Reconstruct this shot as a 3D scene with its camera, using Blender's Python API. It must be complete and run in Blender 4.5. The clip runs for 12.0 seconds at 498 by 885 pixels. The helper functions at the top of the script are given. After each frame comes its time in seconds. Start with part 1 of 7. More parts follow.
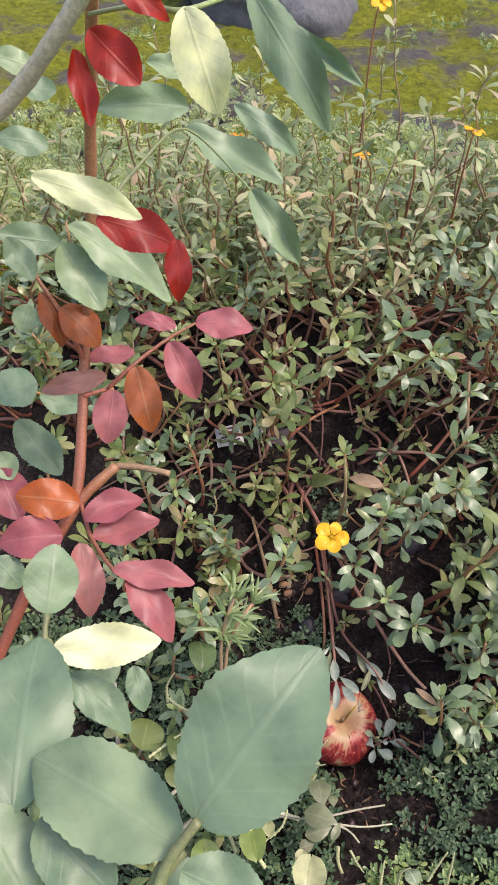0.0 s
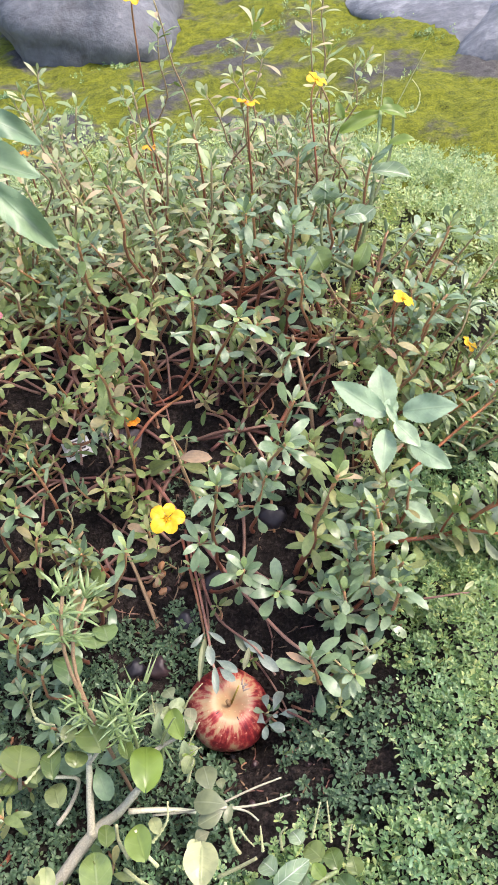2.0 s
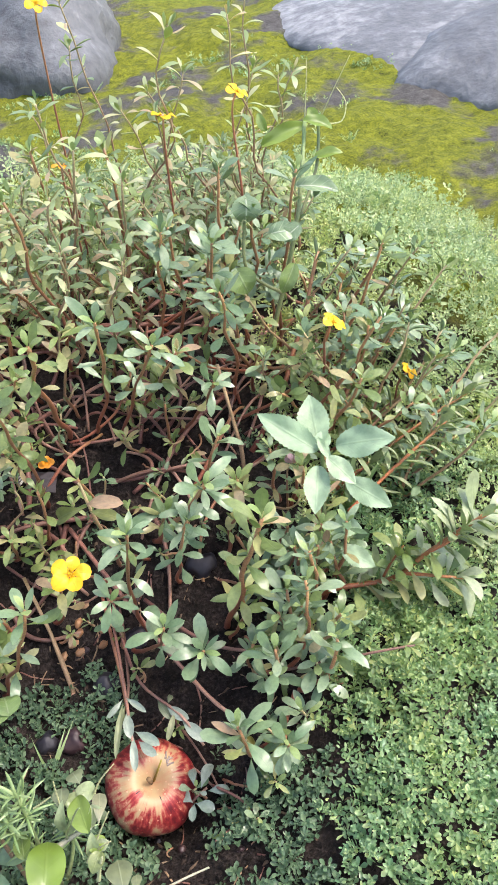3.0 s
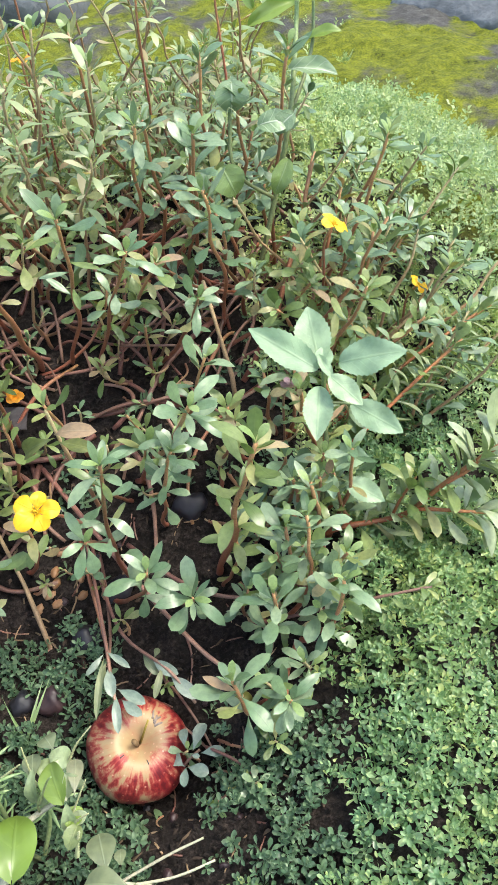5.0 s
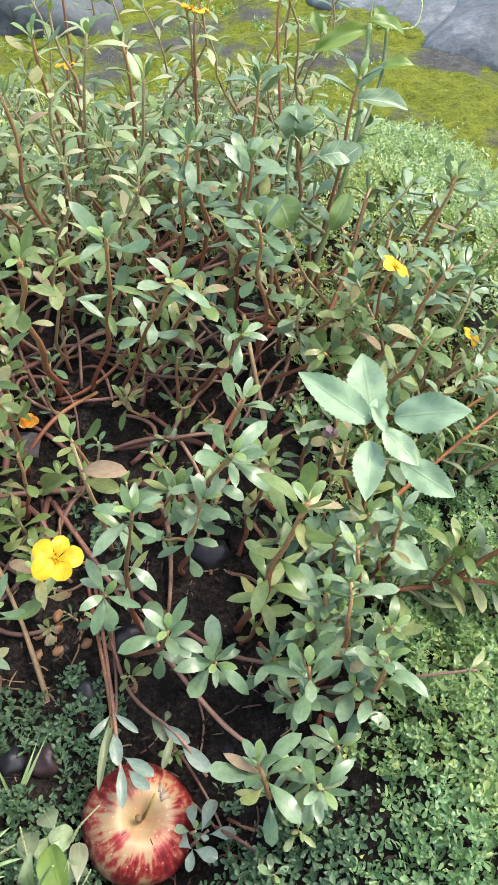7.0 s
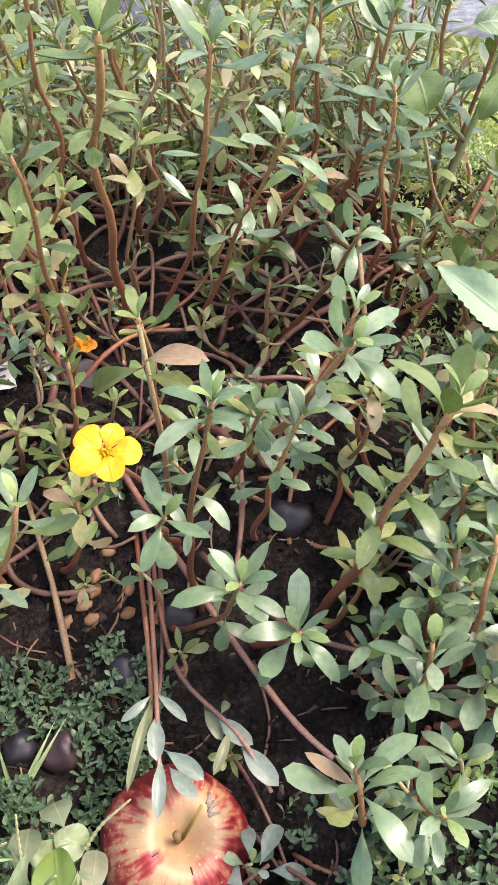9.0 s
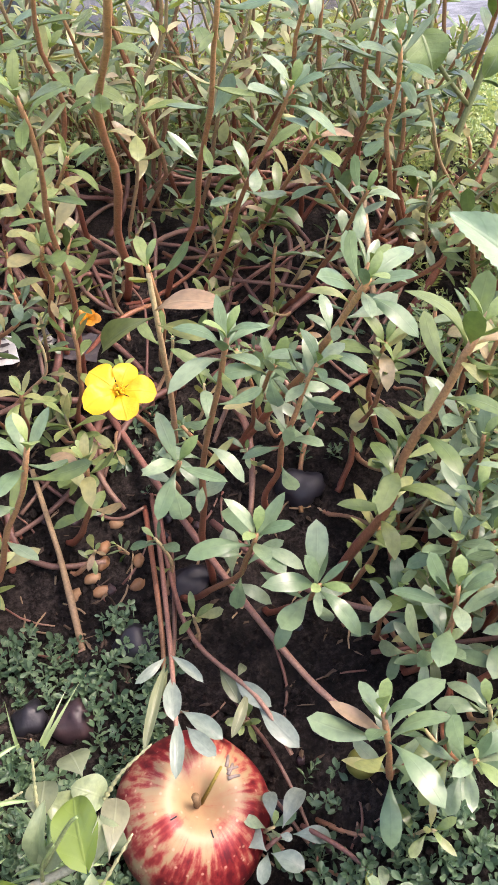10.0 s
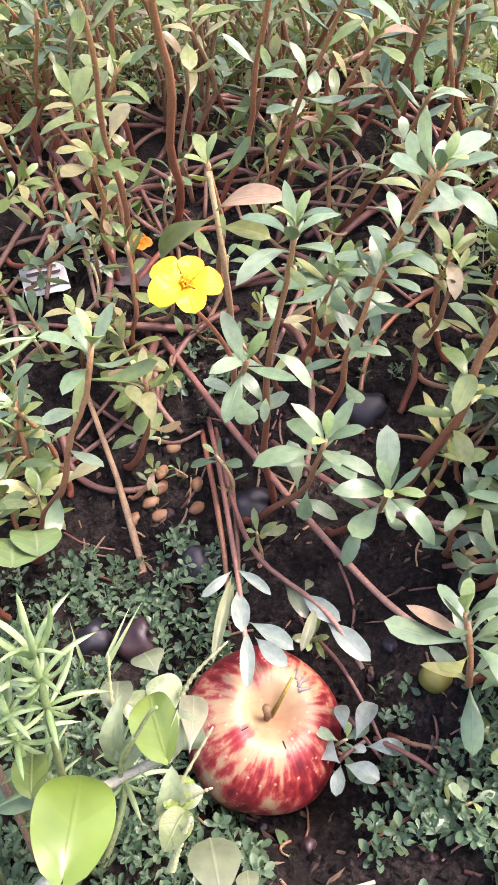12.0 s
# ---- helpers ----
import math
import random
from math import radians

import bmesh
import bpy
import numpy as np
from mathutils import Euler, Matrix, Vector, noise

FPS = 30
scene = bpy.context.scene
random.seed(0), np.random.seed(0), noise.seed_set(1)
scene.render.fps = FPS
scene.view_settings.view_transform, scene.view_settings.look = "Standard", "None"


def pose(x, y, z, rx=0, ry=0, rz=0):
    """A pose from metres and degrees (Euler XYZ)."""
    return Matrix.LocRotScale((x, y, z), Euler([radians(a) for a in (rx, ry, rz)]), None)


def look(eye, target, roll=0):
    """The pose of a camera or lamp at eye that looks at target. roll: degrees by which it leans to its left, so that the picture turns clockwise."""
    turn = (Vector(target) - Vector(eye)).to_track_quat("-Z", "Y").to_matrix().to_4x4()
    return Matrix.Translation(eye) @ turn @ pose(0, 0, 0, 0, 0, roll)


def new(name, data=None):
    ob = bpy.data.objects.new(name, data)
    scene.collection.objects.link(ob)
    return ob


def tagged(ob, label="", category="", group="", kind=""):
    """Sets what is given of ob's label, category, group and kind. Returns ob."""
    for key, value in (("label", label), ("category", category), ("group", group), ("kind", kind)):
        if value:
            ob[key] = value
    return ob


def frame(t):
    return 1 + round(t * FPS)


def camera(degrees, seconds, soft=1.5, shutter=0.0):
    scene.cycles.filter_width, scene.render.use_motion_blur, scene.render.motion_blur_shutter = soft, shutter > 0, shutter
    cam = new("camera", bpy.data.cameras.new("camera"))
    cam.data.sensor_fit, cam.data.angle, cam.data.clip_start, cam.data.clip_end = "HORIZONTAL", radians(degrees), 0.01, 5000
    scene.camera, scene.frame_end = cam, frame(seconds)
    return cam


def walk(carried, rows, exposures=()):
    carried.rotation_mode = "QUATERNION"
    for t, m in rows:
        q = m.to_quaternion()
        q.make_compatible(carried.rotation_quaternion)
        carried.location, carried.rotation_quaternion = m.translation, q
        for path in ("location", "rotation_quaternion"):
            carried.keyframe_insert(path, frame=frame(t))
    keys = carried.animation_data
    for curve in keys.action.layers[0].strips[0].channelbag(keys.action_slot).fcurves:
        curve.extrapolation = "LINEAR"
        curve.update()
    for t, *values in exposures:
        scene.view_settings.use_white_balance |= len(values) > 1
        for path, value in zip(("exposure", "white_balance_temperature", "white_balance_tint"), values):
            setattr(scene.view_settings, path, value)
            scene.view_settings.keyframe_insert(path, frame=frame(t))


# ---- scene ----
cam = camera(33.59, 12.0)
EXPOSURES = ((0, 0.24, 6900, 22), (0.5, 0.46, 7050, 30), (1.0, 0.59, 7100, 29), (1.5, 0.70, 6800, 20), (2.5, 0.83, 6600, 17), (3.2, 0.86, 6600, 11), (5.0, 0.82, 6550, 3), (5.5, 0.80, 6500, 2), (6.5, 0.80, 6500, 4), (7.5, 0.71, 6550, 5), (9.5, 0.95, 6900, 21), (10.5, 1.00, 6900, 24), (11, 1.08, 6850, 26), (12, 1.34, 6650, 28))
PATH = [
    (0, (0.0166, 0.0117, 0.8369), (0.0038, 0.5852, 0.2793), -0.27),
    (0.5, (0.0618, -0.0032, 0.8108), (0.0729, 0.5570, 0.2398), -2.54),
    (1, (0.0874, -0.0190, 0.8036), (0.1110, 0.5403, 0.2320), -3.36),
    (1.5, (0.1063, -0.0279, 0.8044), (0.1369, 0.5351, 0.2368), -5.31),
    (2, (0.1283, -0.0215, 0.7898), (0.1679, 0.5695, 0.2522), -8.62),
    (2.5, (0.1541, 0.0041, 0.7666), (0.2092, 0.5993, 0.2349), -8.95),
    (3, (0.1693, 0.0341, 0.7345), (0.2538, 0.6396, 0.2185), -7.36),
    (3.2, (0.1713, 0.0439, 0.7217), (0.2589, 0.6443, 0.2003), -6.64),
    (4.8, (0.1760, 0.0768, 0.6580), (0.2577, 0.6581, 0.1144), -8.35),
    (5, (0.1743, 0.0801, 0.6539), (0.2546, 0.6605, 0.1091), -8.45),
    (5.5, (0.1671, 0.0891, 0.6451), (0.2366, 0.6650, 0.0941), -8.92),
    (6, (0.1574, 0.1068, 0.6407), (0.2191, 0.6783, 0.0842), -8.48),
    (6.5, (0.1418, 0.1228, 0.6456), (0.2365, 0.7043, 0.1045), -4.47),
    (7, (0.1392, 0.1386, 0.6344), (0.2449, 0.7312, 0.1076), -2.48),
    (7.5, (0.1529, 0.1822, 0.5922), (0.2041, 0.8012, 0.0880), -5.81),
    (7.7, (0.1595, 0.1918, 0.5694), (0.2129, 0.7831, 0.0331), -6.71),
    (9.3, (0.1061, 0.1889, 0.4671), (0.1739, 0.8350, 0.0003), 0.60),
    (9.5, (0.1040, 0.1861, 0.4591), (0.1749, 0.8344, -0.0042), 0.48),
    (10, (0.1025, 0.1771, 0.4430), (0.1741, 0.8279, -0.0167), -0.97),
    (10.5, (0.1047, 0.1651, 0.4336), (0.1864, 0.8160, -0.0243), -1.46),
    (11, (0.1013, 0.1669, 0.4231), (0.1769, 0.8148, -0.0401), -1.71),
    (11.5, (0.0934, 0.1699, 0.4131), (0.1443, 0.8090, -0.0655), -2.90),
    (12, (0.0855, 0.1720, 0.4100), (0.1205, 0.8089, -0.0728), -3.58),
]
walk(cam, [(t, look(eye, target, roll)) for t, eye, target, roll in PATH], EXPOSURES)

# ---- world, sun ----
SUN_EL, SUN_AZ = 60.0, 108.0          # degrees; azimuth from +y towards +x
world = bpy.data.worlds.new("sky")
scene.world = world
world.use_nodes = True
wn = world.node_tree.nodes
sky = wn.new("ShaderNodeTexSky")
sky.sky_type = "NISHITA"
sky.sun_disc = False
sky.sun_elevation, sky.sun_rotation = radians(SUN_EL), radians(SUN_AZ)
sky.dust_density, sky.air_density = 3.0, 1.0
wn["Background"].inputs["Strength"].default_value = 0.25
world.node_tree.links.new(sky.outputs["Color"], wn["Background"].inputs["Color"])
sun = new("sun", bpy.data.lights.new("sun", "SUN"))
sun.data.energy, sun.data.angle, sun.data.color = 1.7, radians(14), (1.0, 0.95, 0.86)
sd = Vector((math.sin(radians(SUN_AZ)) * math.cos(radians(SUN_EL)), math.cos(radians(SUN_AZ)) * math.cos(radians(SUN_EL)), math.sin(radians(SUN_EL))))
sun.matrix_world = look(sd * 5, (0, 0, 0))
scene.view_settings.exposure = 0.85

# ---- materials ----
def nodes_of(name):
    m = bpy.data.materials.new(name)
    m.use_nodes = True
    t = m.node_tree
    return m, t, t.nodes, t.links, t.nodes["Principled BSDF"]


def ramp(n, stops):
    r = n.new("ShaderNodeValToRGB")
    e = r.color_ramp.elements
    while len(e) < len(stops):
        e.new(0.5)
    for k, (p, c) in zip(e, stops):
        k.position, k.color = p, (*c, 1)
    return r


def noise_tex(n, l, scale, detail=4.0, rough=0.6, coord="Object"):
    tc, tx = n.new("ShaderNodeTexCoord"), n.new("ShaderNodeTexNoise")
    tx.inputs["Scale"].default_value, tx.inputs["Detail"].default_value = scale, detail
    tx.inputs["Roughness"].default_value = rough
    l.new(tc.outputs[coord], tx.inputs["Vector"])
    return tx


def mixed(n, l, a, b, fac, mode="MIX"):
    m = n.new("ShaderNodeMix")
    m.data_type, m.blend_type = "RGBA", mode
    for sock, v in ((m.inputs[6], a), (m.inputs[7], b), (m.inputs[0], fac)):
        if isinstance(v, bpy.types.NodeSocket):
            l.new(v, sock)
        elif isinstance(v, tuple):
            sock.default_value = (*v, 1)
        else:
            sock.default_value = v
    return m.outputs[2]


def bumped(n, l, bsdf, height, strength, distance):
    b = n.new("ShaderNodeBump")
    b.inputs["Strength"].default_value, b.inputs["Distance"].default_value = strength, distance
    l.new(height, b.inputs["Height"])
    l.new(b.outputs["Normal"], bsdf.inputs["Normal"])
    return b


def leaf_material(name, stops, rough=0.4, glow=0.3, vein=0.0, vein_colour=(0.5, 0.55, 0.35), fine=26.0, side_veins=0.0, pick="object", coat=0.25, drift=None, coat_rough=0.22, relief=0.0008):
    """A leaf: a colour picked leaf by leaf from the stops, blotches, a midrib, some light let through."""
    m, t, n, l, bsdf = nodes_of(name)
    if pick == "object":
        pickv = n.new("ShaderNodeObjectInfo").outputs["Random"]
    else:
        pickv = n.new("ShaderNodeNewGeometry").outputs["Random Per Island"]
    r = ramp(n, stops)
    l.new(pickv, r.inputs["Fac"])
    blot = noise_tex(n, l, fine * 0.2, 3)
    br = ramp(n, [(0.3, (0.78, 0.80, 0.78)), (0.7, (1.18, 1.16, 1.1))])
    l.new(blot.outputs["Fac"], br.inputs["Fac"])
    col = mixed(n, l, r.outputs["Color"], br.outputs["Color"], 1.0, "MULTIPLY")
    if drift:
        wide = noise_tex(n, l, 7.0, 4, coord="Object")
        wr = ramp(n, [(0.40, (0, 0, 0)), (0.62, (1, 1, 1))])
        l.new(wide.outputs["Fac"], wr.inputs["Fac"])
        col = mixed(n, l, col, mixed(n, l, col, drift, 1.0, "MULTIPLY"), wr.outputs["Color"])
    bump_src = noise_tex(n, l, fine, 2).outputs["Fac"]
    if vein:
        uv = n.new("ShaderNodeUVMap")
        sep = n.new("ShaderNodeSeparateXYZ")
        l.new(uv.outputs["UV"], sep.inputs[0])
        d = n.new("ShaderNodeMath"); d.operation = "SUBTRACT"; d.inputs[1].default_value = 0.5
        l.new(sep.outputs["Y"], d.inputs[0])
        a = n.new("ShaderNodeMath"); a.operation = "ABSOLUTE"
        l.new(d.outputs[0], a.inputs[0])
        mid = ramp(n, [(0.012, (1, 1, 1)), (0.045, (0, 0, 0))])
        l.new(a.outputs[0], mid.inputs["Fac"])
        fac = mid.outputs["Color"]
        if side_veins:
            mul = n.new("ShaderNodeMath"); mul.operation = "MULTIPLY_ADD"
            mul.inputs[1].default_value, mul.inputs[2].default_value = -0.55, 0.0
            l.new(a.outputs[0], mul.inputs[0])
            add = n.new("ShaderNodeMath"); add.operation = "ADD"
            l.new(sep.outputs["X"], add.inputs[0]); l.new(mul.outputs[0], add.inputs[1])
            sc = n.new("ShaderNodeMath"); sc.operation = "MULTIPLY"; sc.inputs[1].default_value = side_veins
            l.new(add.outputs[0], sc.inputs[0])
            fr = n.new("ShaderNodeMath"); fr.operation = "FRACT"
            l.new(sc.outputs[0], fr.inputs[0])
            sv = ramp(n, [(0.0, (0.55, 0.55, 0.55)), (0.07, (0.25, 0.25, 0.25)), (0.16, (0, 0, 0))])
            l.new(fr.outputs[0], sv.inputs["Fac"])
            fac = mixed(n, l, fac, sv.outputs["Color"], 1.0, "LIGHTEN")
        vm = n.new("ShaderNodeMath"); vm.operation = "MULTIPLY"; vm.inputs[1].default_value = vein
        l.new(fac, vm.inputs[0])
        col = mixed(n, l, col, vein_colour, vm.outputs[0])
        bump_src = mixed(n, l, bump_src, fac, 0.6)
    l.new(col, bsdf.inputs["Base Color"])
    bsdf.inputs["Coat Weight"].default_value, bsdf.inputs["Coat Roughness"].default_value = coat, coat_rough
    rr = noise_tex(n, l, fine * 0.35, 2)
    rm = n.new("ShaderNodeMapRange")
    rm.inputs["To Min"].default_value, rm.inputs["To Max"].default_value = rough - 0.1, rough + 0.15
    l.new(rr.outputs["Fac"], rm.inputs["Value"])
    l.new(rm.outputs[0], bsdf.inputs["Roughness"])
    bumped(n, l, bsdf, bump_src, 0.4, relief)
    tr = n.new("ShaderNodeBsdfTranslucent")
    tcol = mixed(n, l, col, (1.0, 1.0, 0.45), 0.9, "MULTIPLY")
    tc2 = mixed(n, l, tcol, (1.6, 1.6, 1.6), 1.0, "MULTIPLY")
    l.new(tc2, tr.inputs["Color"])
    ms = n.new("ShaderNodeMixShader")
    ms.inputs[0].default_value = glow
    l.new(bsdf.outputs[0], ms.inputs[1]); l.new(tr.outputs[0], ms.inputs[2])
    l.new(ms.outputs[0], n["Material Output"].inputs["Surface"])
    return m


def plain_material(name, stops, scale=120.0, rough=0.6, bump=0.3, depth=0.001, detail=5.0, pick=0.25, spec=0.5):
    """Mottled opaque surface; Random of the object shifts the mottling's colour a little."""
    m, t, n, l, bsdf = nodes_of(name)
    a, b = noise_tex(n, l, scale, detail), noise_tex(n, l, scale * 0.13, 2)
    info = n.new("ShaderNodeObjectInfo")
    s = n.new("ShaderNodeMath"); s.operation = "MULTIPLY_ADD"; s.inputs[1].default_value = 0.5
    l.new(a.outputs["Fac"], s.inputs[0])
    h = n.new("ShaderNodeMath"); h.operation = "MULTIPLY_ADD"; h.inputs[1].default_value = pick
    l.new(info.outputs["Random"], h.inputs[0])
    k = n.new("ShaderNodeMath"); k.operation = "MULTIPLY"; k.inputs[1].default_value = 0.5
    l.new(b.outputs["Fac"], k.inputs[0])
    o = n.new("ShaderNodeMath"); o.operation = "SUBTRACT"; o.inputs[1].default_value = pick / 2
    l.new(k.outputs[0], o.inputs[0])
    l.new(o.outputs[0], h.inputs[2]); l.new(h.outputs[0], s.inputs[2])
    r = ramp(n, stops)
    l.new(s.outputs[0], r.inputs["Fac"])
    l.new(r.outputs["Color"], bsdf.inputs["Base Color"])
    bsdf.inputs["Roughness"].default_value = rough
    bsdf.inputs["Specular IOR Level"].default_value = spec
    bumped(n, l, bsdf, a.outputs["Fac"], bump, depth)
    return m


def stem_material(name, low, high, rough=0.45):
    """A stem whose colour goes from low at the root to high at the tip, by the mesh's own attribute."""
    m, t, n, l, bsdf = nodes_of(name)
    at = n.new("ShaderNodeAttribute"); at.attribute_name = "grow"
    nz = noise_tex(n, l, 180.0, 4)
    s = n.new("ShaderNodeMath"); s.operation = "MULTIPLY_ADD"; s.inputs[1].default_value = 0.5
    l.new(nz.outputs["Fac"], s.inputs[0])
    o = n.new("ShaderNodeMath"); o.operation = "SUBTRACT"; o.inputs[1].default_value = 0.25
    l.new(at.outputs["Fac"], o.inputs[0]); l.new(o.outputs[0], s.inputs[2])
    mid = tuple((p + q) / 2 * 0.9 for p, q in zip(low, high))
    r = ramp(n, [(0.1, low), (0.65, mid), (0.97, high)])
    l.new(s.outputs[0], r.inputs["Fac"])
    spots = noise_tex(n, l, 700.0, 2)
    sr = ramp(n, [(0.35, (0.78, 0.78, 0.78)), (0.65, (1.16, 1.13, 1.1))])
    l.new(spots.outputs["Fac"], sr.inputs["Fac"])
    own = ramp(n, [(0.0, (0.72, 0.70, 0.70)), (0.5, (0.97, 0.94, 0.92)), (1.0, (1.3, 1.28, 1.24))])
    l.new(n.new("ShaderNodeObjectInfo").outputs["Random"], own.inputs["Fac"])
    base = mixed(n, l, r.outputs["Color"], sr.outputs["Color"], 1.0, "MULTIPLY")
    l.new(mixed(n, l, base, own.outputs["Color"], 1.0, "MULTIPLY"), bsdf.inputs["Base Color"])
    bsdf.inputs["Roughness"].default_value = rough
    bumped(n, l, bsdf, nz.outputs["Fac"], 0.5, 0.001)
    return m


PURSLANE = leaf_material("purslane_leaf", [(0.0, (0.135, 0.205, 0.066)), (0.35, (0.205, 0.280, 0.095)), (0.6, (0.285, 0.345, 0.135)), (0.8, (0.370, 0.390, 0.170)), (0.94, (0.395, 0.355, 0.180)), (1.0, (0.440, 0.315, 0.205))], rough=0.33, glow=0.36, vein=0.05, vein_colour=(0.36, 0.40, 0.18), coat=0.35, relief=0.0004)
PURSLANE_COOL = leaf_material("purslane_leaf_cool", [(0.0, (0.128, 0.210, 0.105)), (0.5, (0.190, 0.282, 0.152)), (1.0, (0.288, 0.368, 0.232))], rough=0.35, glow=0.22, vein=0.05, vein_colour=(0.40, 0.46, 0.30), coat=0.36, relief=0.0004)
PURSLANE_SILVER = leaf_material("purslane_leaf_silver", [(0.0, (0.195, 0.255, 0.205)), (1.0, (0.285, 0.335, 0.280))], rough=0.36, glow=0.15, vein=0.06, vein_colour=(0.30, 0.34, 0.28), coat=0.35, relief=0.0003)
# Lighter base colour paints the sky's reflection onto the branch leaves.
PURSLANE_SKY_PALE = leaf_material("purslane_leaf_sky_pale", [(0.0, (0.290, 0.360, 0.185)), (0.5, (0.350, 0.420, 0.250)), (1.0, (0.430, 0.480, 0.330))], rough=0.30, glow=0.3, vein=0.05, vein_colour=(0.46, 0.50, 0.34), coat=0.4, relief=0.0004)
# Back thicket's purslane leaf: haze and bright light mixed into a paler colour.
PURSLANE_HAZED = leaf_material("purslane_leaf_hazed", [(0.0, (0.21, 0.29, 0.15)), (0.4, (0.33, 0.41, 0.23)), (0.7, (0.45, 0.50, 0.31)), (0.88, (0.56, 0.55, 0.37)), (1.0, (0.54, 0.42, 0.31))], rough=0.36, glow=0.4, pick="island", coat=0.25)
PURSLANE_LIME = leaf_material("purslane_leaf_young", [(0.0, (0.24, 0.34, 0.12)), (1.0, (0.34, 0.43, 0.18))], rough=0.38, glow=0.25)
PURSLANE_DRY = leaf_material("purslane_leaf_dry", [(0.0, (0.30, 0.26, 0.13)), (0.6, (0.38, 0.31, 0.17)), (1.0, (0.42, 0.27, 0.20))], rough=0.5, glow=0.25, coat=0.0)
RED_STEM = stem_material("purslane_stem", (0.30, 0.100, 0.062), (0.46, 0.260, 0.125))
THIN_STEM = stem_material("purslane_thin_stem", (0.41, 0.21, 0.125), (0.50, 0.42, 0.23))
RUNNER = stem_material("purslane_runner", (0.225, 0.100, 0.078), (0.365, 0.220, 0.160), 0.5)
BRANCH_STEM = stem_material("purslane_branch", (0.44, 0.145, 0.06), (0.50, 0.25, 0.10))
DRY_STEM = stem_material("dry_stem", (0.30, 0.20, 0.12), (0.42, 0.30, 0.17), 0.7)
BROWN_STALK = stem_material("brown_stalk", (0.13, 0.075, 0.035), (0.24, 0.15, 0.07), 0.7)
SPIKE = stem_material("yellow_straw", (0.24, 0.17, 0.03), (0.36, 0.29, 0.05), 0.6)
GREEN_STEM = stem_material("green_stem", (0.21, 0.24, 0.11), (0.24, 0.34, 0.13))
ROSE_STEM = stem_material("rose_stem", (0.36, 0.11, 0.07), (0.40, 0.22, 0.11))
CARPET = leaf_material("creeping_leaf", [(0.0, (0.125, 0.245, 0.125)), (0.5, (0.215, 0.355, 0.190)), (0.85, (0.33, 0.46, 0.26)), (1.0, (0.44, 0.53, 0.25))], rough=0.34, glow=0.22, pick="island", coat=0.35, drift=(1.15, 1.03, 0.78))
# Carpet leaf of ridge and back: colour raised and yellowed to show sunlight.
CARPET_SUNLIT = leaf_material("creeping_leaf_sunlit", [(0.0, (0.22, 0.34, 0.20)), (0.5, (0.33, 0.43, 0.24)), (1.0, (0.52, 0.60, 0.38))], rough=0.42, glow=0.28, pick="island", coat=0.1, drift=(1.12, 1.03, 0.80))
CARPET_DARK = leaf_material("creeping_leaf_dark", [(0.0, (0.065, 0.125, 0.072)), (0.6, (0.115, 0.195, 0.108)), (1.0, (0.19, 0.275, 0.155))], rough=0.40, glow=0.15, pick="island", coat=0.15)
ROSE_GREEN = leaf_material("rose_leaf_green", [(0.0, (0.170, 0.268, 0.163)), (0.5, (0.218, 0.327, 0.200)), (1.0, (0.279, 0.386, 0.218))], rough=0.42, glow=0.25, vein=0.14, vein_colour=(0.36, 0.45, 0.32), side_veins=6.0, fine=18, coat=0.12)
# Rose leaf in direct sun: the light is given as a near-white colour.
ROSE_SUNLIT = leaf_material("rose_leaf_sunlit", [(0.0, (0.60, 0.66, 0.43)), (1.0, (0.76, 0.78, 0.56))], rough=0.42, glow=0.3, vein=0.14, vein_colour=(0.6, 0.6, 0.35), side_veins=6.0, fine=18, coat=0.22)
ROSE_RED = leaf_material("rose_leaf_red", [(0.0, (0.340, 0.020, 0.012)), (1.0, (0.430, 0.030, 0.016))], rough=0.42, glow=0.4, vein=0.14, vein_colour=(0.5, 0.15, 0.1), side_veins=6.0, fine=18, coat=0.1)
ROSE_PINK = leaf_material("rose_leaf_pink", [(0.0, (0.340, 0.085, 0.105)), (0.5, (0.400, 0.135, 0.140)), (1.0, (0.360, 0.180, 0.140))], rough=0.42, glow=0.25, vein=0.14, vein_colour=(0.5, 0.25, 0.2), side_veins=6.0, fine=18, coat=0.1)
ROSE_ORANGE = leaf_material("rose_leaf_orange", [(0.0, (0.520, 0.125, 0.016)), (1.0, (0.338, 0.106, 0.036))], rough=0.42, glow=0.35, vein=0.14, side_veins=6.0, fine=18, coat=0.22)
WEED_LEAF = leaf_material("weed_leaf", [(0.0, (0.310, 0.430, 0.285)), (1.0, (0.410, 0.520, 0.340))], rough=0.52, glow=0.25, vein=0.16, vein_colour=(0.38, 0.48, 0.26), side_veins=7.0, fine=18, coat=0.08)
HEART_LEAF = leaf_material("heart_leaf", [(0.0, (0.125, 0.190, 0.048)), (0.5, (0.190, 0.250, 0.075)), (1.0, (0.270, 0.310, 0.150))], rough=0.34, glow=0.33, vein=0.25, vein_colour=(0.44, 0.50, 0.24), side_veins=3.0, fine=6, coat=0.4, relief=0.003)
SPOON_LEAF = leaf_material("spoon_leaf", [(0.0, (0.17, 0.20, 0.11)), (0.5, (0.21, 0.24, 0.13)), (1.0, (0.26, 0.25, 0.16))], rough=0.45, glow=0.2, vein=0.2, fine=14)
NEEDLE = leaf_material("needle_leaf", [(0.0, (0.225, 0.335, 0.135)), (1.0, (0.36, 0.46, 0.235))], rough=0.3, glow=0.25, coat=0.3, relief=0.0004)
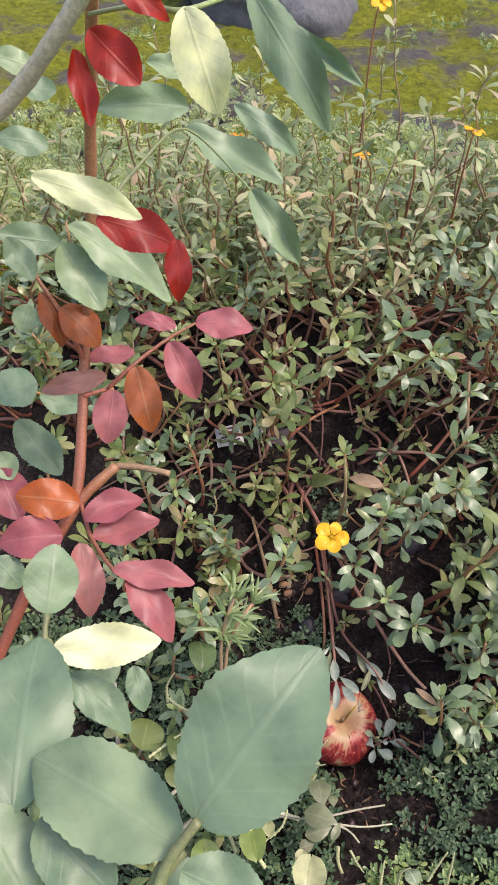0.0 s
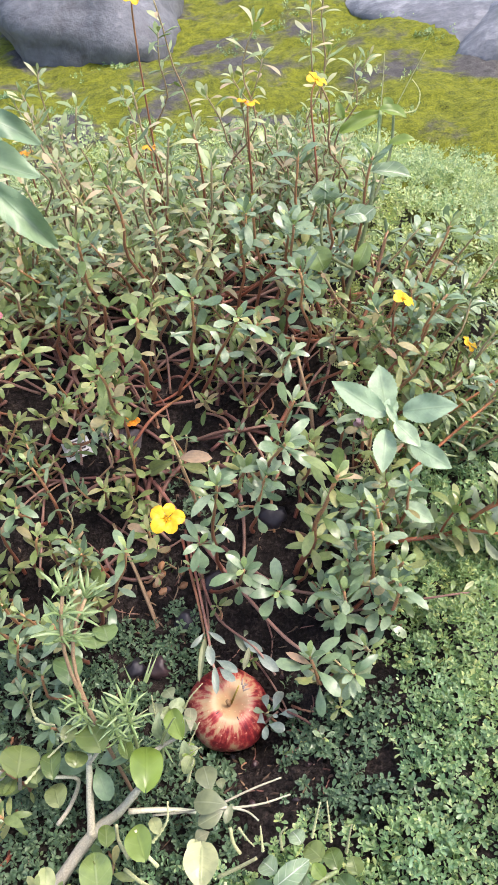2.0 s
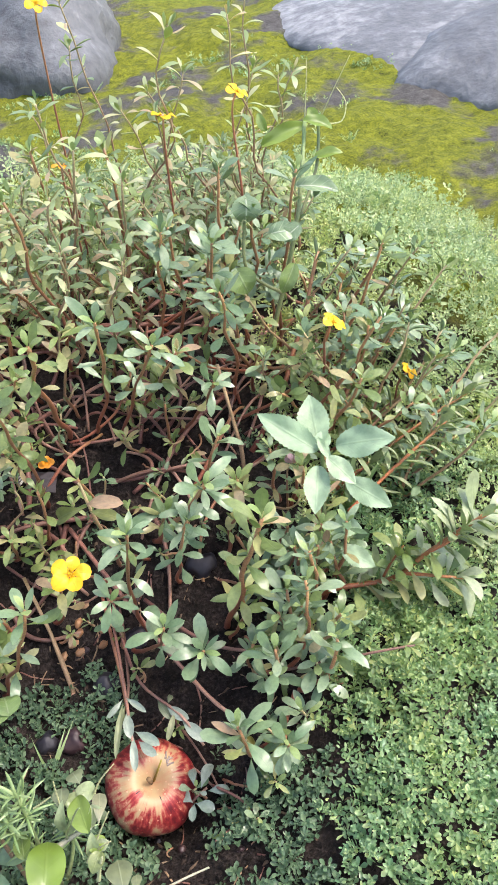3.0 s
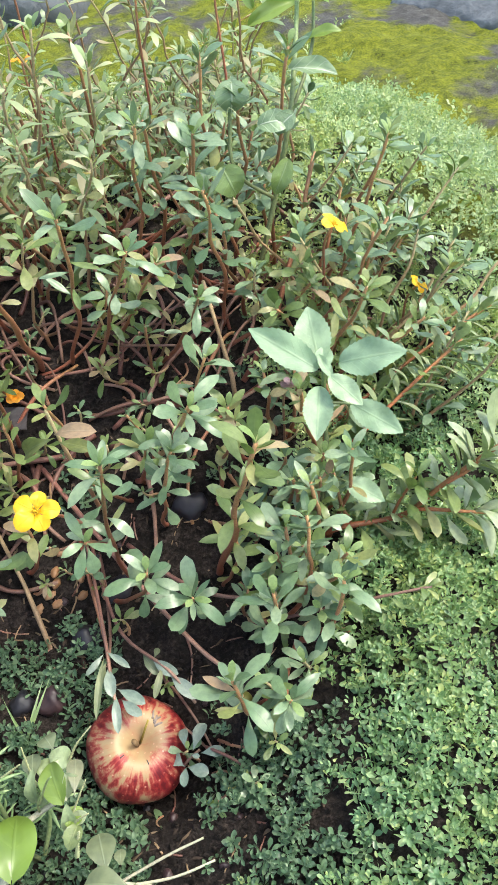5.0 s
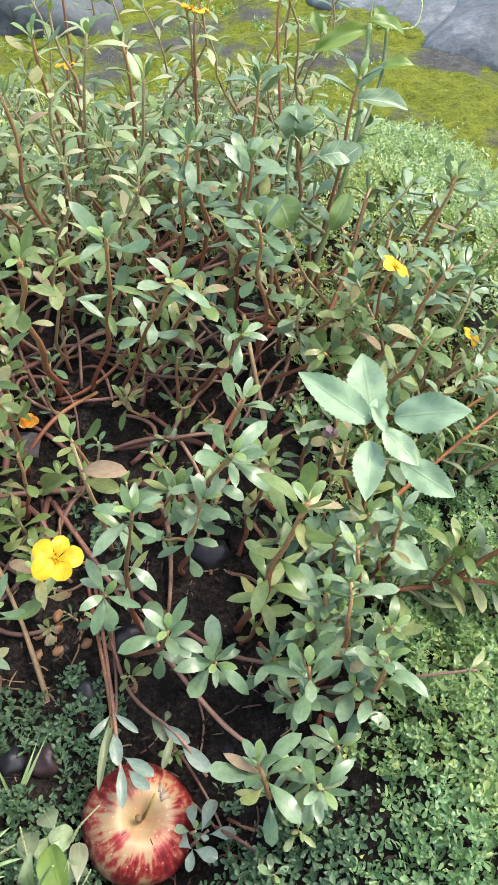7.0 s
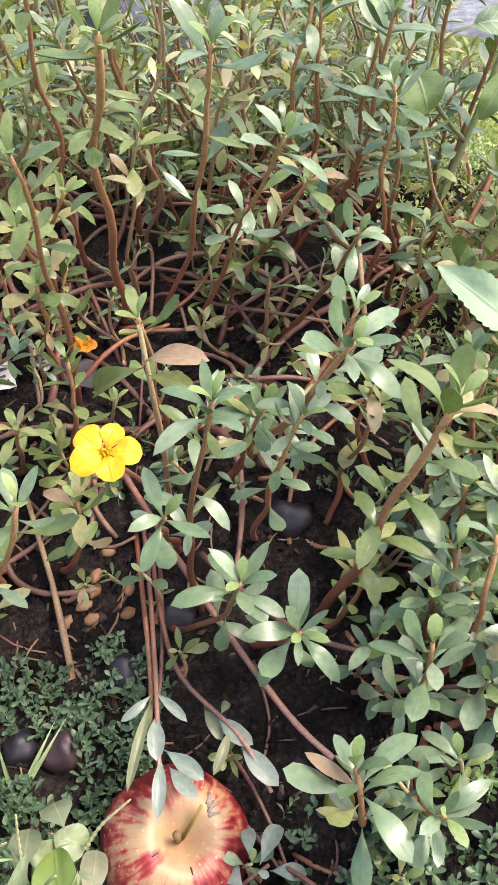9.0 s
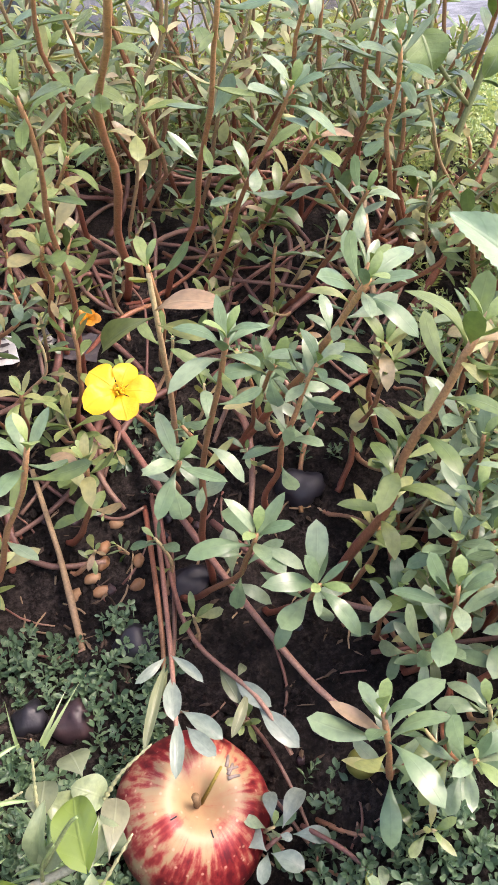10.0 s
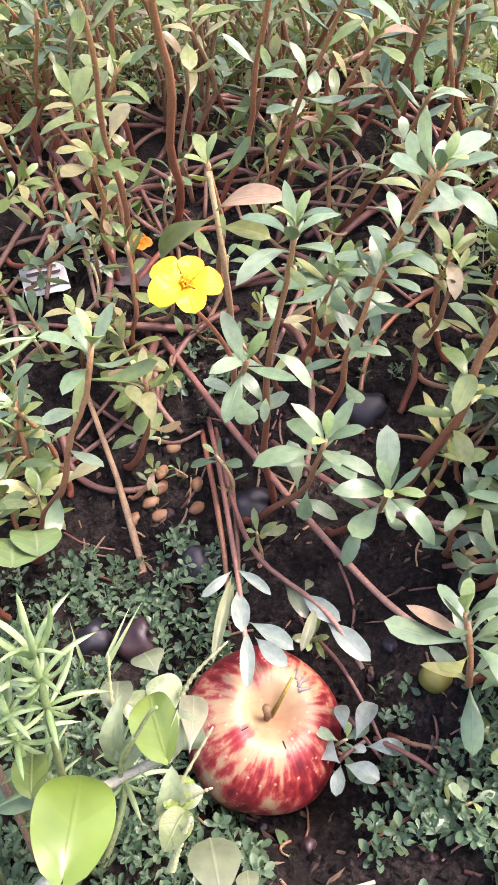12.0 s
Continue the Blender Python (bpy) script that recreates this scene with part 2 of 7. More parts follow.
PETAL = leaf_material("yellow_petal", [(0.0, (0.80, 0.50, 0.012)), (1.0, (0.84, 0.60, 0.04))], rough=0.45, glow=0.35, vein=0.25, vein_colour=(0.80, 0.42, 0.006), side_veins=0.0, fine=9, coat=0.15, relief=0.003)
ORANGE_PETAL = leaf_material("orange_petal", [(0.0, (0.80, 0.36, 0.02)), (1.0, (0.85, 0.42, 0.02))], rough=0.55, glow=0.3, fine=16)
STAMEN = plain_material("stamen", [(0.2, (0.80, 0.45, 0.01)), (0.8, (0.88, 0.62, 0.03))], 900, 0.7)
PEBBLE = plain_material("dark_pebble", [(0.2, (0.010, 0.010, 0.014)), (0.5, (0.024, 0.022, 0.029)), (0.8, (0.052, 0.047, 0.058))], 160, 0.5, 0.4, 0.001)
BROWN_PEBBLE = plain_material("brown_pebble", [(0.2, (0.022, 0.014, 0.017)), (0.5, (0.050, 0.026, 0.028)), (0.8, (0.095, 0.055, 0.045))], 160, 0.45, 0.4, 0.001)
SEED = plain_material("pale_seed", [(0.2, (0.20, 0.09, 0.04)), (0.5, (0.33, 0.17, 0.08)), (0.8, (0.44, 0.28, 0.16))], 300, 0.55, 0.4, 0.0008)
ROCK = plain_material("grey_rock", [(0.30, (0.05, 0.05, 0.05)), (0.42, (0.095, 0.100, 0.106)), (0.56, (0.145, 0.152, 0.160)), (0.72, (0.33, 0.335, 0.335))], 26, 0.7, 0.8, 0.014, 14.0)
FOIL = plain_material("printed_foil", [(0.35, (0.22, 0.22, 0.22)), (0.45, (0.68, 0.67, 0.64)), (0.7, (0.85, 0.84, 0.81))], 200, 0.3, 0.6, 0.002)
SCAR = plain_material("apple_scar", [(0.3, (0.26, 0.20, 0.17)), (0.7, (0.40, 0.32, 0.27))], 400, 0.8)
BITS = leaf_material("dry_bits", [(0.0, (0.04, 0.025, 0.018)), (0.5, (0.09, 0.058, 0.04)), (0.9, (0.17, 0.115, 0.075)), (1.0, (0.34, 0.25, 0.17))], rough=0.8, glow=0.05, pick="island", coat=0.0)
FRUIT_SKIN = plain_material("fruit_skin", [(0.3, (0.09, 0.10, 0.02)), (0.5, (0.15, 0.15, 0.03)), (0.7, (0.20, 0.18, 0.04))], 140, 0.5, 0.2, 0.0006)
GREY_SCRAP = plain_material("grey_scrap", [(0.3, (0.06, 0.05, 0.05)), (0.6, (0.12, 0.10, 0.10))], 200, 0.6)


def apple_material():
    m, t, n, l, bsdf = nodes_of("apple_skin")
    tc, sep = n.new("ShaderNodeTexCoord"), n.new("ShaderNodeSeparateXYZ")
    l.new(tc.outputs["Object"], sep.inputs[0])
    ang = n.new("ShaderNodeMath"); ang.operation = "ARCTAN2"
    l.new(sep.outputs["Y"], ang.inputs[0]); l.new(sep.outputs["X"], ang.inputs[1])
    rad = n.new("ShaderNodeVectorMath"); rad.operation = "LENGTH"
    flat = n.new("ShaderNodeCombineXYZ")
    l.new(sep.outputs["X"], flat.inputs[0]); l.new(sep.outputs["Y"], flat.inputs[1]); l.new(flat.outputs[0], rad.inputs[0])
    nrm = n.new("ShaderNodeVectorMath"); nrm.operation = "NORMALIZE"
    l.new(flat.outputs[0], nrm.inputs[0])

    def streak(freq, along, detail):
        sc = n.new("ShaderNodeVectorMath"); sc.operation = "SCALE"; sc.inputs["Scale"].default_value = freq
        l.new(nrm.outputs[0], sc.inputs[0])
        zz = n.new("ShaderNodeMath"); zz.operation = "MULTIPLY"; zz.inputs[1].default_value = along
        l.new(sep.outputs["Z"], zz.inputs[0])
        cz = n.new("ShaderNodeCombineXYZ"); l.new(zz.outputs[0], cz.inputs[2])
        ad = n.new("ShaderNodeVectorMath"); ad.operation = "ADD"
        l.new(sc.outputs[0], ad.inputs[0]); l.new(cz.outputs[0], ad.inputs[1])
        tx = n.new("ShaderNodeTexNoise"); tx.inputs["Scale"].default_value = 1.0; tx.inputs["Detail"].default_value = detail
        l.new(ad.outputs[0], tx.inputs["Vector"])
        return tx.outputs["Fac"]

    big, fine = streak(1.1, 30.0, 4.0), streak(9.0, 110.0, 8.0)
    blotch = noise_tex(n, l, 95.0, 8).outputs["Fac"]

    def band(lo, hi, a, b):
        mr = n.new("ShaderNodeMapRange")
        mr.interpolation_type = "SMOOTHSTEP"
        for key, v in (("From Min", lo), ("From Max", hi), ("To Min", a), ("To Max", b)):
            mr.inputs[key].default_value = v
        l.new(rad.outputs["Value"], mr.inputs["Value"])
        return mr.outputs[0]

    def swing(src, weight, onto):
        off = n.new("ShaderNodeMath"); off.operation = "SUBTRACT"; off.inputs[1].default_value = 0.5
        l.new(src, off.inputs[0])
        ma = n.new("ShaderNodeMath"); ma.operation = "MULTIPLY_ADD"
        l.new(off.outputs[0], ma.inputs[0]); l.new(weight, ma.inputs[1]); l.new(onto, ma.inputs[2])
        return ma.outputs[0]

    tone = swing(big, band(0.008, 0.026, 0.7, 1.5), band(0.009, 0.036, 0.30, 0.74))
    tone = swing(fine, band(0.012, 0.030, 0.25, 1.75), tone)
    tone = swing(blotch, band(0.004, 0.020, 0.6, 1.15), tone)
    r = ramp(n, [(0.22, (0.43, 0.30, 0.155)), (0.40, (0.44, 0.255, 0.135)), (0.53, (0.42, 0.135, 0.085)), (0.66, (0.34, 0.045, 0.038)), (0.82, (0.24, 0.018, 0.020)), (1.0, (0.13, 0.010, 0.014))])
    l.new(tone, r.inputs["Fac"])
    vor = n.new("ShaderNodeTexVoronoi"); vor.inputs["Scale"].default_value = 190.0
    l.new(tc.outputs["Object"], vor.inputs["Vector"])
    dots = ramp(n, [(0.08, (1, 1, 1)), (0.19, (0, 0, 0))])
    l.new(vor.outputs["Distance"], dots.inputs["Fac"])
    dm = n.new("ShaderNodeMath"); dm.operation = "MULTIPLY"; dm.inputs[1].default_value = 0.7
    l.new(dots.outputs["Color"], dm.inputs[0])
    col = mixed(n, l, r.outputs["Color"], (0.72, 0.42, 0.28), dm.outputs[0])
    l.new(col, bsdf.inputs["Base Color"])
    bsdf.inputs["Roughness"].default_value = 0.5
    bumped(n, l, bsdf, noise_tex(n, l, 300, 3).outputs["Fac"], 0.12, 0.0005)
    return m


APPLE = apple_material()


def ground_material():
    """Dark crumbly soil in the bed, moss and grit behind it."""
    m, t, n, l, bsdf = nodes_of("soil_and_moss")
    geo = n.new("ShaderNodeNewGeometry")
    fine, mid, wide = noise_tex(n, l, 260, 6, 0.7), noise_tex(n, l, 45, 5), noise_tex(n, l, 4.2, 7, 0.62)
    soil = ramp(n, [(0.34, (0.004, 0.0035, 0.0035)), (0.5, (0.023, 0.017, 0.0145)), (0.68, (0.10, 0.075, 0.064))])
    sm = n.new("ShaderNodeMath"); sm.operation = "MULTIPLY_ADD"; sm.inputs[1].default_value = 0.6
    hm = n.new("ShaderNodeMath"); hm.operation = "MULTIPLY"; hm.inputs[1].default_value = 0.4
    l.new(mid.outputs["Fac"], hm.inputs[0]); l.new(fine.outputs["Fac"], sm.inputs[0]); l.new(hm.outputs[0], sm.inputs[2])
    l.new(sm.outputs[0], soil.inputs["Fac"])
    moss = ramp(n, [(0.34, (0.020, 0.026, 0.004)), (0.46, (0.115, 0.135, 0.010)), (0.62, (0.275, 0.290, 0.022))])
    l.new(sm.outputs[0], moss.inputs["Fac"])
    grit = ramp(n, [(0.3, (0.03, 0.028, 0.026)), (0.5, (0.09, 0.085, 0.078)), (0.7, (0.19, 0.18, 0.165))])
    l.new(sm.outputs[0], grit.inputs["Fac"])
    patch = ramp(n, [(0.41, (0, 0, 0)), (0.49, (1, 1, 1))])
    l.new(wide.outputs["Fac"], patch.inputs["Fac"])
    behind = mixed(n, l, grit.outputs["Color"], moss.outputs["Color"], patch.outputs["Color"])
    edge = n.new("ShaderNodeMath"); edge.operation = "MULTIPLY_ADD"; edge.inputs[1].default_value = 0.5
    away = n.new("ShaderNodeVectorMath"); away.operation = "MULTIPLY_ADD"
    away.inputs[1].default_value, away.inputs[2].default_value = (1.3, 1.0, 0.0), (-0.13, -0.35, 0.0)
    l.new(geo.outputs["Position"], away.inputs[0])
    far_out = n.new("ShaderNodeVectorMath"); far_out.operation = "LENGTH"
    l.new(away.outputs[0], far_out.inputs[0])
    l.new(wide.outputs["Fac"], edge.inputs[0]); l.new(far_out.outputs["Value"], edge.inputs[2])
    back = n.new("ShaderNodeMapRange")
    back.inputs["From Min"].default_value, back.inputs["From Max"].default_value = 0.98, 1.10
    l.new(edge.outputs[0], back.inputs["Value"])
    l.new(mixed(n, l, soil.outputs["Color"], behind, back.outputs[0]), bsdf.inputs["Base Color"])
    bsdf.inputs["Roughness"].default_value = 0.9
    bsdf.inputs["Specular IOR Level"].default_value = 0.25
    bumped(n, l, bsdf, sm.outputs[0], 0.9, 0.012)
    return m


GROUND = ground_material()

# ---- builders ----
RNG = random.Random(7)
PROFILE = ((-9.0, 0.03), (0.0, 0.035), (0.30, 0.035), (0.40, 0.035), (0.48, 0.05), (0.56, 0.058), (0.61, 0.09), (0.73, 0.145), (0.85, 0.195), (1.0, 0.22), (1.15, 0.20), (1.35, 0.11), (1.6, 0.05), (2.0, 0.03), (90.0, 0.03))


def ease(a, b, v):
    v = min(1.0, max(0.0, (v - a) / (b - a)))
    return v * v * (3 - 2 * v)


def height(x, y):
    """The lie of the land: a planted bank that rises away from the walker and falls to flat moss behind."""
    z = 0.03
    for (y0, z0), (y1, z1) in zip(PROFILE, PROFILE[1:]):
        if y0 <= y <= y1:
            z = z0 + (z1 - z0) * (y - y0) / (y1 - y0)
            break
    z = 0.03 + (z - 0.03) * (1 - ease(0.50, 0.85, x)) * (1 - ease(0.6, 1.4, -x))
    z += 0.055 * math.exp(-((x - 0.30) / 0.11) ** 2 - ((y - 0.36) / 0.22) ** 2)
    z -= 0.042 * math.exp(-((x - 0.10) / 0.055) ** 2 - ((y - 0.408) / 0.05) ** 2)
    if abs(x) < 4 and -1 < y < 5:
        z += 0.006 * noise.noise((x * 9, y * 9, 1.7)) + 0.004 * noise.noise((x * 27, y * 27, 5.1)) + 0.002 * noise.noise((x * 70, y * 70, 3.1))
        z += 0.03 * ease(1.2, 1.7, y) * noise.noise((x * 3.1, y * 3.1, 8.8)) + 0.02 * ease(1.2, 1.7, y) * noise.noise((x * 8, y * 8, 2.2))
        z += ease(1.2, 1.5, y) * (0.010 * abs(noise.noise((x * 19, y * 19, 6.2))) + 0.005 * noise.noise((x * 45, y * 45, 1.2)))
    return z


def on_ground(x, y, up=0.0):
    return Vector((x, y, height(x, y) + up))


def mesh_of(name, verts, faces, uvs=None, grow=None, smooth=True):
    me = bpy.data.meshes.new(name)
    me.from_pydata([tuple(v) for v in verts], [], faces)
    if uvs is not None:
        lay = me.uv_layers.new(name="UVMap")
        lay.data.foreach_set("uv", [c for p in me.polygons for v in p.vertices for c in uvs[v]])
    if grow is not None:
        me.attributes.new("grow", "FLOAT", "POINT").data.foreach_set("value", grow)
    if smooth:
        me.polygons.foreach_set("use_smooth", [True] * len(me.polygons))
    me.update()
    return me


def thing(name, at, label, category, group="", kind=""):
    ob = new(name)
    ob.location = at
    ob.empty_display_size = 0.01
    return tagged(ob, label, category, group, kind)


def part(name, me, material, parent, label="", m=None):
    """One mesh object under a thing or a part. The mesh is in the parent's own space, or m places it there."""
    ob = new(name, me)
    if not me.materials:
        me.materials.append(material)
    ob.parent = parent
    if m is not None:
        ob.matrix_local = m
    return tagged(ob, label)


def bezier(a, b, c, d, n):
    a, b, c, d = Vector(a), Vector(b), Vector(c), Vector(d)
    return [a * (1 - t) ** 3 + b * 3 * t * (1 - t) ** 2 + c * 3 * t * t * (1 - t) + d * t ** 3 for t in (k / n for k in range(n + 1))]


def tube(name, pts, r0, r1, sides=6, knots=0.0):
    """A tapered round stem along the points, closed at both ends."""
    pts = [Vector(p) for p in pts]
    verts, faces, grow = [], [], []
    side = Vector((1, 0, 0))
    for k, p in enumerate(pts):
        way = (pts[min(k + 1, len(pts) - 1)] - pts[max(k - 1, 0)]).normalized()
        side = (side - way * side.dot(way))
        if side.length < 1e-4:
            side = way.orthogonal()
        side.normalize()
        other = way.cross(side)
        f = k / (len(pts) - 1)
        r = (r0 + (r1 - r0) * f) * (1 + (knots if k % 3 == 1 else 0))
        for s in range(sides):
            a = 2 * math.pi * s / sides
            verts.append(p + (side * math.cos(a) + other * math.sin(a)) * r)
            grow.append(f)
    for k in range(len(pts) - 1):
        for s in range(sides):
            a, b = k * sides + s, k * sides + (s + 1) % sides
            faces.append((a, b, b + sides, a + sides))
    faces.append(tuple(range(sides))[::-1])
    faces.append(tuple(range((len(pts) - 1) * sides, len(pts) * sides)))
    return mesh_of(name, verts, faces, grow=grow)


def leaf_mesh(name, width, peak, nu=8, fold=0.12, curl=0.15, thick=0.03, teeth=0, tooth=0.0, point=1.0, cols=5, wave=0.0, heart=0.0, base=0.8):
    """A leaf of length 1 along +x, face up: two skins that meet at the rim. width: its half width; peak: where it is widest;
    point: over 1 draws the tip out; teeth: a toothed rim; heart: how far its lobes reach behind the stalk."""
    verts, faces, uvs = [], [], []
    vs = [-1 + 2 * j / (cols - 1) for j in range(cols)]
    k = math.log(0.5) / math.log(peak)
    for skin in (1, -1):
        for i in range(nu + 1):
            u = i / nu
            w = math.sin(math.pi * u ** k) ** (base if u ** k < 0.5 else point) if 0 < u < 1 else 0.0
            w = max(w, 0.035 if u < 0.5 else 0.0) * width
            rim = 1 + (tooth * (((u * teeth) % 1.0) - 0.5) if teeth else 0)
            for v in vs:
                y = v * w * (rim if abs(v) > 0.99 else 1)
                x = u - heart * abs(v) ** 1.5 * math.exp(-u * 5)
                z = skin * thick * 0.5 * (1 - v * v) * (0.3 + 0.7 * math.sin(math.pi * min(1, u * 0.9 + 0.1)))
                z += fold * abs(v) * w + curl * (u - u * u * 1.6) + wave * math.sin(u * 9 + v * 2) * v * w
                verts.append((x, y, z))
                uvs.append((u, (v + 1) / 2))
        first = 0 if skin == 1 else (nu + 1) * cols
        for i in range(nu):
            for j in range(cols - 1):
                a = first + i * cols + j
                q = (a, a + cols, a + cols + 1, a + 1)
                faces.append(q if skin == -1 else q[::-1])
    return mesh_of(name, verts, [f[::-1] for f in faces], uvs)


def leaf_pose(at, way, up, length, broad=1.0):
    """Where a leaf that springs from at and points along way, its face turned up, stands."""
    x = Vector(way).normalized()
    z = Vector(up) - x * Vector(up).dot(x)
    if z.length < 1e-3:
        z = x.orthogonal()
    z.normalize()
    y = z.cross(x)
    m = Matrix((x * length, y * length * broad, z * length)).transposed().to_4x4()
    m.translation = Vector(at)
    return m


def leaf_set(material, specs):
    made = []
    for spec in specs:
        me = leaf_mesh(material.name, **spec)
        me.materials.append(material)
        made.append(me)
    return made


SPATULAS = [dict(width=w, peak=p, nu=10, fold=f, curl=c, thick=0.07, point=q, base=1.05) for w, p, f, c, q in ((0.178, 0.68, 0.25, 0.2, 0.38), (0.155, 0.66, 0.15, 0.36, 0.42), (0.138, 0.61, 0.4, 0.1, 0.52), (0.172, 0.68, 0.15, -0.25, 0.37), (0.150, 0.64, 0.3, 0.5, 0.46), (0.118, 0.56, 0.5, -0.1, 0.7))]
WARM = leaf_set(PURSLANE, SPATULAS)
COOL = leaf_set(PURSLANE_COOL, SPATULAS)
HAZED_LEAVES = leaf_set(PURSLANE_HAZED, [dict(sp, nu=6, cols=3, width=sp["width"] * 0.85) for sp in SPATULAS])
SILVER = leaf_set(PURSLANE_SILVER, SPATULAS[:3])
YOUNG = leaf_set(PURSLANE_LIME, SPATULAS[:2])
SKY_PALE = leaf_set(PURSLANE_SKY_PALE, SPATULAS)


def frame_of(way):
    way = Vector(way).normalized()
    a = way.orthogonal().normalized()
    return way, a, way.cross(a)


THICKET_LEAVES, THICKET_STEMS = [], []


def merged(name, rows, material, label, category, grow=False):
    """Many meshes, each at its place, as one object of kind stuff. rows: (mesh, pose)."""
    verts, faces, heights, n = [], [], [], 0
    for me, m in rows:
        co = np.empty(len(me.vertices) * 3, dtype=np.float32)
        me.vertices.foreach_get("co", co)
        mm = np.array(m)
        verts.append(co.reshape(-1, 3) @ mm[:3, :3].T + mm[:3, 3])
        faces += [tuple(n + k for k in f.vertices) for f in me.polygons]
        if grow:
            up = np.empty(len(me.vertices), dtype=np.float32)
            me.attributes["grow"].data.foreach_get("value", up)
            heights.append(up)
        n += len(me.vertices)
    out = bpy.data.meshes.new(name)
    out.from_pydata(np.concatenate(verts), [], faces)
    if grow:
        out.attributes.new("grow", "FLOAT", "POINT").data.foreach_set("value", np.concatenate(heights))
    out.polygons.foreach_set("use_smooth", [True] * len(out.polygons))
    out.materials.append(material)
    return tagged(new(name, out), label, category, kind="stuff")


def leafy(root, pts, count, size, meshes, rng, start=0.4, top=7, spread=1.0, origin=None, far=False):
    """Leaves up a stem, in turns of the golden angle, and a rosette of them at its tip; each one a part."""
    origin = origin or Vector((0, 0, 0))
    turn = rng.uniform(0, 6.28)
    n = len(pts) - 1

    def put(at, way, a, tilt, length, kinds=meshes):
        w, p, q = frame_of(way)
        out = p * math.cos(a) + q * math.sin(a)
        out.z *= 1 - 0.7 * (1 - abs(w.z)) ** 2
        d = w * math.cos(tilt) + out * math.sin(tilt)
        up = w * math.sin(tilt) - out * math.cos(tilt) + Vector((0, 0, 0.5 + 2.2 * (1 - abs(w.z)) ** 2))
        me, m = rng.choice(HAZED_LEAVES if far else kinds), leaf_pose(at - origin, d, up, length, rng.uniform(0.85, 1.15))
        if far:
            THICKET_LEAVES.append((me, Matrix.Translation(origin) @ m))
        else:
            part("leaf", me, None, root, m=m)

    for k in range(count):
        f = start + (0.93 - start) * (k + rng.random() * 0.6) / max(1, count)
        i = min(n - 1, int(f * n))
        at = pts[i].lerp(pts[i + 1], f * n - i)
        turn += 2.4
        put(at, pts[i + 1] - pts[i], turn, rng.uniform(0.9, 1.45), size * rng.uniform(0.7, 1.05), meshes if meshes is SILVER or rng.random() < 0.78 else WARM)
    way = pts[-1] - pts[-2]
    for k in range(top):
        turn += 2.4
        f = (k + 0.5) / top
        put(pts[-1] - way.normalized() * size * 0.55 * f, way, turn, (0.30 + 1.0 * f) * spread * rng.uniform(0.75, 1.25), size * (0.55 + 0.6 * f) * rng.uniform(0.8, 1.15), YOUNG if f < 0.25 else meshes)


PLANT = "fleshy purslane plant with red stem and green spoon leaves"


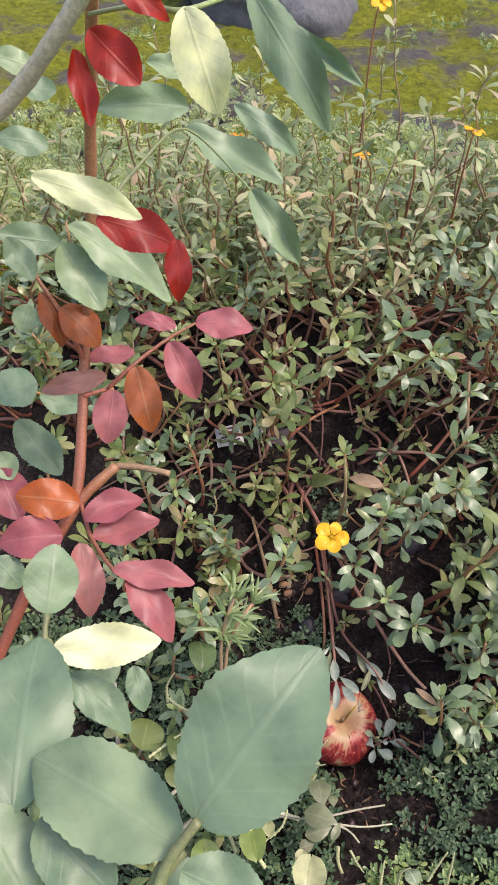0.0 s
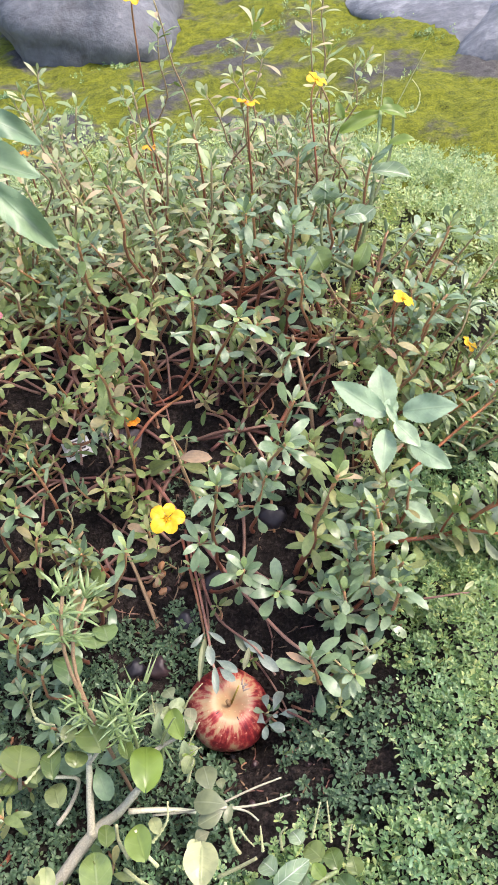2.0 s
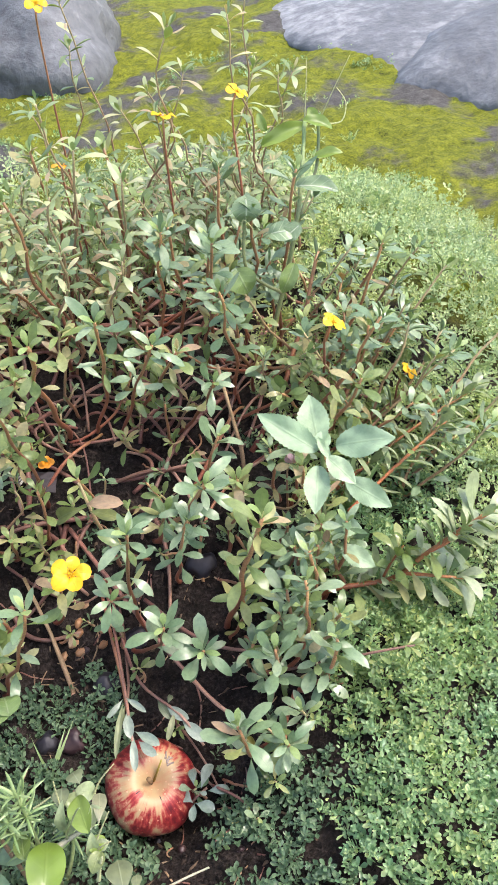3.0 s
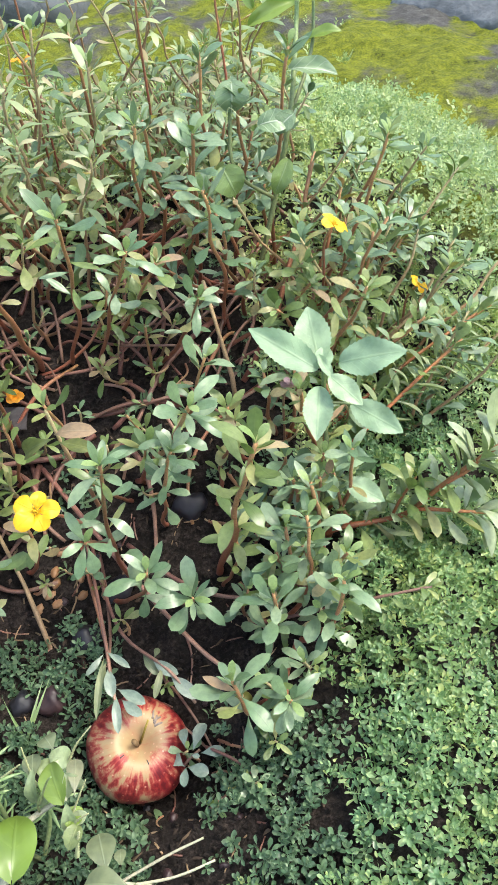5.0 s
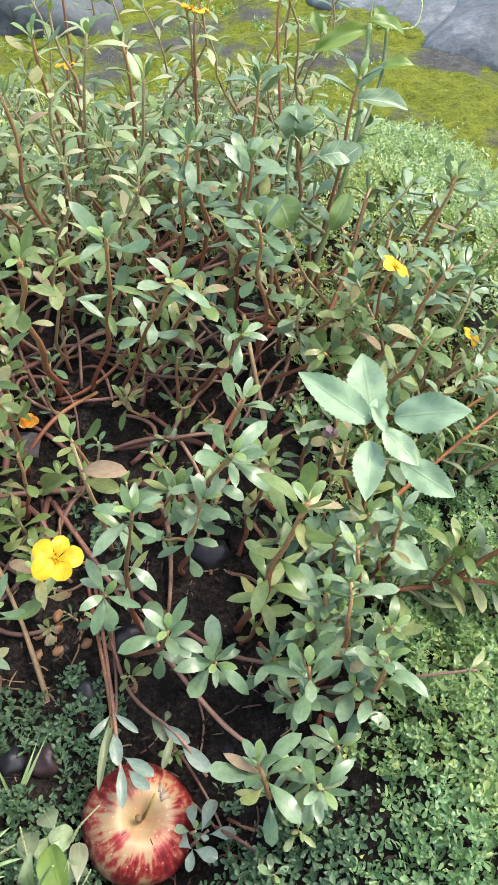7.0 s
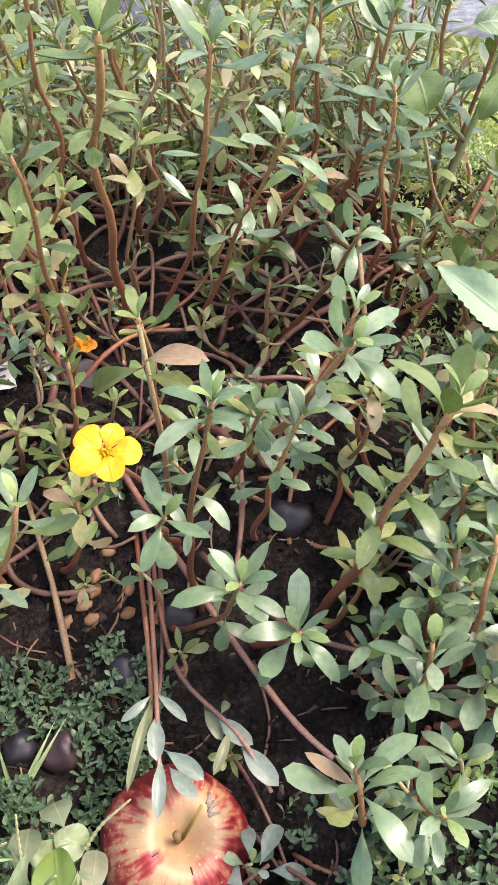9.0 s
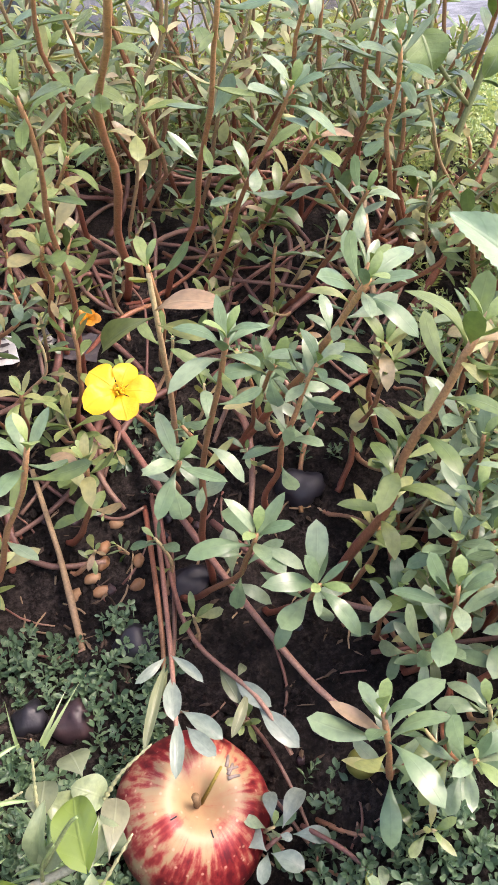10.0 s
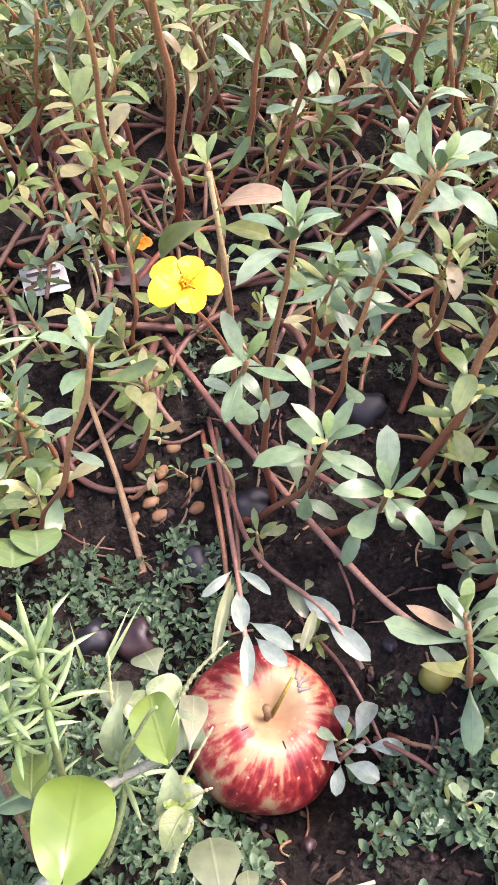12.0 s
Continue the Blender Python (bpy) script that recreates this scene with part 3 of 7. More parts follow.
def sprig(tip, foot=None, count=8, size=0.024, top=7, cool=0.5, start=0.45, runner=0, seed=0, bow=0.5, thick=0.0018, label=PLANT, spread=1.0, far=False, lean=True):
    """A purslane plant: it creeps from its foot along the soil, then turns up to the tip. Stem, runners and every leaf are parts."""
    if far and tip[0] > 0.42:
        return None
    size *= 1.03 if far else 1.14
    rng = random.Random(seed * 977 + int(tip[0] * 5000) + int(tip[1] * 9000))
    tip = Vector(tip)
    thick = min(thick, 0.0006 + 0.014 * max(0.0, tip.z - height(tip.x, tip.y)))
    if foot is None:
        foot = (tip.x + rng.uniform(-0.06, 0.06), tip.y + rng.uniform(-0.02, 0.09))
    back = 0.045 * ease(0.12, 0.2, tip.z - height(tip.x, tip.y)) if foot[1] > 0.6 and lean else 0.0
    base = on_ground(foot[0], foot[1] + back, -0.003)
    root = None if far else thing("purslane_plant", base, label, "plant", "purslane plants of the bed")
    flat = Vector((tip.x - base.x, tip.y - base.y, 0))
    c1 = base + flat * bow + Vector((rng.uniform(-0.015, 0.015), rng.uniform(-0.015, 0.015), 0.012))
    c2 = base + flat * (0.75 + 0.25 * bow) + Vector((rng.uniform(-0.02, 0.02), rng.uniform(-0.02, 0.02), (tip.z - base.z) * 0.45))
    if tip.z - base.z > 0.09:
        bend = Vector((rng.uniform(-0.012, 0.012), rng.uniform(-0.012, 0.012), -0.006))
        c1, c2 = base.lerp(tip, 0.33) + bend, base.lerp(tip, 0.7) + bend
    pts = bezier(base, c1, c2, tip, 14)
    wob = (tip.z - base.z) * (0.10 if far else 0.05)
    off = rng.uniform(0, 50)
    for k, p in enumerate(pts):
        p.x += wob * noise.noise((k * 0.25 + off, 0, 0)) * min(1, k / 4, (14 - k) / 4)
        p.y += wob * noise.noise((0, k * 0.25 + off, 0)) * min(1, k / 4, (14 - k) / 4)
    for p in pts[:-4]:
        p.z = max(p.z, height(p.x, p.y) + 0.001)
    stalk = tube("stem", [p - base for p in pts], thick * 1.25, thick * 0.7, 6, 0.12)
    if far:
        THICKET_STEMS.append((stalk, Matrix.Translation(base)))
    else:
        holder = part("stem", stalk, RED_STEM if thick > 0.0015 else THIN_STEM, root)
    for k in range(0 if far else runner):
        a = rng.uniform(0, 6.28)
        ln = rng.uniform(0.06, 0.16)
        b1 = a + rng.uniform(-1.2, 1.2)
        p1 = (base.x + math.cos(a) * ln * 0.5, base.y + math.sin(a) * ln * 0.5)
        p2 = (p1[0] + math.cos(b1) * ln * 0.6, p1[1] + math.sin(b1) * ln * 0.6)
        run = bezier(base, on_ground(p1[0], p1[1], rng.uniform(0.005, 0.04)), on_ground(p1[0], p1[1], rng.uniform(0.0, 0.035)), on_ground(p2[0], p2[1], rng.uniform(-0.002, 0.03)), 10)
        part("runner", tube("runner", [p - base for p in run], thick * 1.2, thick * 0.9, 6, 0.1), RUNNER, root)
    meshes = COOL if rng.random() < cool else WARM
    leafy(None if far else holder, pts, count, size, meshes, rng, start, top, spread, base, far)
    return root, pts


def petal_mesh(name, material):
    me = leaf_mesh(name, 0.43, 0.70, nu=16, fold=0.12, curl=0.5, thick=0.02, wave=0.16, point=0.5, base=0.85, cols=9)
    me.materials.append(material)
    return me


YELLOW_PETAL, DEEP_PETAL = petal_mesh("petal", PETAL), petal_mesh("petal", ORANGE_PETAL)


def flower(at, way, radius, petal=YELLOW_PETAL, stalk=None, opening=1.1, label="open yellow purslane flower with five petals"):
    """Five petals about a tuft of stamens, on a short stalk."""
    at = Vector(at)
    root = thing("yellow_flower", at, label, "flower", "yellow flowers of the bed")
    w, a, b = frame_of(way)
    for k in range(5):
        g = 2 * math.pi * k / 5 + 0.3
        out = a * math.cos(g) + b * math.sin(g)
        d = w * math.cos(opening) + out * math.sin(opening)
        up = w * math.sin(opening) - out * math.cos(opening)
        part("petal", petal, None, root, m=leaf_pose(w * 0.0004 * k, d + w * 0.16 * math.sin(k * 2.1 + at.x * 40), up, radius * (0.9 + 0.2 * ((k * 7) % 3) / 2), 0.92 + 0.16 * ((k * 3) % 5) / 4))
    rng = random.Random(int(at.x * 1000))
    verts, faces = [], []
    for k in range(38):
        g, t = rng.uniform(0, 6.28), rng.uniform(0, 0.85)
        d = w * math.cos(t) + (a * math.cos(g) + b * math.sin(g)) * math.sin(t)
        tip = d * radius * rng.uniform(0.26, 0.46)
        p, q = d.orthogonal().normalized(), d.cross(d.orthogonal().normalized())
        i, r = len(verts), radius * 0.016
        for c, rr in ((Vector(), r), (tip * 0.85, r), (tip * 0.92, r * 2.6), (tip, r * 0.8)):
            verts += [c + p * rr, c + q * rr, c - p * rr, c - q * rr]
        for s in range(3):
            for e in range(4):
                faces.append((i + s * 4 + e, i + s * 4 + (e + 1) % 4, i + s * 4 + 4 + (e + 1) % 4, i + s * 4 + 4 + e))
    part("stamen_tuft", mesh_of("stamen_tuft", verts, faces), STAMEN, root, "orange tuft of stamens")
    if stalk is not None:
        s = Vector(stalk)
        pts = bezier(s, s.lerp(at, 0.4) + Vector((0, 0, 0.01)), at - w * 0.02, at, 8)
        part("stalk", tube("stalk", [p - at for p in pts], 0.0013, 0.0011), RED_STEM, root)
    return root


def blob(name, radii, lumps=0.1, seed=0, cut=12, freq=2.2):
    """A rounded, uneven pebble-like mesh."""
    bm = bmesh.new()
    bmesh.ops.create_uvsphere(bm, u_segments=cut * 2, v_segments=cut, radius=1.0)
    for v in bm.verts:
        k = 1 + lumps * noise.noise(v.co * freq * 0.5 + Vector((seed * 3.1, seed, 0))) * 1.6 + lumps * 0.4 * noise.noise(v.co * freq * 2 + Vector((seed, 4, seed)))
        v.co = Vector((v.co.x * radii[0], v.co.y * radii[1], v.co.z * radii[2])) * k
    me = bpy.data.meshes.new(name)
    bm.to_mesh(me)
    bm.free()
    me.polygons.foreach_set("use_smooth", [True] * len(me.polygons))
    return me


def scatter_leaves(name, fronds, material, leaf_w=0.25):
    """Many small fronds in one mesh. fronds: rows of (foot, way, up, length, pairs, leaf length). Each leaf is a folded blade of six corners."""
    verts, faces = [], []
    for foot, way, up, length, pairs, size in fronds:
        w = way.normalized()
        side = (up + Vector((RNG.uniform(-0.5, 0.5), RNG.uniform(-0.5, 0.5), RNG.uniform(-0.2, 0.5)))).cross(w).normalized()
        face = w.cross(side)
        i = len(verts)
        r = 0.0006
        tipp = foot + w * length
        verts += [foot + side * r, foot - side * r, tipp, foot + face * r]
        faces += [(i, i + 3, i + 2), (i + 3, i + 1, i + 2), (i + 1, i, i + 2)]
        for k in range(pairs + 1):
            f = 0.25 + 0.75 * k / pairs
            at = foot + w * length * f
            s = size * (1.15 - 0.55 * f) * RNG.uniform(0.8, 1.15)
            for sgn in ((1, -1) if k < pairs else (0,)):
                d = (side * sgn * 0.85 + w * (0.55 if sgn else 1.0) + face * RNG.uniform(-0.1, 0.35)).normalized()
                c = d.cross(face).normalized()
                nrm = c.cross(d)
                i = len(verts)
                hw = s * leaf_w
                verts += [at, at + d * s * 0.45 + c * hw + nrm * hw * 0.35, at + d * s * 0.85 + c * hw * 0.7 + nrm * hw * 0.25, at + d * s * 1.02,
                          at + d * s * 0.85 - c * hw * 0.7 + nrm * hw * 0.25, at + d * s * 0.45 - c * hw + nrm * hw * 0.35]
                faces += [(i, i + 3, i + 2, i + 1), (i, i + 5, i + 4, i + 3)]
    me = mesh_of(name, verts, faces, smooth=True)
    me.materials.append(material)
    return me


def rosettes(name, spots, material, rng, stem=1.4):
    """Many small leaf whorls on short stems in one mesh. spots: rows of (centre, way it faces, radius, leaves)."""
    verts, faces = [], []
    for at, way, radius, count in spots:
        w, a, b = frame_of(way)
        i, r = len(verts), radius * 0.07
        low = at - Vector((0, 0, radius * stem))
        verts += [low + a * r, low - a * r, low + b * r, at]
        faces += [(i, i + 2, i + 3), (i + 2, i + 1, i + 3), (i + 1, i, i + 3)]
        turn = rng.uniform(0, 6.28)
        for k in range(count):
            turn += 2.4 + rng.uniform(-0.2, 0.2)
            f = k / count
            tilt = 0.35 + 1.15 * f + rng.uniform(-0.2, 0.2)
            out = a * math.cos(turn) + b * math.sin(turn)
            d = w * math.cos(tilt) + out * math.sin(tilt)
            nrm = w * math.sin(tilt) - out * math.cos(tilt)
            c = d.cross(nrm)
            s = radius * (0.42 + 0.68 * f) * rng.uniform(0.85, 1.15)
            hw = s * 0.25
            foot = at - w * radius * 1.6 * f
            i = len(verts)
            rim = [foot + d * s * u + nrm * s * (0.10 * u - 0.16 * u * u) for u in (0.24, 0.50, 0.74, 0.93)]
            wide = [c * hw * v + nrm * hw * v * 0.32 for v in (0.32, 0.82, 1.0, 0.6)]
            verts += [foot] + [p + q for p, q in zip(rim, wide)] + [foot + d * s * 1.03 - nrm * s * 0.07] + [p - c * (2 * hw * v) for p, q, v in zip([p + q for p, q in zip(rim, wide)][::-1], wide, (0.6, 1.0, 0.82, 0.32))]
            faces += [(i, i + 5, i + 4, i + 3, i + 2, i + 1), (i, i + 9, i + 8, i + 7, i + 6, i + 5)]
    me = mesh_of(name, verts, faces, smooth=True)
    me.materials.append(material)
    return me


def tuft(foot, reach, count, size, pairs=4, lean=0.9, rng=RNG):
    """The fronds of one small creeping plant, spread about its foot."""
    rows = []
    for k in range(count):
        a = rng.uniform(0, 6.28)
        t = lean * math.sqrt(rng.random())
        w = Vector((math.cos(a) * math.sin(t), math.sin(a) * math.sin(t), math.cos(t)))
        up = Vector((0, 0, 1)) - w * w.z + Vector((-math.cos(a), -math.sin(a), 0)) * 0.3
        if up.length < 0.05:
            up = Vector((-1, 0, 0.1))
        rows.append((foot, w, up, reach * rng.uniform(0.6, 1.15), pairs, size))
    return rows

# ---- ground ----
def spread_axis(lo, hi, step, far):
    """Grid lines: close ones from lo to hi, then ever wider ones out to far on both sides."""
    mid = list(np.arange(lo, hi + step / 2, step))
    out, s = [], step
    while (out[-1] if out else 0) < far:
        s *= 1.28
        out.append((out[-1] if out else 0) + s)
    return [lo - d for d in reversed(out)] + mid + [hi + d for d in out]


def build_ground():
    xs, ys = spread_axis(-0.6, 1.7, 0.014, 120), spread_axis(-0.05, 2.8, 0.014, 120)
    verts = [(x, y, height(x, y)) for y in ys for x in xs]
    nx = len(xs)
    faces = [(j * nx + i, j * nx + i + 1, (j + 1) * nx + i + 1, (j + 1) * nx + i) for j in range(len(ys) - 1) for i in range(nx - 1)]
    ob = new("ground", mesh_of("ground", verts, faces))
    ob.data.materials.append(GROUND)
    return tagged(ob, "dark garden soil bank with mossy, gritty ground behind", "ground", kind="structure")


build_ground()


# ---- rocks behind the bed ----
def rock(at, radii, turn, seed, label, lumps=0.22):
    me = blob("rock", radii, lumps, seed, 26, 2.6)
    ob = new("rock", me)
    me.materials.append(ROCK)
    ob.matrix_basis = pose(*at, 0, 0, turn)
    return tagged(ob, label, "rock", "grey rocks behind the bed")


rock((0.04, 3.02, 0.05), (0.31, 0.46, 0.24), 6, 1, "pale blue-grey weathered boulder in moss", 0.16)
rock((1.58, 2.75, -0.02), (0.80, 0.92, 0.15), -8, 2, "grey rough rock slab edged with moss", 0.14)
rock((1.62, 2.15, -0.03), (0.64, 0.46, 0.17), 6, 3, "smooth blue-grey rock slab beside moss", 0.12)


# ---- creeping carpet ----
def in_patch(x, y):
    """How thickly the small creeping plant covers the soil."""
    loose = 0.16 * max(ease(0.32, 0.5, abs(x - 0.1)), ease(1.2, 1.4, y), 1 - ease(0.08, 0.2, y))
    x, y = x + loose * noise.noise((x * 5, y * 5, 3.3)), y + loose * noise.noise((x * 5, y * 5, 9.3))
    x, y = x + 0.05 * ease(0.9, 1.3, y) * noise.noise((x * 23, y * 23, 5.3)), y + 0.07 * ease(0.9, 1.3, y) * noise.noise((x * 19, y * 19, 2.3))
    right = ease(0.228, 0.280, x - 0.055 * ease(0.40, 0.50, y) - 0.02 * noise.noise((y * 14, 3, 1))) * (1 - ease(0.425, 0.475, x)) * (1 - ease(0.62, 0.75, y))
    ridge = ease(0.26, 0.38, x) * (1 - ease(0.66, 0.78, x)) * ease(0.45, 0.6, y) * (1 - ease(1.38, 1.55, y))
    back = ease(0.88, 1.0, y) * (1 - ease(1.72, 2.0, y + 0.55 * max(0.0, x - 0.25) - 0.1 * noise.noise((x * 6, 7, 2)))) * (1 - ease(0.60, 0.72, x)) * ease(-0.62, -0.46, x)
    front = ease(0.06, 0.14, y) * (1 - ease(0.24, 0.30, y)) * ease(-0.02, 0.12, x) * (1 - ease(0.42, 0.48, x))
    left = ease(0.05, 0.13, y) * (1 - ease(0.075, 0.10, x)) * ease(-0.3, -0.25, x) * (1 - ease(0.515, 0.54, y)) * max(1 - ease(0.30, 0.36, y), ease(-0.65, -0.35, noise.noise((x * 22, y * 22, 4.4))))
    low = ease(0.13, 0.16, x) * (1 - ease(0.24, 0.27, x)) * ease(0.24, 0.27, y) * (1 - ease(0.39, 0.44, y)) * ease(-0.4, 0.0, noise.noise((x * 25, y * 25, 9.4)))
    gaps = 0.5 * ease(0.05, 0.1, x) * (1 - ease(0.33, 0.38, x)) * ease(0.60, 0.64, y) * (1 - ease(0.9, 0.95, y)) * ease(0.05, 0.35, noise.noise((x * 14, y * 14, 2.4)))
    return right, ridge, back, front, left, max(low, gaps)


near, far, dark, fronds = [], [], [], []
carpet, wisps = random.Random(31), []


def whorl(rows, x, y, up, radius, count, lean):
    way = Vector((carpet.gauss(0, lean), carpet.gauss(-0.12, lean), 1))
    rows.append((on_ground(x, y, up), way, radius * carpet.uniform(0.75, 1.2), count))


y = 0.03
while y < 2.05:
    step = 0.0062 if y < 0.72 else 0.0092 if y < 1.3 else 0.015
    x = -0.65
    while x < 1.0:
        px, py = x + carpet.uniform(-0.6, 0.6) * step, y + carpet.uniform(-0.6, 0.6) * step
        right, ridge, back, front, left, low = in_patch(px, py)
        r = carpet.random()
        lump = noise.noise((px * 21, py * 21, 7.7)) + 0.5 * noise.noise((px * 55, py * 55, 1.7))
        if max(right, front) > r and py < 0.75:
            whorl(near, px, py, 0.024 + 0.030 * lump + carpet.uniform(-0.016, 0.008), 0.0074, 10, 0.5)
            if carpet.random() < 0.12:
                fronds += tuft(on_ground(px, py, 0.006 + 0.020 * lump), 0.025, 2, 0.0072, 3, 1.1)
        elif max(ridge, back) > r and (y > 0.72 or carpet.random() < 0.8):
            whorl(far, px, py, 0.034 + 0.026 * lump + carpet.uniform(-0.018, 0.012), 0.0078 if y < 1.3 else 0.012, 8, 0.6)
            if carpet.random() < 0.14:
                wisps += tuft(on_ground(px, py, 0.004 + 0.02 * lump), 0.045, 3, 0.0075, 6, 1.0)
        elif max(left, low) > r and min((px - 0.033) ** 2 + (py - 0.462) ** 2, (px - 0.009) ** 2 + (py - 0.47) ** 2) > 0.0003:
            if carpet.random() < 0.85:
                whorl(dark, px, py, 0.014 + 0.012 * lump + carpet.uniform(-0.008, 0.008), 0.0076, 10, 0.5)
        x += step
    y += step
moss = random.Random(9)
for k in range(60):
    x, y, wide = moss.uniform(-0.5, 1.4), moss.uniform(1.45, 2.8), moss.uniform(0.008, 0.035)
    for q in range(moss.randint(5, 22)):
        whorl(near, x + moss.gauss(0, wide), y + moss.gauss(0, wide), moss.uniform(0.002, 0.016), 0.0095, 8, 0.6)
for name, rows, mat, label in (("creeping_carpet", near, CARPET, "dense bright green carpet of tiny-leaved creeping plant"), ("creeping_carpet", far, CARPET_SUNLIT, "feathery pale green creeping plants behind the bed, sunlight in their colour"), ("creeping_sprigs", dark, CARPET_DARK, "sparse dark green tiny-leaved sprigs on soil")):
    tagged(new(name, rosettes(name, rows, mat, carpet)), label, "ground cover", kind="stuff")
for name, rows, mat, label in (("creeping_fronds", fronds, CARPET, "fine green fronds woven through the creeping carpet"), ("creeping_fronds", wisps, CARPET_SUNLIT, "fine pale green fronds behind the bed, sunlight in their colour")):
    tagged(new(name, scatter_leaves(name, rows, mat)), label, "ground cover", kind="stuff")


# ---- loose soil ----
def build_crumbs(count):
    """Crumbs of soil strewn over the bare parts of the bed, in one mesh."""
    rng, verts, faces = random.Random(12), [], []
    for _ in range(count):
        at = on_ground(rng.uniform(-0.12, 0.26), rng.uniform(0.28, 0.78))
        r = 0.0007 + 0.0032 * rng.random() ** 4
        i = len(verts)
        for d in ((1, 0, 0), (0, 1, 0), (-1, 0, 0), (0, -1, 0), (0, 0, 1), (0, 0, -1)):
            verts.append(at + Vector(d) * r * rng.uniform(0.6, 1.3) + Vector((0, 0, r * 0.4)))
        faces += [(i + a, i + b, i + c) for a, b, c in ((0, 1, 4), (1, 2, 4), (2, 3, 4), (3, 0, 4), (1, 0, 5), (2, 1, 5), (3, 2, 5), (0, 3, 5))]
    me = mesh_of("soil_crumbs", verts, faces, smooth=False)
    me.materials.append(GROUND)
    tagged(new("soil_crumbs", me), "loose dark crumbs of garden soil", "soil", kind="stuff")


build_crumbs(15000)


# ---- apple ----
def build_apple():
    root = thing("apple", (0.0965, 0.4205, 0.0), "ripe red and yellow striped apple lying on soil", "apple")
    nu, nv, R = 48, 28, 0.0388
    verts, faces = [], []
    for j in range(nv + 1):
        a = math.pi * j / nv
        rr = math.sin(a)
        z = (0.93 if a < 1.57 else 1.05) * math.cos(a) - 0.40 * math.exp(-(rr / 0.26) ** 2) * (1 if a < 1.57 else -0.55)
        z += 0.06 * (1 if a < 1.57 else -1) * math.exp(-((rr - 0.55) / 0.3) ** 2)
        for i in range(nu):
            g = 2 * math.pi * i / nu
            k = (1 + 0.02 * math.cos(5 * g + 0.6) * (1 - z * 0.4) + 0.015 * math.cos(2 * g)) * (1.04 - 0.07 * (0.5 - z / 2))
            verts.append((R * rr * k * math.cos(g) * 1.02, R * rr * k * math.sin(g) * 1.08, R * z))
    for j in range(nv):
        for i in range(nu):
            faces.append((j * nu + i, (j + 1) * nu + i, (j + 1) * nu + (i + 1) % nu, j * nu + (i + 1) % nu))
    m = pose(0, 0, 0.037, 22, 3, 20)
    part("body", mesh_of("body", verts, faces), APPLE, root, "red skin with yellow streaks", m)
    for k in (0, 1, 2, 3):
        bar = []
        for f in (0.0, 0.5, 1.0):
            a, g = 0.40 + 0.17 * f + 0.03 * k, 0.42 + 0.085 * (k - 2) + 0.10 * f * (1 if k % 2 else -1)
            bar.append(Vector((R * 1.06 * math.sin(a) * math.cos(g), R * 1.10 * math.sin(a) * math.sin(g), R * (0.93 * math.cos(a) - 0.40 * math.exp(-(math.sin(a) / 0.26) ** 2) + 0.06 * math.exp(-((math.sin(a) - 0.55) / 0.3) ** 2)) + 0.0002)))
        part("scar", tube("scar", bar, 0.0011, 0.0007, 6), SCAR, root, "grey scratch in the skin", m)
    for a, g in ((0.42, 3.3), (0.40, 4.6)):
        slit = [Vector((R * 1.05 * math.sin(a + e) * math.cos(g), R * 1.09 * math.sin(a + e) * math.sin(g), R * (0.93 * math.cos(a + e) - 0.40 * math.exp(-(math.sin(a + e) / 0.26) ** 2) + 0.06 * math.exp(-((math.sin(a + e) - 0.55) / 0.3) ** 2)))) for e in (-0.05, 0.0, 0.05)]
        part("blemish", tube("blemish", slit, 0.0004, 0.0004, 5), PEBBLE, root, "short dark slit in the skin", m)
    part("stalk", tube("stalk", [(-0.001, 0, 0.018), (-0.002, 0, 0.028), (-0.004, 0.0015, 0.038)], 0.0016, 0.0022, 9), BROWN_STALK, root, "short brown stalk in the hollow", m)
    part("straw", tube("straw", [(0.001, 0.0, 0.022), (0.006, 0.004, 0.032), (0.012, 0.009, 0.043)], 0.0011, 0.0008, 6), SPIKE, root, "thin yellow broken straw in the hollow", m)
    return root


build_apple()

# ---- purslane: the plants that stand out ----
sprig((0.104, 0.483, 0.219), (0.109, 0.600), 3, 0.026, 5, 1, seed=1, spread=1.25)
sprig((0.168, 0.463, 0.152), (0.150, 0.535), 5, 0.027, 9, 1, seed=2, spread=1.2)
sprig((0.139, 0.482, 0.172), (0.098, 0.552), 6, 0.027, 9, 1, seed=3, spread=1.15)
sprig((0.181, 0.389, 0.148), (0.215, 0.42), 9, 0.027, 9, 1, 0.55, seed=4, spread=1.12)
sprig((0.197, 0.521, 0.286), (0.142, 0.647), 13, 0.027, 9, 1, 0.3, seed=5, thick=0.0022, lean=False)
sprig((0.233, 0.472, 0.284), (0.195, 0.547), 16, 0.029, 9, 0.4, 0.3, seed=6, thick=0.0026, lean=False)
sprig((0.140, 0.611, 0.398), (0.105, 0.775), 9, 0.027, 7, 1, seed=7, lean=False)
sprig((0.181, 0.647, 0.344), (0.128, 0.765), 9, 0.025, 8, 0.8, seed=8, lean=False)
sprig((0.213, 0.760, 0.392), (0.19, 0.80), 8, 0.026, 8, 1, seed=9)
sprig((0.254, 0.715, 0.394), (0.24, 0.77), 8, 0.028, 8, 1, seed=10)
sprig((0.231, 0.664, 0.279), (0.185, 0.755), 7, 0.023, 7, 1, seed=11, lean=False)
sprig((0.223, 0.618, 0.252), (0.20, 0.67), 8, 0.023, 8, 1, seed=12)
sprig((0.217, 0.370, 0.136), (0.24, 0.45), 8, 0.022, 8, 1, seed=13)
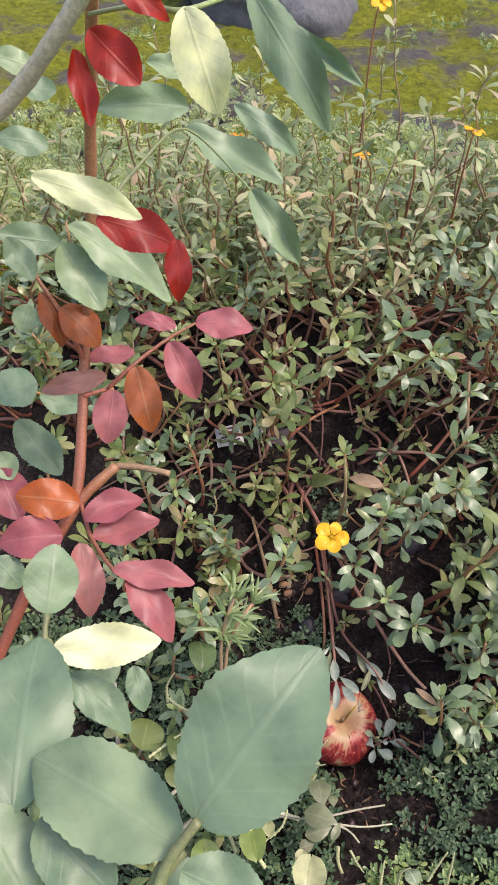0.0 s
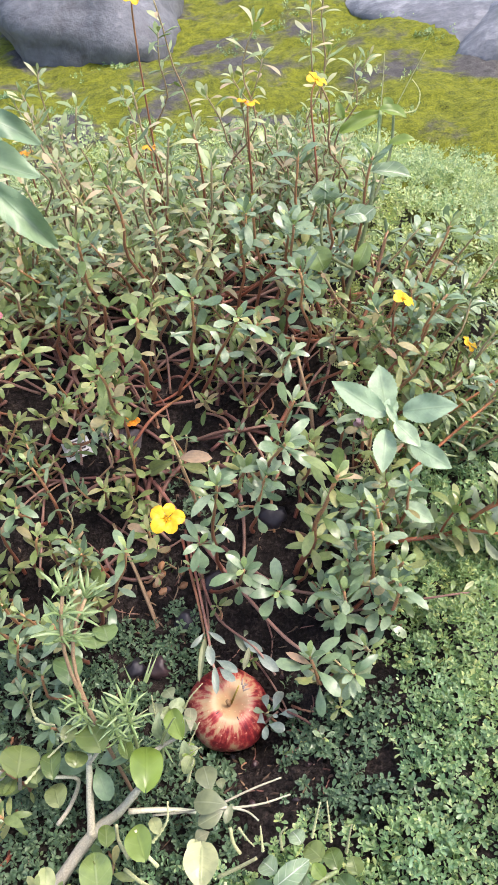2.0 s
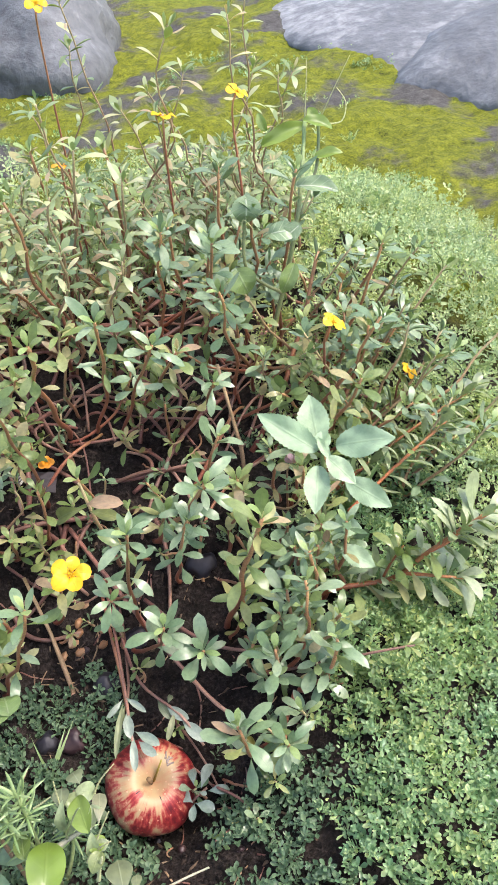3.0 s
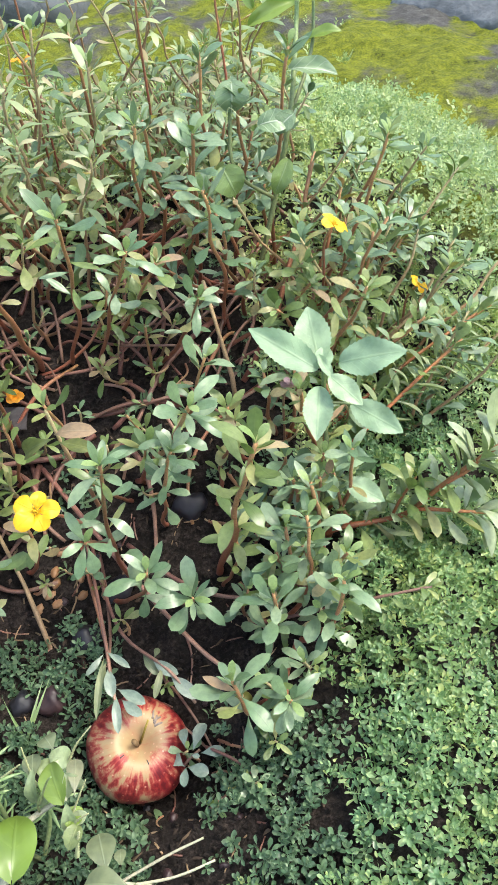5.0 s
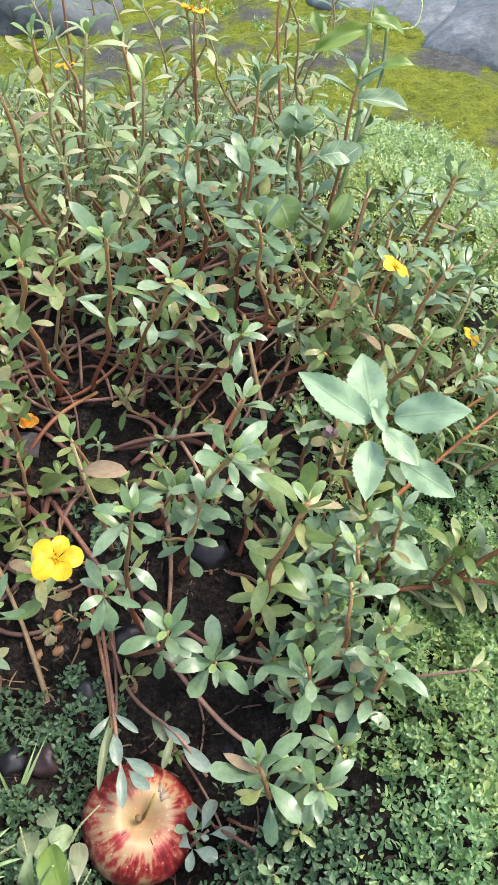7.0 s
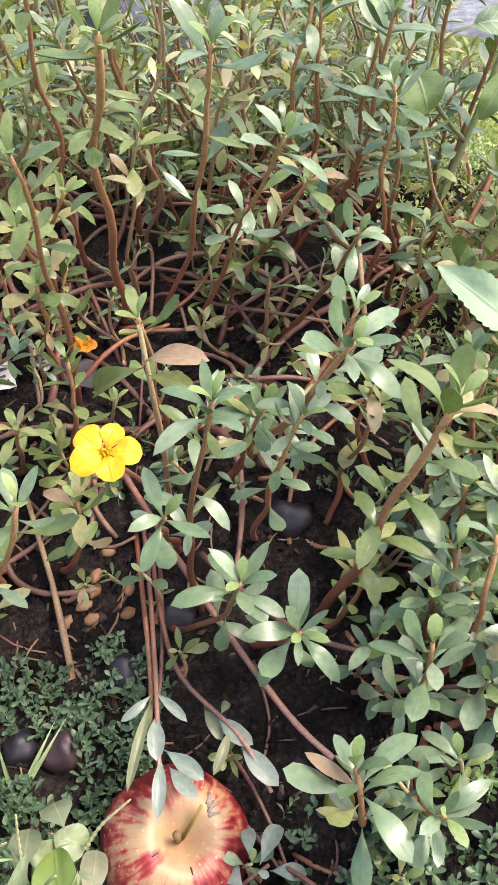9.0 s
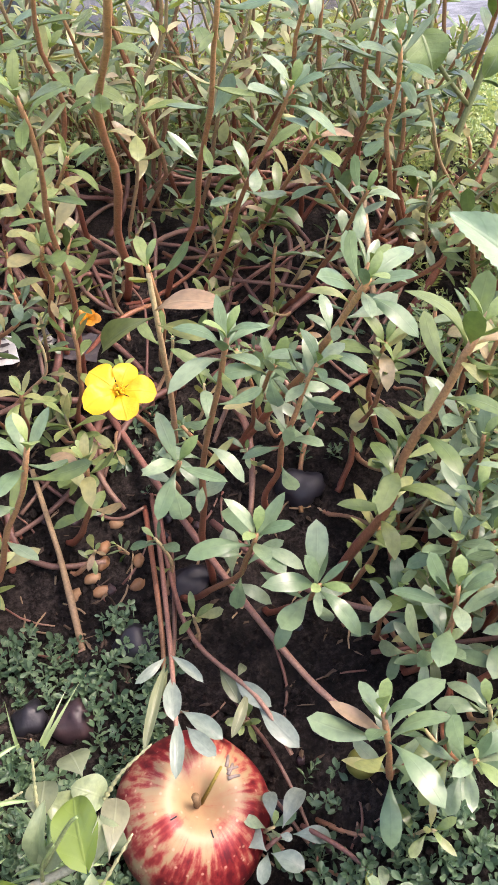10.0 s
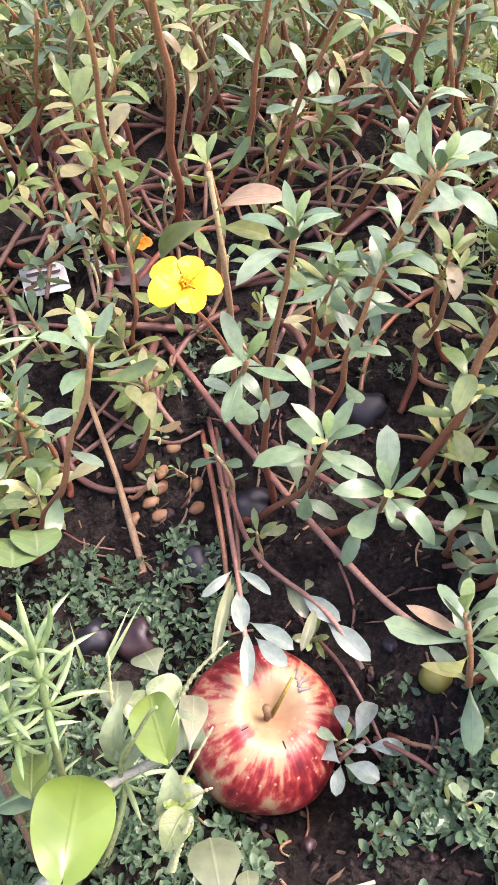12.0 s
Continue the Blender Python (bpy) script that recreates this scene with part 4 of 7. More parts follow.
sprig((0.222, 0.436, 0.131), (0.21, 0.53), 5, 0.021, 7, 1, seed=14)
sprig((0.202, 0.364, 0.096), (0.16, 0.41), 2, 0.014, 6, 0, seed=15, spread=1.3)
sprig((0.129, 0.499, 0.273), (0.12, 0.56), 10, 0.025, 10, 1, seed=16)
sprig((0.251, 0.690, 0.358), (0.26, 0.73), 7, 0.026, 8, 1, seed=17)
sprig((0.274, 0.433, 0.174), (0.25, 0.52), 6, 0.022, 7, 0.7, seed=18)
sprig((0.182, 0.354, 0.066), (0.15, 0.39), 2, 0.016, 6, 0.5, seed=19, spread=1.2)
sprig((0.178, 0.539, 0.233), (0.16, 0.60), 10, 0.024, 9, 1, seed=20)
sprig((0.329, 0.664, 0.270), (0.255, 0.755), 8, 0.022, 7, 0.3, seed=21, lean=False)
sprig((0.356, 0.602, 0.295), (0.30, 0.64), 8, 0.024, 7, 0.5, seed=22)
sprig((0.391, 0.650, 0.323), (0.32, 0.67), 9, 0.024, 7, 0.5, seed=23)
sprig((0.402, 0.806, 0.276), (0.36, 0.80), 7, 0.024, 7, 0.3, seed=24)
sprig((0.414, 0.710, 0.363), (0.35, 0.72), 9, 0.022, 7, 0.4, seed=25)
sprig((0.301, 0.751, 0.402), (0.29, 0.79), 8, 0.024, 8, 1, seed=27)
sprig((0.394, 0.693, 0.287), (0.34, 0.70), 8, 0.023, 7, 0.5, seed=28)
sprig((0.039, 0.478, 0.238), (-0.03, 0.540), 7, 0.026, 7, 1, seed=29)
sprig((0.044, 0.711, 0.418), (0.05, 0.78), 9, 0.024, 7, 0.2, seed=30)
sprig((0.081, 0.764, 0.446), (0.09, 0.80), 9, 0.024, 7, 0.2, seed=31)
sprig((0.108, 0.862, 0.452), (0.10, 0.88), 9, 0.024, 7, 0.2, seed=32)
sprig((0.023, 0.720, 0.275), (0.03, 0.76), 6, 0.022, 7, 0.2, seed=33)
sprig((0.035, 0.647, 0.262), (0.03, 0.71), 7, 0.024, 7, 0.5, seed=34)
sprig((0.178, 0.870, 0.441), (0.17, 0.89), 9, 0.024, 7, 0.3, seed=35)
sprig((0.286, 0.839, 0.413), (0.28, 0.85), 9, 0.024, 7, 0.5, seed=36)
sprig((0.345, 0.752, 0.432), (0.33, 0.78), 8, 0.024, 7, 0.5, seed=37)
sprig((0.221, 0.773, 0.390), (0.22, 0.80), 8, 0.024, 7, 0.8, seed=38)
sprig((0.255, 0.746, 0.384), (0.25, 0.78), 8, 0.024, 7, 0.8, seed=39)
sprig((0.096, 0.571, 0.278), (0.102, 0.64), 2, 0.021, 6, 0, seed=40)
sprig((0.162, 0.577, 0.212), (0.15, 0.64), 9, 0.025, 8, 1, seed=41)
sprig((0.426, 0.740, 0.350), (0.36, 0.75), 9, 0.022, 7, 0.4, seed=43)
sprig((-0.031, 0.663, 0.341), (-0.02, 0.73), 8, 0.027, 7, 0, seed=44)
sprig((0.043, 0.587, 0.357), (0.04, 0.66), 9, 0.025, 8, 0.3, seed=45)
sprig((-0.120, 0.747, 0.222), (-0.12, 0.79), 6, 0.022, 7, 0.5, seed=46)
sprig((-0.072, 0.584, 0.214), (-0.07, 0.65), 8, 0.024, 7, 0.6, seed=47)
sprig((-0.016, 0.830, 0.297), (-0.02, 0.86), 8, 0.024, 7, 0.2, seed=48)
sprig((-0.050, 0.862, 0.284), (-0.05, 0.88), 8, 0.024, 7, 0.2, seed=49)
sprig((0.375, 0.800, 0.320), (0.265, 0.70), 8, 0.024, 7, 0.3, seed=51, thick=0.0025)
sprig((0.090, 0.575, 0.410), (0.075, 0.73), 7, 0.022, 7, 0.1, seed=52, thick=0.0025, start=0.6)
sprig((0.205, 0.398, 0.120), (0.225, 0.43), 6, 0.022, 7, 1, seed=53)
sprig((0.235, 0.402, 0.128), (0.245, 0.44), 6, 0.022, 7, 1, seed=54)
sprig((0.148, 0.352, 0.040), (0.15, 0.365), 2, 0.013, 6, 1, seed=55, spread=1.3)
sprig((0.136, 0.398, 0.055), (0.143, 0.405), 2, 0.015, 5, 1, seed=56, spread=1.3)
sprig((0.128, 0.455, 0.060), (0.128, 0.47), 1, 0.013, 5, 0, seed=57, spread=1.3)
sprig((0.105, 0.505, 0.095), (0.105, 0.515), 2, 0.014, 5, 0, seed=58, spread=1.3)
sprig((0.060, 0.585, 0.082), (0.06, 0.59), 1, 0.011, 5, 1, seed=59, spread=1.3)
sprig((0.052, 0.607, 0.090), (0.052, 0.61), 0, 0.008, 5, 1, seed=70, spread=1.5)

# ---- the rest of the bed ----
bed = random.Random(21)
made = 0
while made < 165:
    x, y = bed.uniform(-0.34, 0.42), bed.uniform(0.68, 1.0)
    if y < 0.80 and -0.08 < x < 0.3 and bed.random() < 0.75:
        continue
    tall = bed.uniform(0.07, 0.20) - 0.05 * ease(0.86, 0.95, y) * bed.random()
    tip = on_ground(x + bed.uniform(-0.10, 0.10), y - bed.uniform(-0.02, 0.10), tall)
    sprig(tip, (x, y), bed.randint(6, 10), bed.uniform(0.019, 0.027), bed.randint(6, 8), 0.55, bed.uniform(0.45, 0.65), bed.choice((0, 1, 1)) if y > 0.74 else 0, made + 100, thick=bed.uniform(0.0013, 0.0019), far=y > 0.92)
    made += 1
for k in range(95):
    x, y = bed.uniform(-0.40, 0.42), bed.uniform(0.96, 1.16)
    tip = on_ground(x + bed.uniform(-0.08, 0.08), y - bed.uniform(-0.03, 0.07), bed.uniform(0.06, 0.15))
    sprig(tip, (x, y), bed.randint(11, 15), bed.uniform(0.019, 0.026), 7, 0.4, 0.15, 0, k + 800, thick=0.0012, far=True)
for k in range(110):
    x, y = bed.uniform(-0.42, 0.42), bed.uniform(0.93, 1.22)
    tip = on_ground(x + bed.uniform(-0.07, 0.07), y - bed.uniform(0.0, 0.06), bed.uniform(0.05, 0.13))
    sprig(tip, (x, y), bed.randint(8, 11), bed.uniform(0.018, 0.025), 7, 0.3, 0.1, 0, k + 1000, thick=0.0012, far=True)
for k in range(24):
    x, y = bed.uniform(-0.20, 0.40), bed.uniform(0.94, 1.10)
    tip = on_ground(x + bed.uniform(-0.09, 0.09), y - bed.uniform(-0.02, 0.06), bed.uniform(0.22, 0.33))
    sprig(tip, (x, y), bed.randint(16, 22), bed.uniform(0.020, 0.026), 6, 0.2, 0.25, 0, k + 900, thick=0.0012, far=True)
for k in range(26):
    x, y = bed.uniform(-0.16, 0.20), bed.uniform(0.78, 0.97)
    tip = on_ground(x + bed.uniform(-0.05, 0.05), y - bed.uniform(0.0, 0.07), bed.uniform(0.19, 0.30))
    sprig(tip, (x, y), bed.randint(12, 17), bed.uniform(0.020, 0.027), 7, 0.3, 0.35, 0, k + 1600, thick=0.0015, far=True)


def creeping_stem(rng):
    """One long curving stem that winds over the soil among the others."""
    x, y, a = rng.uniform(-0.26, 0.40), rng.uniform(0.68, 0.96), rng.uniform(0, 6.28)
    reach, turn = rng.uniform(0.03, 0.075), rng.gauss(0, 0.7)
    way = []
    for k in range(4):
        way.append(on_ground(x, y, (0.002 if k in (0, 3) else rng.uniform(0.0, 0.05))))
        x, y, a = x + math.cos(a) * reach, y + math.sin(a) * reach * 0.8, a + turn + rng.gauss(0, 0.3)
    at = way[0].copy()
    me = tube("creeping_stem", [q - at for q in bezier(*way, 14)], rng.uniform(0.0016, 0.0034), 0.0016, 6, 0.1)
    me.materials.append(RUNNER if rng.random() < 0.88 else RED_STEM)
    ob = new("creeping_stem", me)
    ob.location = at
    tagged(ob, rng.choice(("pinkish-brown creeping purslane stem winding over the soil", "dull red bare purslane stem lying in a tangle")), "stem", "tangle of creeping stems")


def bare_carpet(tip):
    """Where the creeping carpet lies open, with no upright plants in it."""
    return tip[1] < 0.615 and tip[0] > 0.325 or tip[1] < 0.49 and tip[0] > 0.285


tangle = random.Random(77)
for k in range(85):
    creeping_stem(tangle)
for k in range(34):
    x, y = bed.uniform(-0.05, 0.3), bed.uniform(0.55, 0.82)
    tip = on_ground(x + bed.uniform(-0.03, 0.03), y - bed.uniform(0.0, 0.05), bed.uniform(0.02, 0.07))
    sprig(tip, (x, y), 2, bed.uniform(0.010, 0.016), 5, 0.3, 0.5, 1 if y > 0.68 else 0, k + 400)
for k in range(34):
    x, y = bed.uniform(0.19, 0.37), bed.uniform(0.43, 0.66)
    tip = on_ground(x + bed.uniform(-0.03, 0.04), y - bed.uniform(0.0, 0.05), bed.uniform(0.05, 0.13))
    count, size = bed.randint(5, 8), bed.uniform(0.018, 0.026)
    if not bare_carpet(tip):
        sprig(tip, (x, y), count, size, 7, 0.85, 0.35, 0, k + 500)
for k in range(26):
    x, y = bed.uniform(0.25, 0.37), bed.uniform(0.48, 0.62)
    tip = on_ground(x + bed.uniform(-0.03, 0.03), y - bed.uniform(0.01, 0.06), bed.uniform(0.06, 0.15))
    count, size = bed.randint(6, 9), bed.uniform(0.017, 0.023)
    if not bare_carpet(tip):
        sprig(tip, (x, y), count, size, 7, 0.5, 0.3, 0, k + 1400)
for k in range(30):
    x, y = bed.uniform(-0.30, -0.02), bed.uniform(0.24, 0.64)
    tip = on_ground(x + bed.uniform(-0.03, 0.03), y - bed.uniform(0.0, 0.05), bed.uniform(0.04, 0.10))
    sprig(tip, (x, y), bed.randint(4, 8), bed.uniform(0.016, 0.024), 6, 0.4, 0.35, 0, k + 600)
for k in range(15):
    x, y = bed.uniform(0.33, 0.43), bed.uniform(0.62, 0.86)
    tip = on_ground(x + bed.uniform(0.05, 0.13), y + bed.uniform(-0.06, 0.02), bed.uniform(0.08, 0.15))
    sprig(tip, (x, y), bed.randint(11, 15), bed.uniform(0.019, 0.025), 7, 0.6, 0.08, 0, k + 2000, thick=0.0015, lean=False)
for k in range(16):
    x, y = bed.uniform(-0.20, -0.01), bed.uniform(0.45, 0.62)
    tip = on_ground(x + bed.uniform(-0.03, 0.03), y - bed.uniform(0.0, 0.04), bed.uniform(0.04, 0.10))
    sprig(tip, (x, y), bed.randint(5, 8), bed.uniform(0.018, 0.024), 7, 0.7, 0.4, 0, k + 1800)
for k in range(22):
    x, y = bed.uniform(-0.12, 0.20), bed.uniform(0.62, 0.78)
    tip = on_ground(x + bed.uniform(-0.03, 0.03), y - bed.uniform(0.0, 0.04), bed.uniform(0.03, 0.09))
    sprig(tip, (x, y), bed.randint(3, 6), bed.uniform(0.015, 0.021), 6, 0.5, 0.4, 0, k + 1200)
for k in range(16):
    x, y = bed.uniform(-0.14, 0.04), bed.uniform(0.54, 0.72)
    tip = on_ground(x + bed.uniform(-0.03, 0.03), y - bed.uniform(0.0, 0.05), bed.uniform(0.04, 0.12))
    sprig(tip, (x, y), bed.randint(4, 7), bed.uniform(0.018, 0.026), 7, 0.5, 0.35, 0, k + 700)
# The thicket's leaves carry the haze in their colour.
merged("purslane_thicket", THICKET_LEAVES, PURSLANE_HAZED, "dense thicket of purslane leaves at the bed's back, lightened for haze", "plants")
merged("purslane_thicket_stems", THICKET_STEMS, THIN_STEM, "thin red purslane stems of the bed's back thicket", "plants", True)

# ---- flowers ----
flower((0.080, 0.489, 0.254), (0.05, -0.55, 0.8), 0.0158, stalk=(0.10, 0.53, 0.19))
flower((0.346, 0.655, 0.322), (0.5, -0.2, 0.7), 0.0125, stalk=(0.34, 0.67, 0.26))
flower((0.430, 0.680, 0.230), (0.5, -0.2, 0.6), 0.0105, stalk=(0.42, 0.69, 0.18))
flower((0.245, 0.902, 0.447), (0.2, 0.1, 1), 0.0135, stalk=(0.24, 0.91, 0.34))
flower((0.323, 0.903, 0.459), (0.4, -0.2, 0.6), 0.0125, stalk=(0.32, 0.91, 0.34))
flower((0.142, 1.010, 0.548), (0.3, -0.5, 0.6), 0.012, stalk=(0.132, 1.02, 0.2))
flower((0.130, 0.940, 0.402), (0.1, 0.1, 1), 0.010, DEEP_PETAL, (0.13, 0.95, 0.22), label="small orange-yellow flower on a slender stalk")
flower((-0.019, 0.993, 0.401), (0.1, 0.1, 1), 0.009, DEEP_PETAL, (-0.02, 1.0, 0.25), label="small orange-yellow flower on a slender stalk")


# ---- single leaves and canes, placed one by one ----
PALE_STEM = stem_material("pale_stem", (0.46, 0.44, 0.33), (0.48, 0.51, 0.37), 0.4)
SPIKE_STEM = stem_material("spike_stem", (0.46, 0.50, 0.26), (0.58, 0.58, 0.32), 0.6)
CREAM_LEAF = leaf_material("cream_leaf", [(0.0, (0.32, 0.37, 0.17)), (1.0, (0.42, 0.44, 0.23))], rough=0.35, glow=0.25, vein=0.2, vein_colour=(0.3, 0.4, 0.15), side_veins=4.0, fine=14, coat=0.4, relief=0.0015)
DEEP_LEAF = leaf_material("deep_heart_leaf", [(0.0, (0.10, 0.17, 0.06)), (0.6, (0.15, 0.23, 0.08)), (1.0, (0.21, 0.29, 0.09))], rough=0.36, glow=0.25, vein=0.2, side_veins=4.0, fine=14, coat=0.4, relief=0.0015)
STRIPED_LEAF = leaf_material("striped_leaf", [(0.0, (0.20, 0.29, 0.16)), (1.0, (0.30, 0.38, 0.22))], rough=0.4, glow=0.22, vein=0.75, vein_colour=(0.55, 0.60, 0.48), side_veins=4.0, fine=14, coat=0.4, relief=0.003)
LIME_LEAF = leaf_material("lime_leaf", [(0.0, (0.185, 0.285, 0.045)), (1.0, (0.285, 0.375, 0.095))], rough=0.36, glow=0.32, vein=0.12, vein_colour=(0.34, 0.42, 0.15), side_veins=3.0, fine=5, coat=0.45, relief=0.0012)
BROAD = 0.36
TOOTHED = [dict(width=BROAD * 0.9, peak=0.47, nu=45, fold=f, curl=c, thick=0.012, teeth=17, tooth=0.07, point=0.66, base=0.58, wave=0.22, cols=7) for f, c in ((0.16, 0.12), (0.1, 0.25), (0.3, -0.12), (0.45, 0.3))]
LEAF_GREEN, LEAF_SUNLIT, LEAF_RED, LEAF_PINK, LEAF_ORANGE = (leaf_set(m, TOOTHED) for m in (ROSE_GREEN, ROSE_SUNLIT, ROSE_RED, ROSE_PINK, ROSE_ORANGE))
LEAF_WEED = leaf_set(WEED_LEAF, [dict(width=BROAD, peak=0.47, nu=52, fold=f, curl=c, thick=0.012, teeth=13, tooth=0.12, point=0.9, base=0.62, wave=0.12, cols=7) for f, c in ((0.15, 0.15), (0.25, 0.05))])
HEARTS = [dict(width=BROAD, peak=0.45, nu=16, fold=f, curl=c, thick=0.03, point=0.58, base=0.5, cols=7, heart=0.10, wave=0.10) for f, c in ((0.35, 0.3), (0.25, 0.45), (0.45, 0.15))]
LEAF_HEART, LEAF_CREAM, LEAF_DEEP = leaf_set(HEART_LEAF, HEARTS), leaf_set(CREAM_LEAF, HEARTS), leaf_set(DEEP_LEAF, HEARTS)
LEAF_WHITE = leaf_set(PURSLANE_SKY_PALE, HEARTS)
LEAF_LIME, LEAF_STRIPED = leaf_set(LIME_LEAF, HEARTS), leaf_set(STRIPED_LEAF, HEARTS)
LEAF_SPOON = leaf_set(SPOON_LEAF, [dict(width=BROAD, peak=0.6, nu=12, fold=0.2, curl=0.2, thick=0.04, point=0.6, cols=7)])
OBLONG = [dict(width=BROAD, peak=0.62, nu=12, fold=f, curl=c, thick=0.05, point=0.40, base=0.95, cols=5) for f, c in ((0.3, 0.15), (0.2, 0.3))]
LEAF_SILVER, LEAF_OLIVE = leaf_set(PURSLANE_SILVER, OBLONG), leaf_set(SPOON_LEAF, OBLONG)
BROAD_COOL = leaf_set(PURSLANE_COOL, OBLONG)
DRY_OBLONG = leaf_set(PURSLANE_DRY, OBLONG)
LEAF_FLAT = LEAF_GREEN[:2]
picks = random.Random(5)


def blade(root, meshes, base, tip, half, face):
    """One leaf from base to tip, half its width given, its face turned the given way."""
    b, t = Vector(base), Vector(tip)
    length = (t - b).length
    part("leaf", picks.choice(meshes), None, root, m=leaf_pose(b - root.location, t - b, face, length, half / (BROAD * length)))


def cane(root, name, material, pts, r0, r1):
    """A stem drawn smoothly through the points."""
    p = [Vector(q) - root.location for q in pts]
    way = []
    for k in range(len(p) - 1):
        a, b, c, d = p[max(k - 1, 0)], p[k], p[k + 1], p[min(k + 2, len(p) - 1)]
        for s in range(5):
            t = s / 5
            way.append(0.5 * ((2 * b) + (c - a) * t + (2 * a - 5 * b + 4 * c - d) * t * t + (3 * b - a - 3 * c + d) * t ** 3))
    way.append(p[-1])
    if name == "flower_spike":
        way = [a.lerp(b, k / 3) for a, b in zip(way, way[1:]) for k in range(3)] + [way[-1]]
        return part(name, tube(name, way, r0 * 0.6, r1 * 0.4, 6, 0.7), material, root)
    return part(name, tube(name, way, r0, r1, 7, 0.08), material, root)


front = thing("rose_bush", on_ground(-0.12, 0.12), "young rose bush with broad pale green leaves", "shrub")
blade(front, LEAF_FLAT, (0.0, 0.098, 0.613), (0.031, 0.13, 0.646), 0.0204, (-0.06, -0.32, 0.94))
blade(front, LEAF_FLAT, (-0.004, 0.095, 0.602), (-0.053, 0.123, 0.601), 0.0157, (0.09, -0.25, 0.96))
blade(front, LEAF_FLAT, (-0.047, 0.106, 0.592), (-0.024, 0.089, 0.581), 0.0115, (0.17, -0.38, 0.91))
blade(front, LEAF_FLAT, (-0.057, 0.11, 0.585), (-0.061, 0.17, 0.594), 0.0179, (0.05, -0.24, 0.97))
blade(front, LEAF_FLAT, (-0.004, 0.09, 0.6), (0.02, 0.081, 0.597), 0.0103, (-0.08, -0.30, 0.95))
blade(front, LEAF_FLAT, (-0.067, 0.11, 0.589), (-0.048, 0.087, 0.575), 0.0134, (0.38, -0.20, 0.90))
blade(front, LEAF_FLAT, (-0.077, 0.217, 0.531), (-0.075, 0.242, 0.549), 0.0135, (0.31, -0.38, 0.87))
blade(front, LEAF_SUNLIT, (-0.074, 0.204, 0.522), (-0.027, 0.213, 0.518), 0.0109, (0.17, -0.48, 0.86))
blade(front, LEAF_FLAT, (-0.071, 0.206, 0.499), (-0.04, 0.188, 0.483), 0.0099, (0.19, -0.14, 0.97))
blade(front, LEAF_FLAT, (-0.048, 0.233, 0.462), (-0.041, 0.214, 0.45), 0.0072, (0.11, -0.21, 0.97))
blade(front, LEAF_FLAT, (-0.069, 0.212, 0.478), (-0.051, 0.222, 0.48), 0.0075, (0.18, -0.48, 0.86))
blade(front, LEAF_FLAT, (0.006, 0.072, 0.568), (0.049, 0.084, 0.577), 0.0192, (0.16, -0.22, 0.96))
blade(front, LEAF_FLAT, (-0.017, 0.093, 0.571), (0.009, 0.086, 0.561), 0.0166, (0.12, -0.37, 0.92))
blade(front, LEAF_FLAT, (0.015, 0.048, 0.594), (0.065, 0.042, 0.588), 0.0188, (0.22, -0.22, 0.95))
cane(front, "leafstalk", GREEN_STEM, ((0.001, 0.098, 0.614), (-0.007, 0.090, 0.606), (-0.011, 0.082, 0.599)), 0.0014, 0.0018)
cane(front, "leafstalk", GREEN_STEM, ((-0.004, 0.095, 0.602), (-0.009, 0.089, 0.601), (-0.011, 0.082, 0.599)), 0.0022, 0.0026)
cane(front, "leafstalk", GREEN_STEM, ((-0.077, 0.217, 0.531), (-0.077, 0.208, 0.526), (-0.074, 0.204, 0.522), (-0.072, 0.179, 0.496), (-0.063, 0.127, 0.538)), 0.0013, 0.0018)
rose = thing("rose_bush", on_ground(-0.16, 0.34), "rose bush with red young leaves and green older leaves", "shrub")
blade(rose, LEAF_PINK, (-0.057, 0.26, 0.506), (-0.016, 0.259, 0.499), 0.0086, (0.20, -0.23, 0.95))
blade(rose, LEAF_PINK, (-0.05, 0.26, 0.504), (-0.025, 0.235, 0.483), 0.0103, (0.20, -0.19, 0.96))
blade(rose, LEAF_PINK, (-0.088, 0.328, 0.464), (-0.055, 0.343, 0.469), 0.0110, (0.08, -0.32, 0.94))
blade(rose, LEAF_PINK, (-0.083, 0.321, 0.457), (-0.044, 0.332, 0.458), 0.0110, (0.09, -0.24, 0.97))
blade(rose, LEAF_ORANGE, (-0.091, 0.335, 0.471), (-0.127, 0.332, 0.481), 0.0137, (0.31, -0.56, 0.77))
blade(rose, LEAF_PINK, (-0.1, 0.319, 0.46), (-0.135, 0.31, 0.465), 0.0144, (0.01, -0.53, 0.85))
blade(rose, LEAF_PINK, (-0.086, 0.305, 0.471), (-0.077, 0.273, 0.445), 0.0112, (0.34, -0.40, 0.85))
blade(rose, LEAF_PINK, (-0.076, 0.4, 0.504), (-0.08, 0.377, 0.479), 0.0121, (0.18, -0.57, 0.80))
blade(rose, LEAF_ORANGE, (-0.063, 0.411, 0.514), (-0.052, 0.385, 0.481), 0.0125, (0.10, -0.56, 0.82))
blade(rose, LEAF_PINK, (-0.042, 0.423, 0.524), (-0.024, 0.402, 0.495), 0.0117, (-0.01, -0.52, 0.86))
blade(rose, LEAF_PINK, (-0.03, 0.471, 0.503), (0.01, 0.473, 0.501), 0.0129, (0.08, -0.42, 0.90))
blade(rose, LEAF_PINK, (-0.041, 0.453, 0.513), (-0.067, 0.454, 0.521), 0.0072, (0.20, -0.40, 0.89))
blade(rose, LEAF_PINK, (-0.063, 0.416, 0.52), (-0.093, 0.41, 0.521), 0.0075, (0.33, -0.33, 0.89))
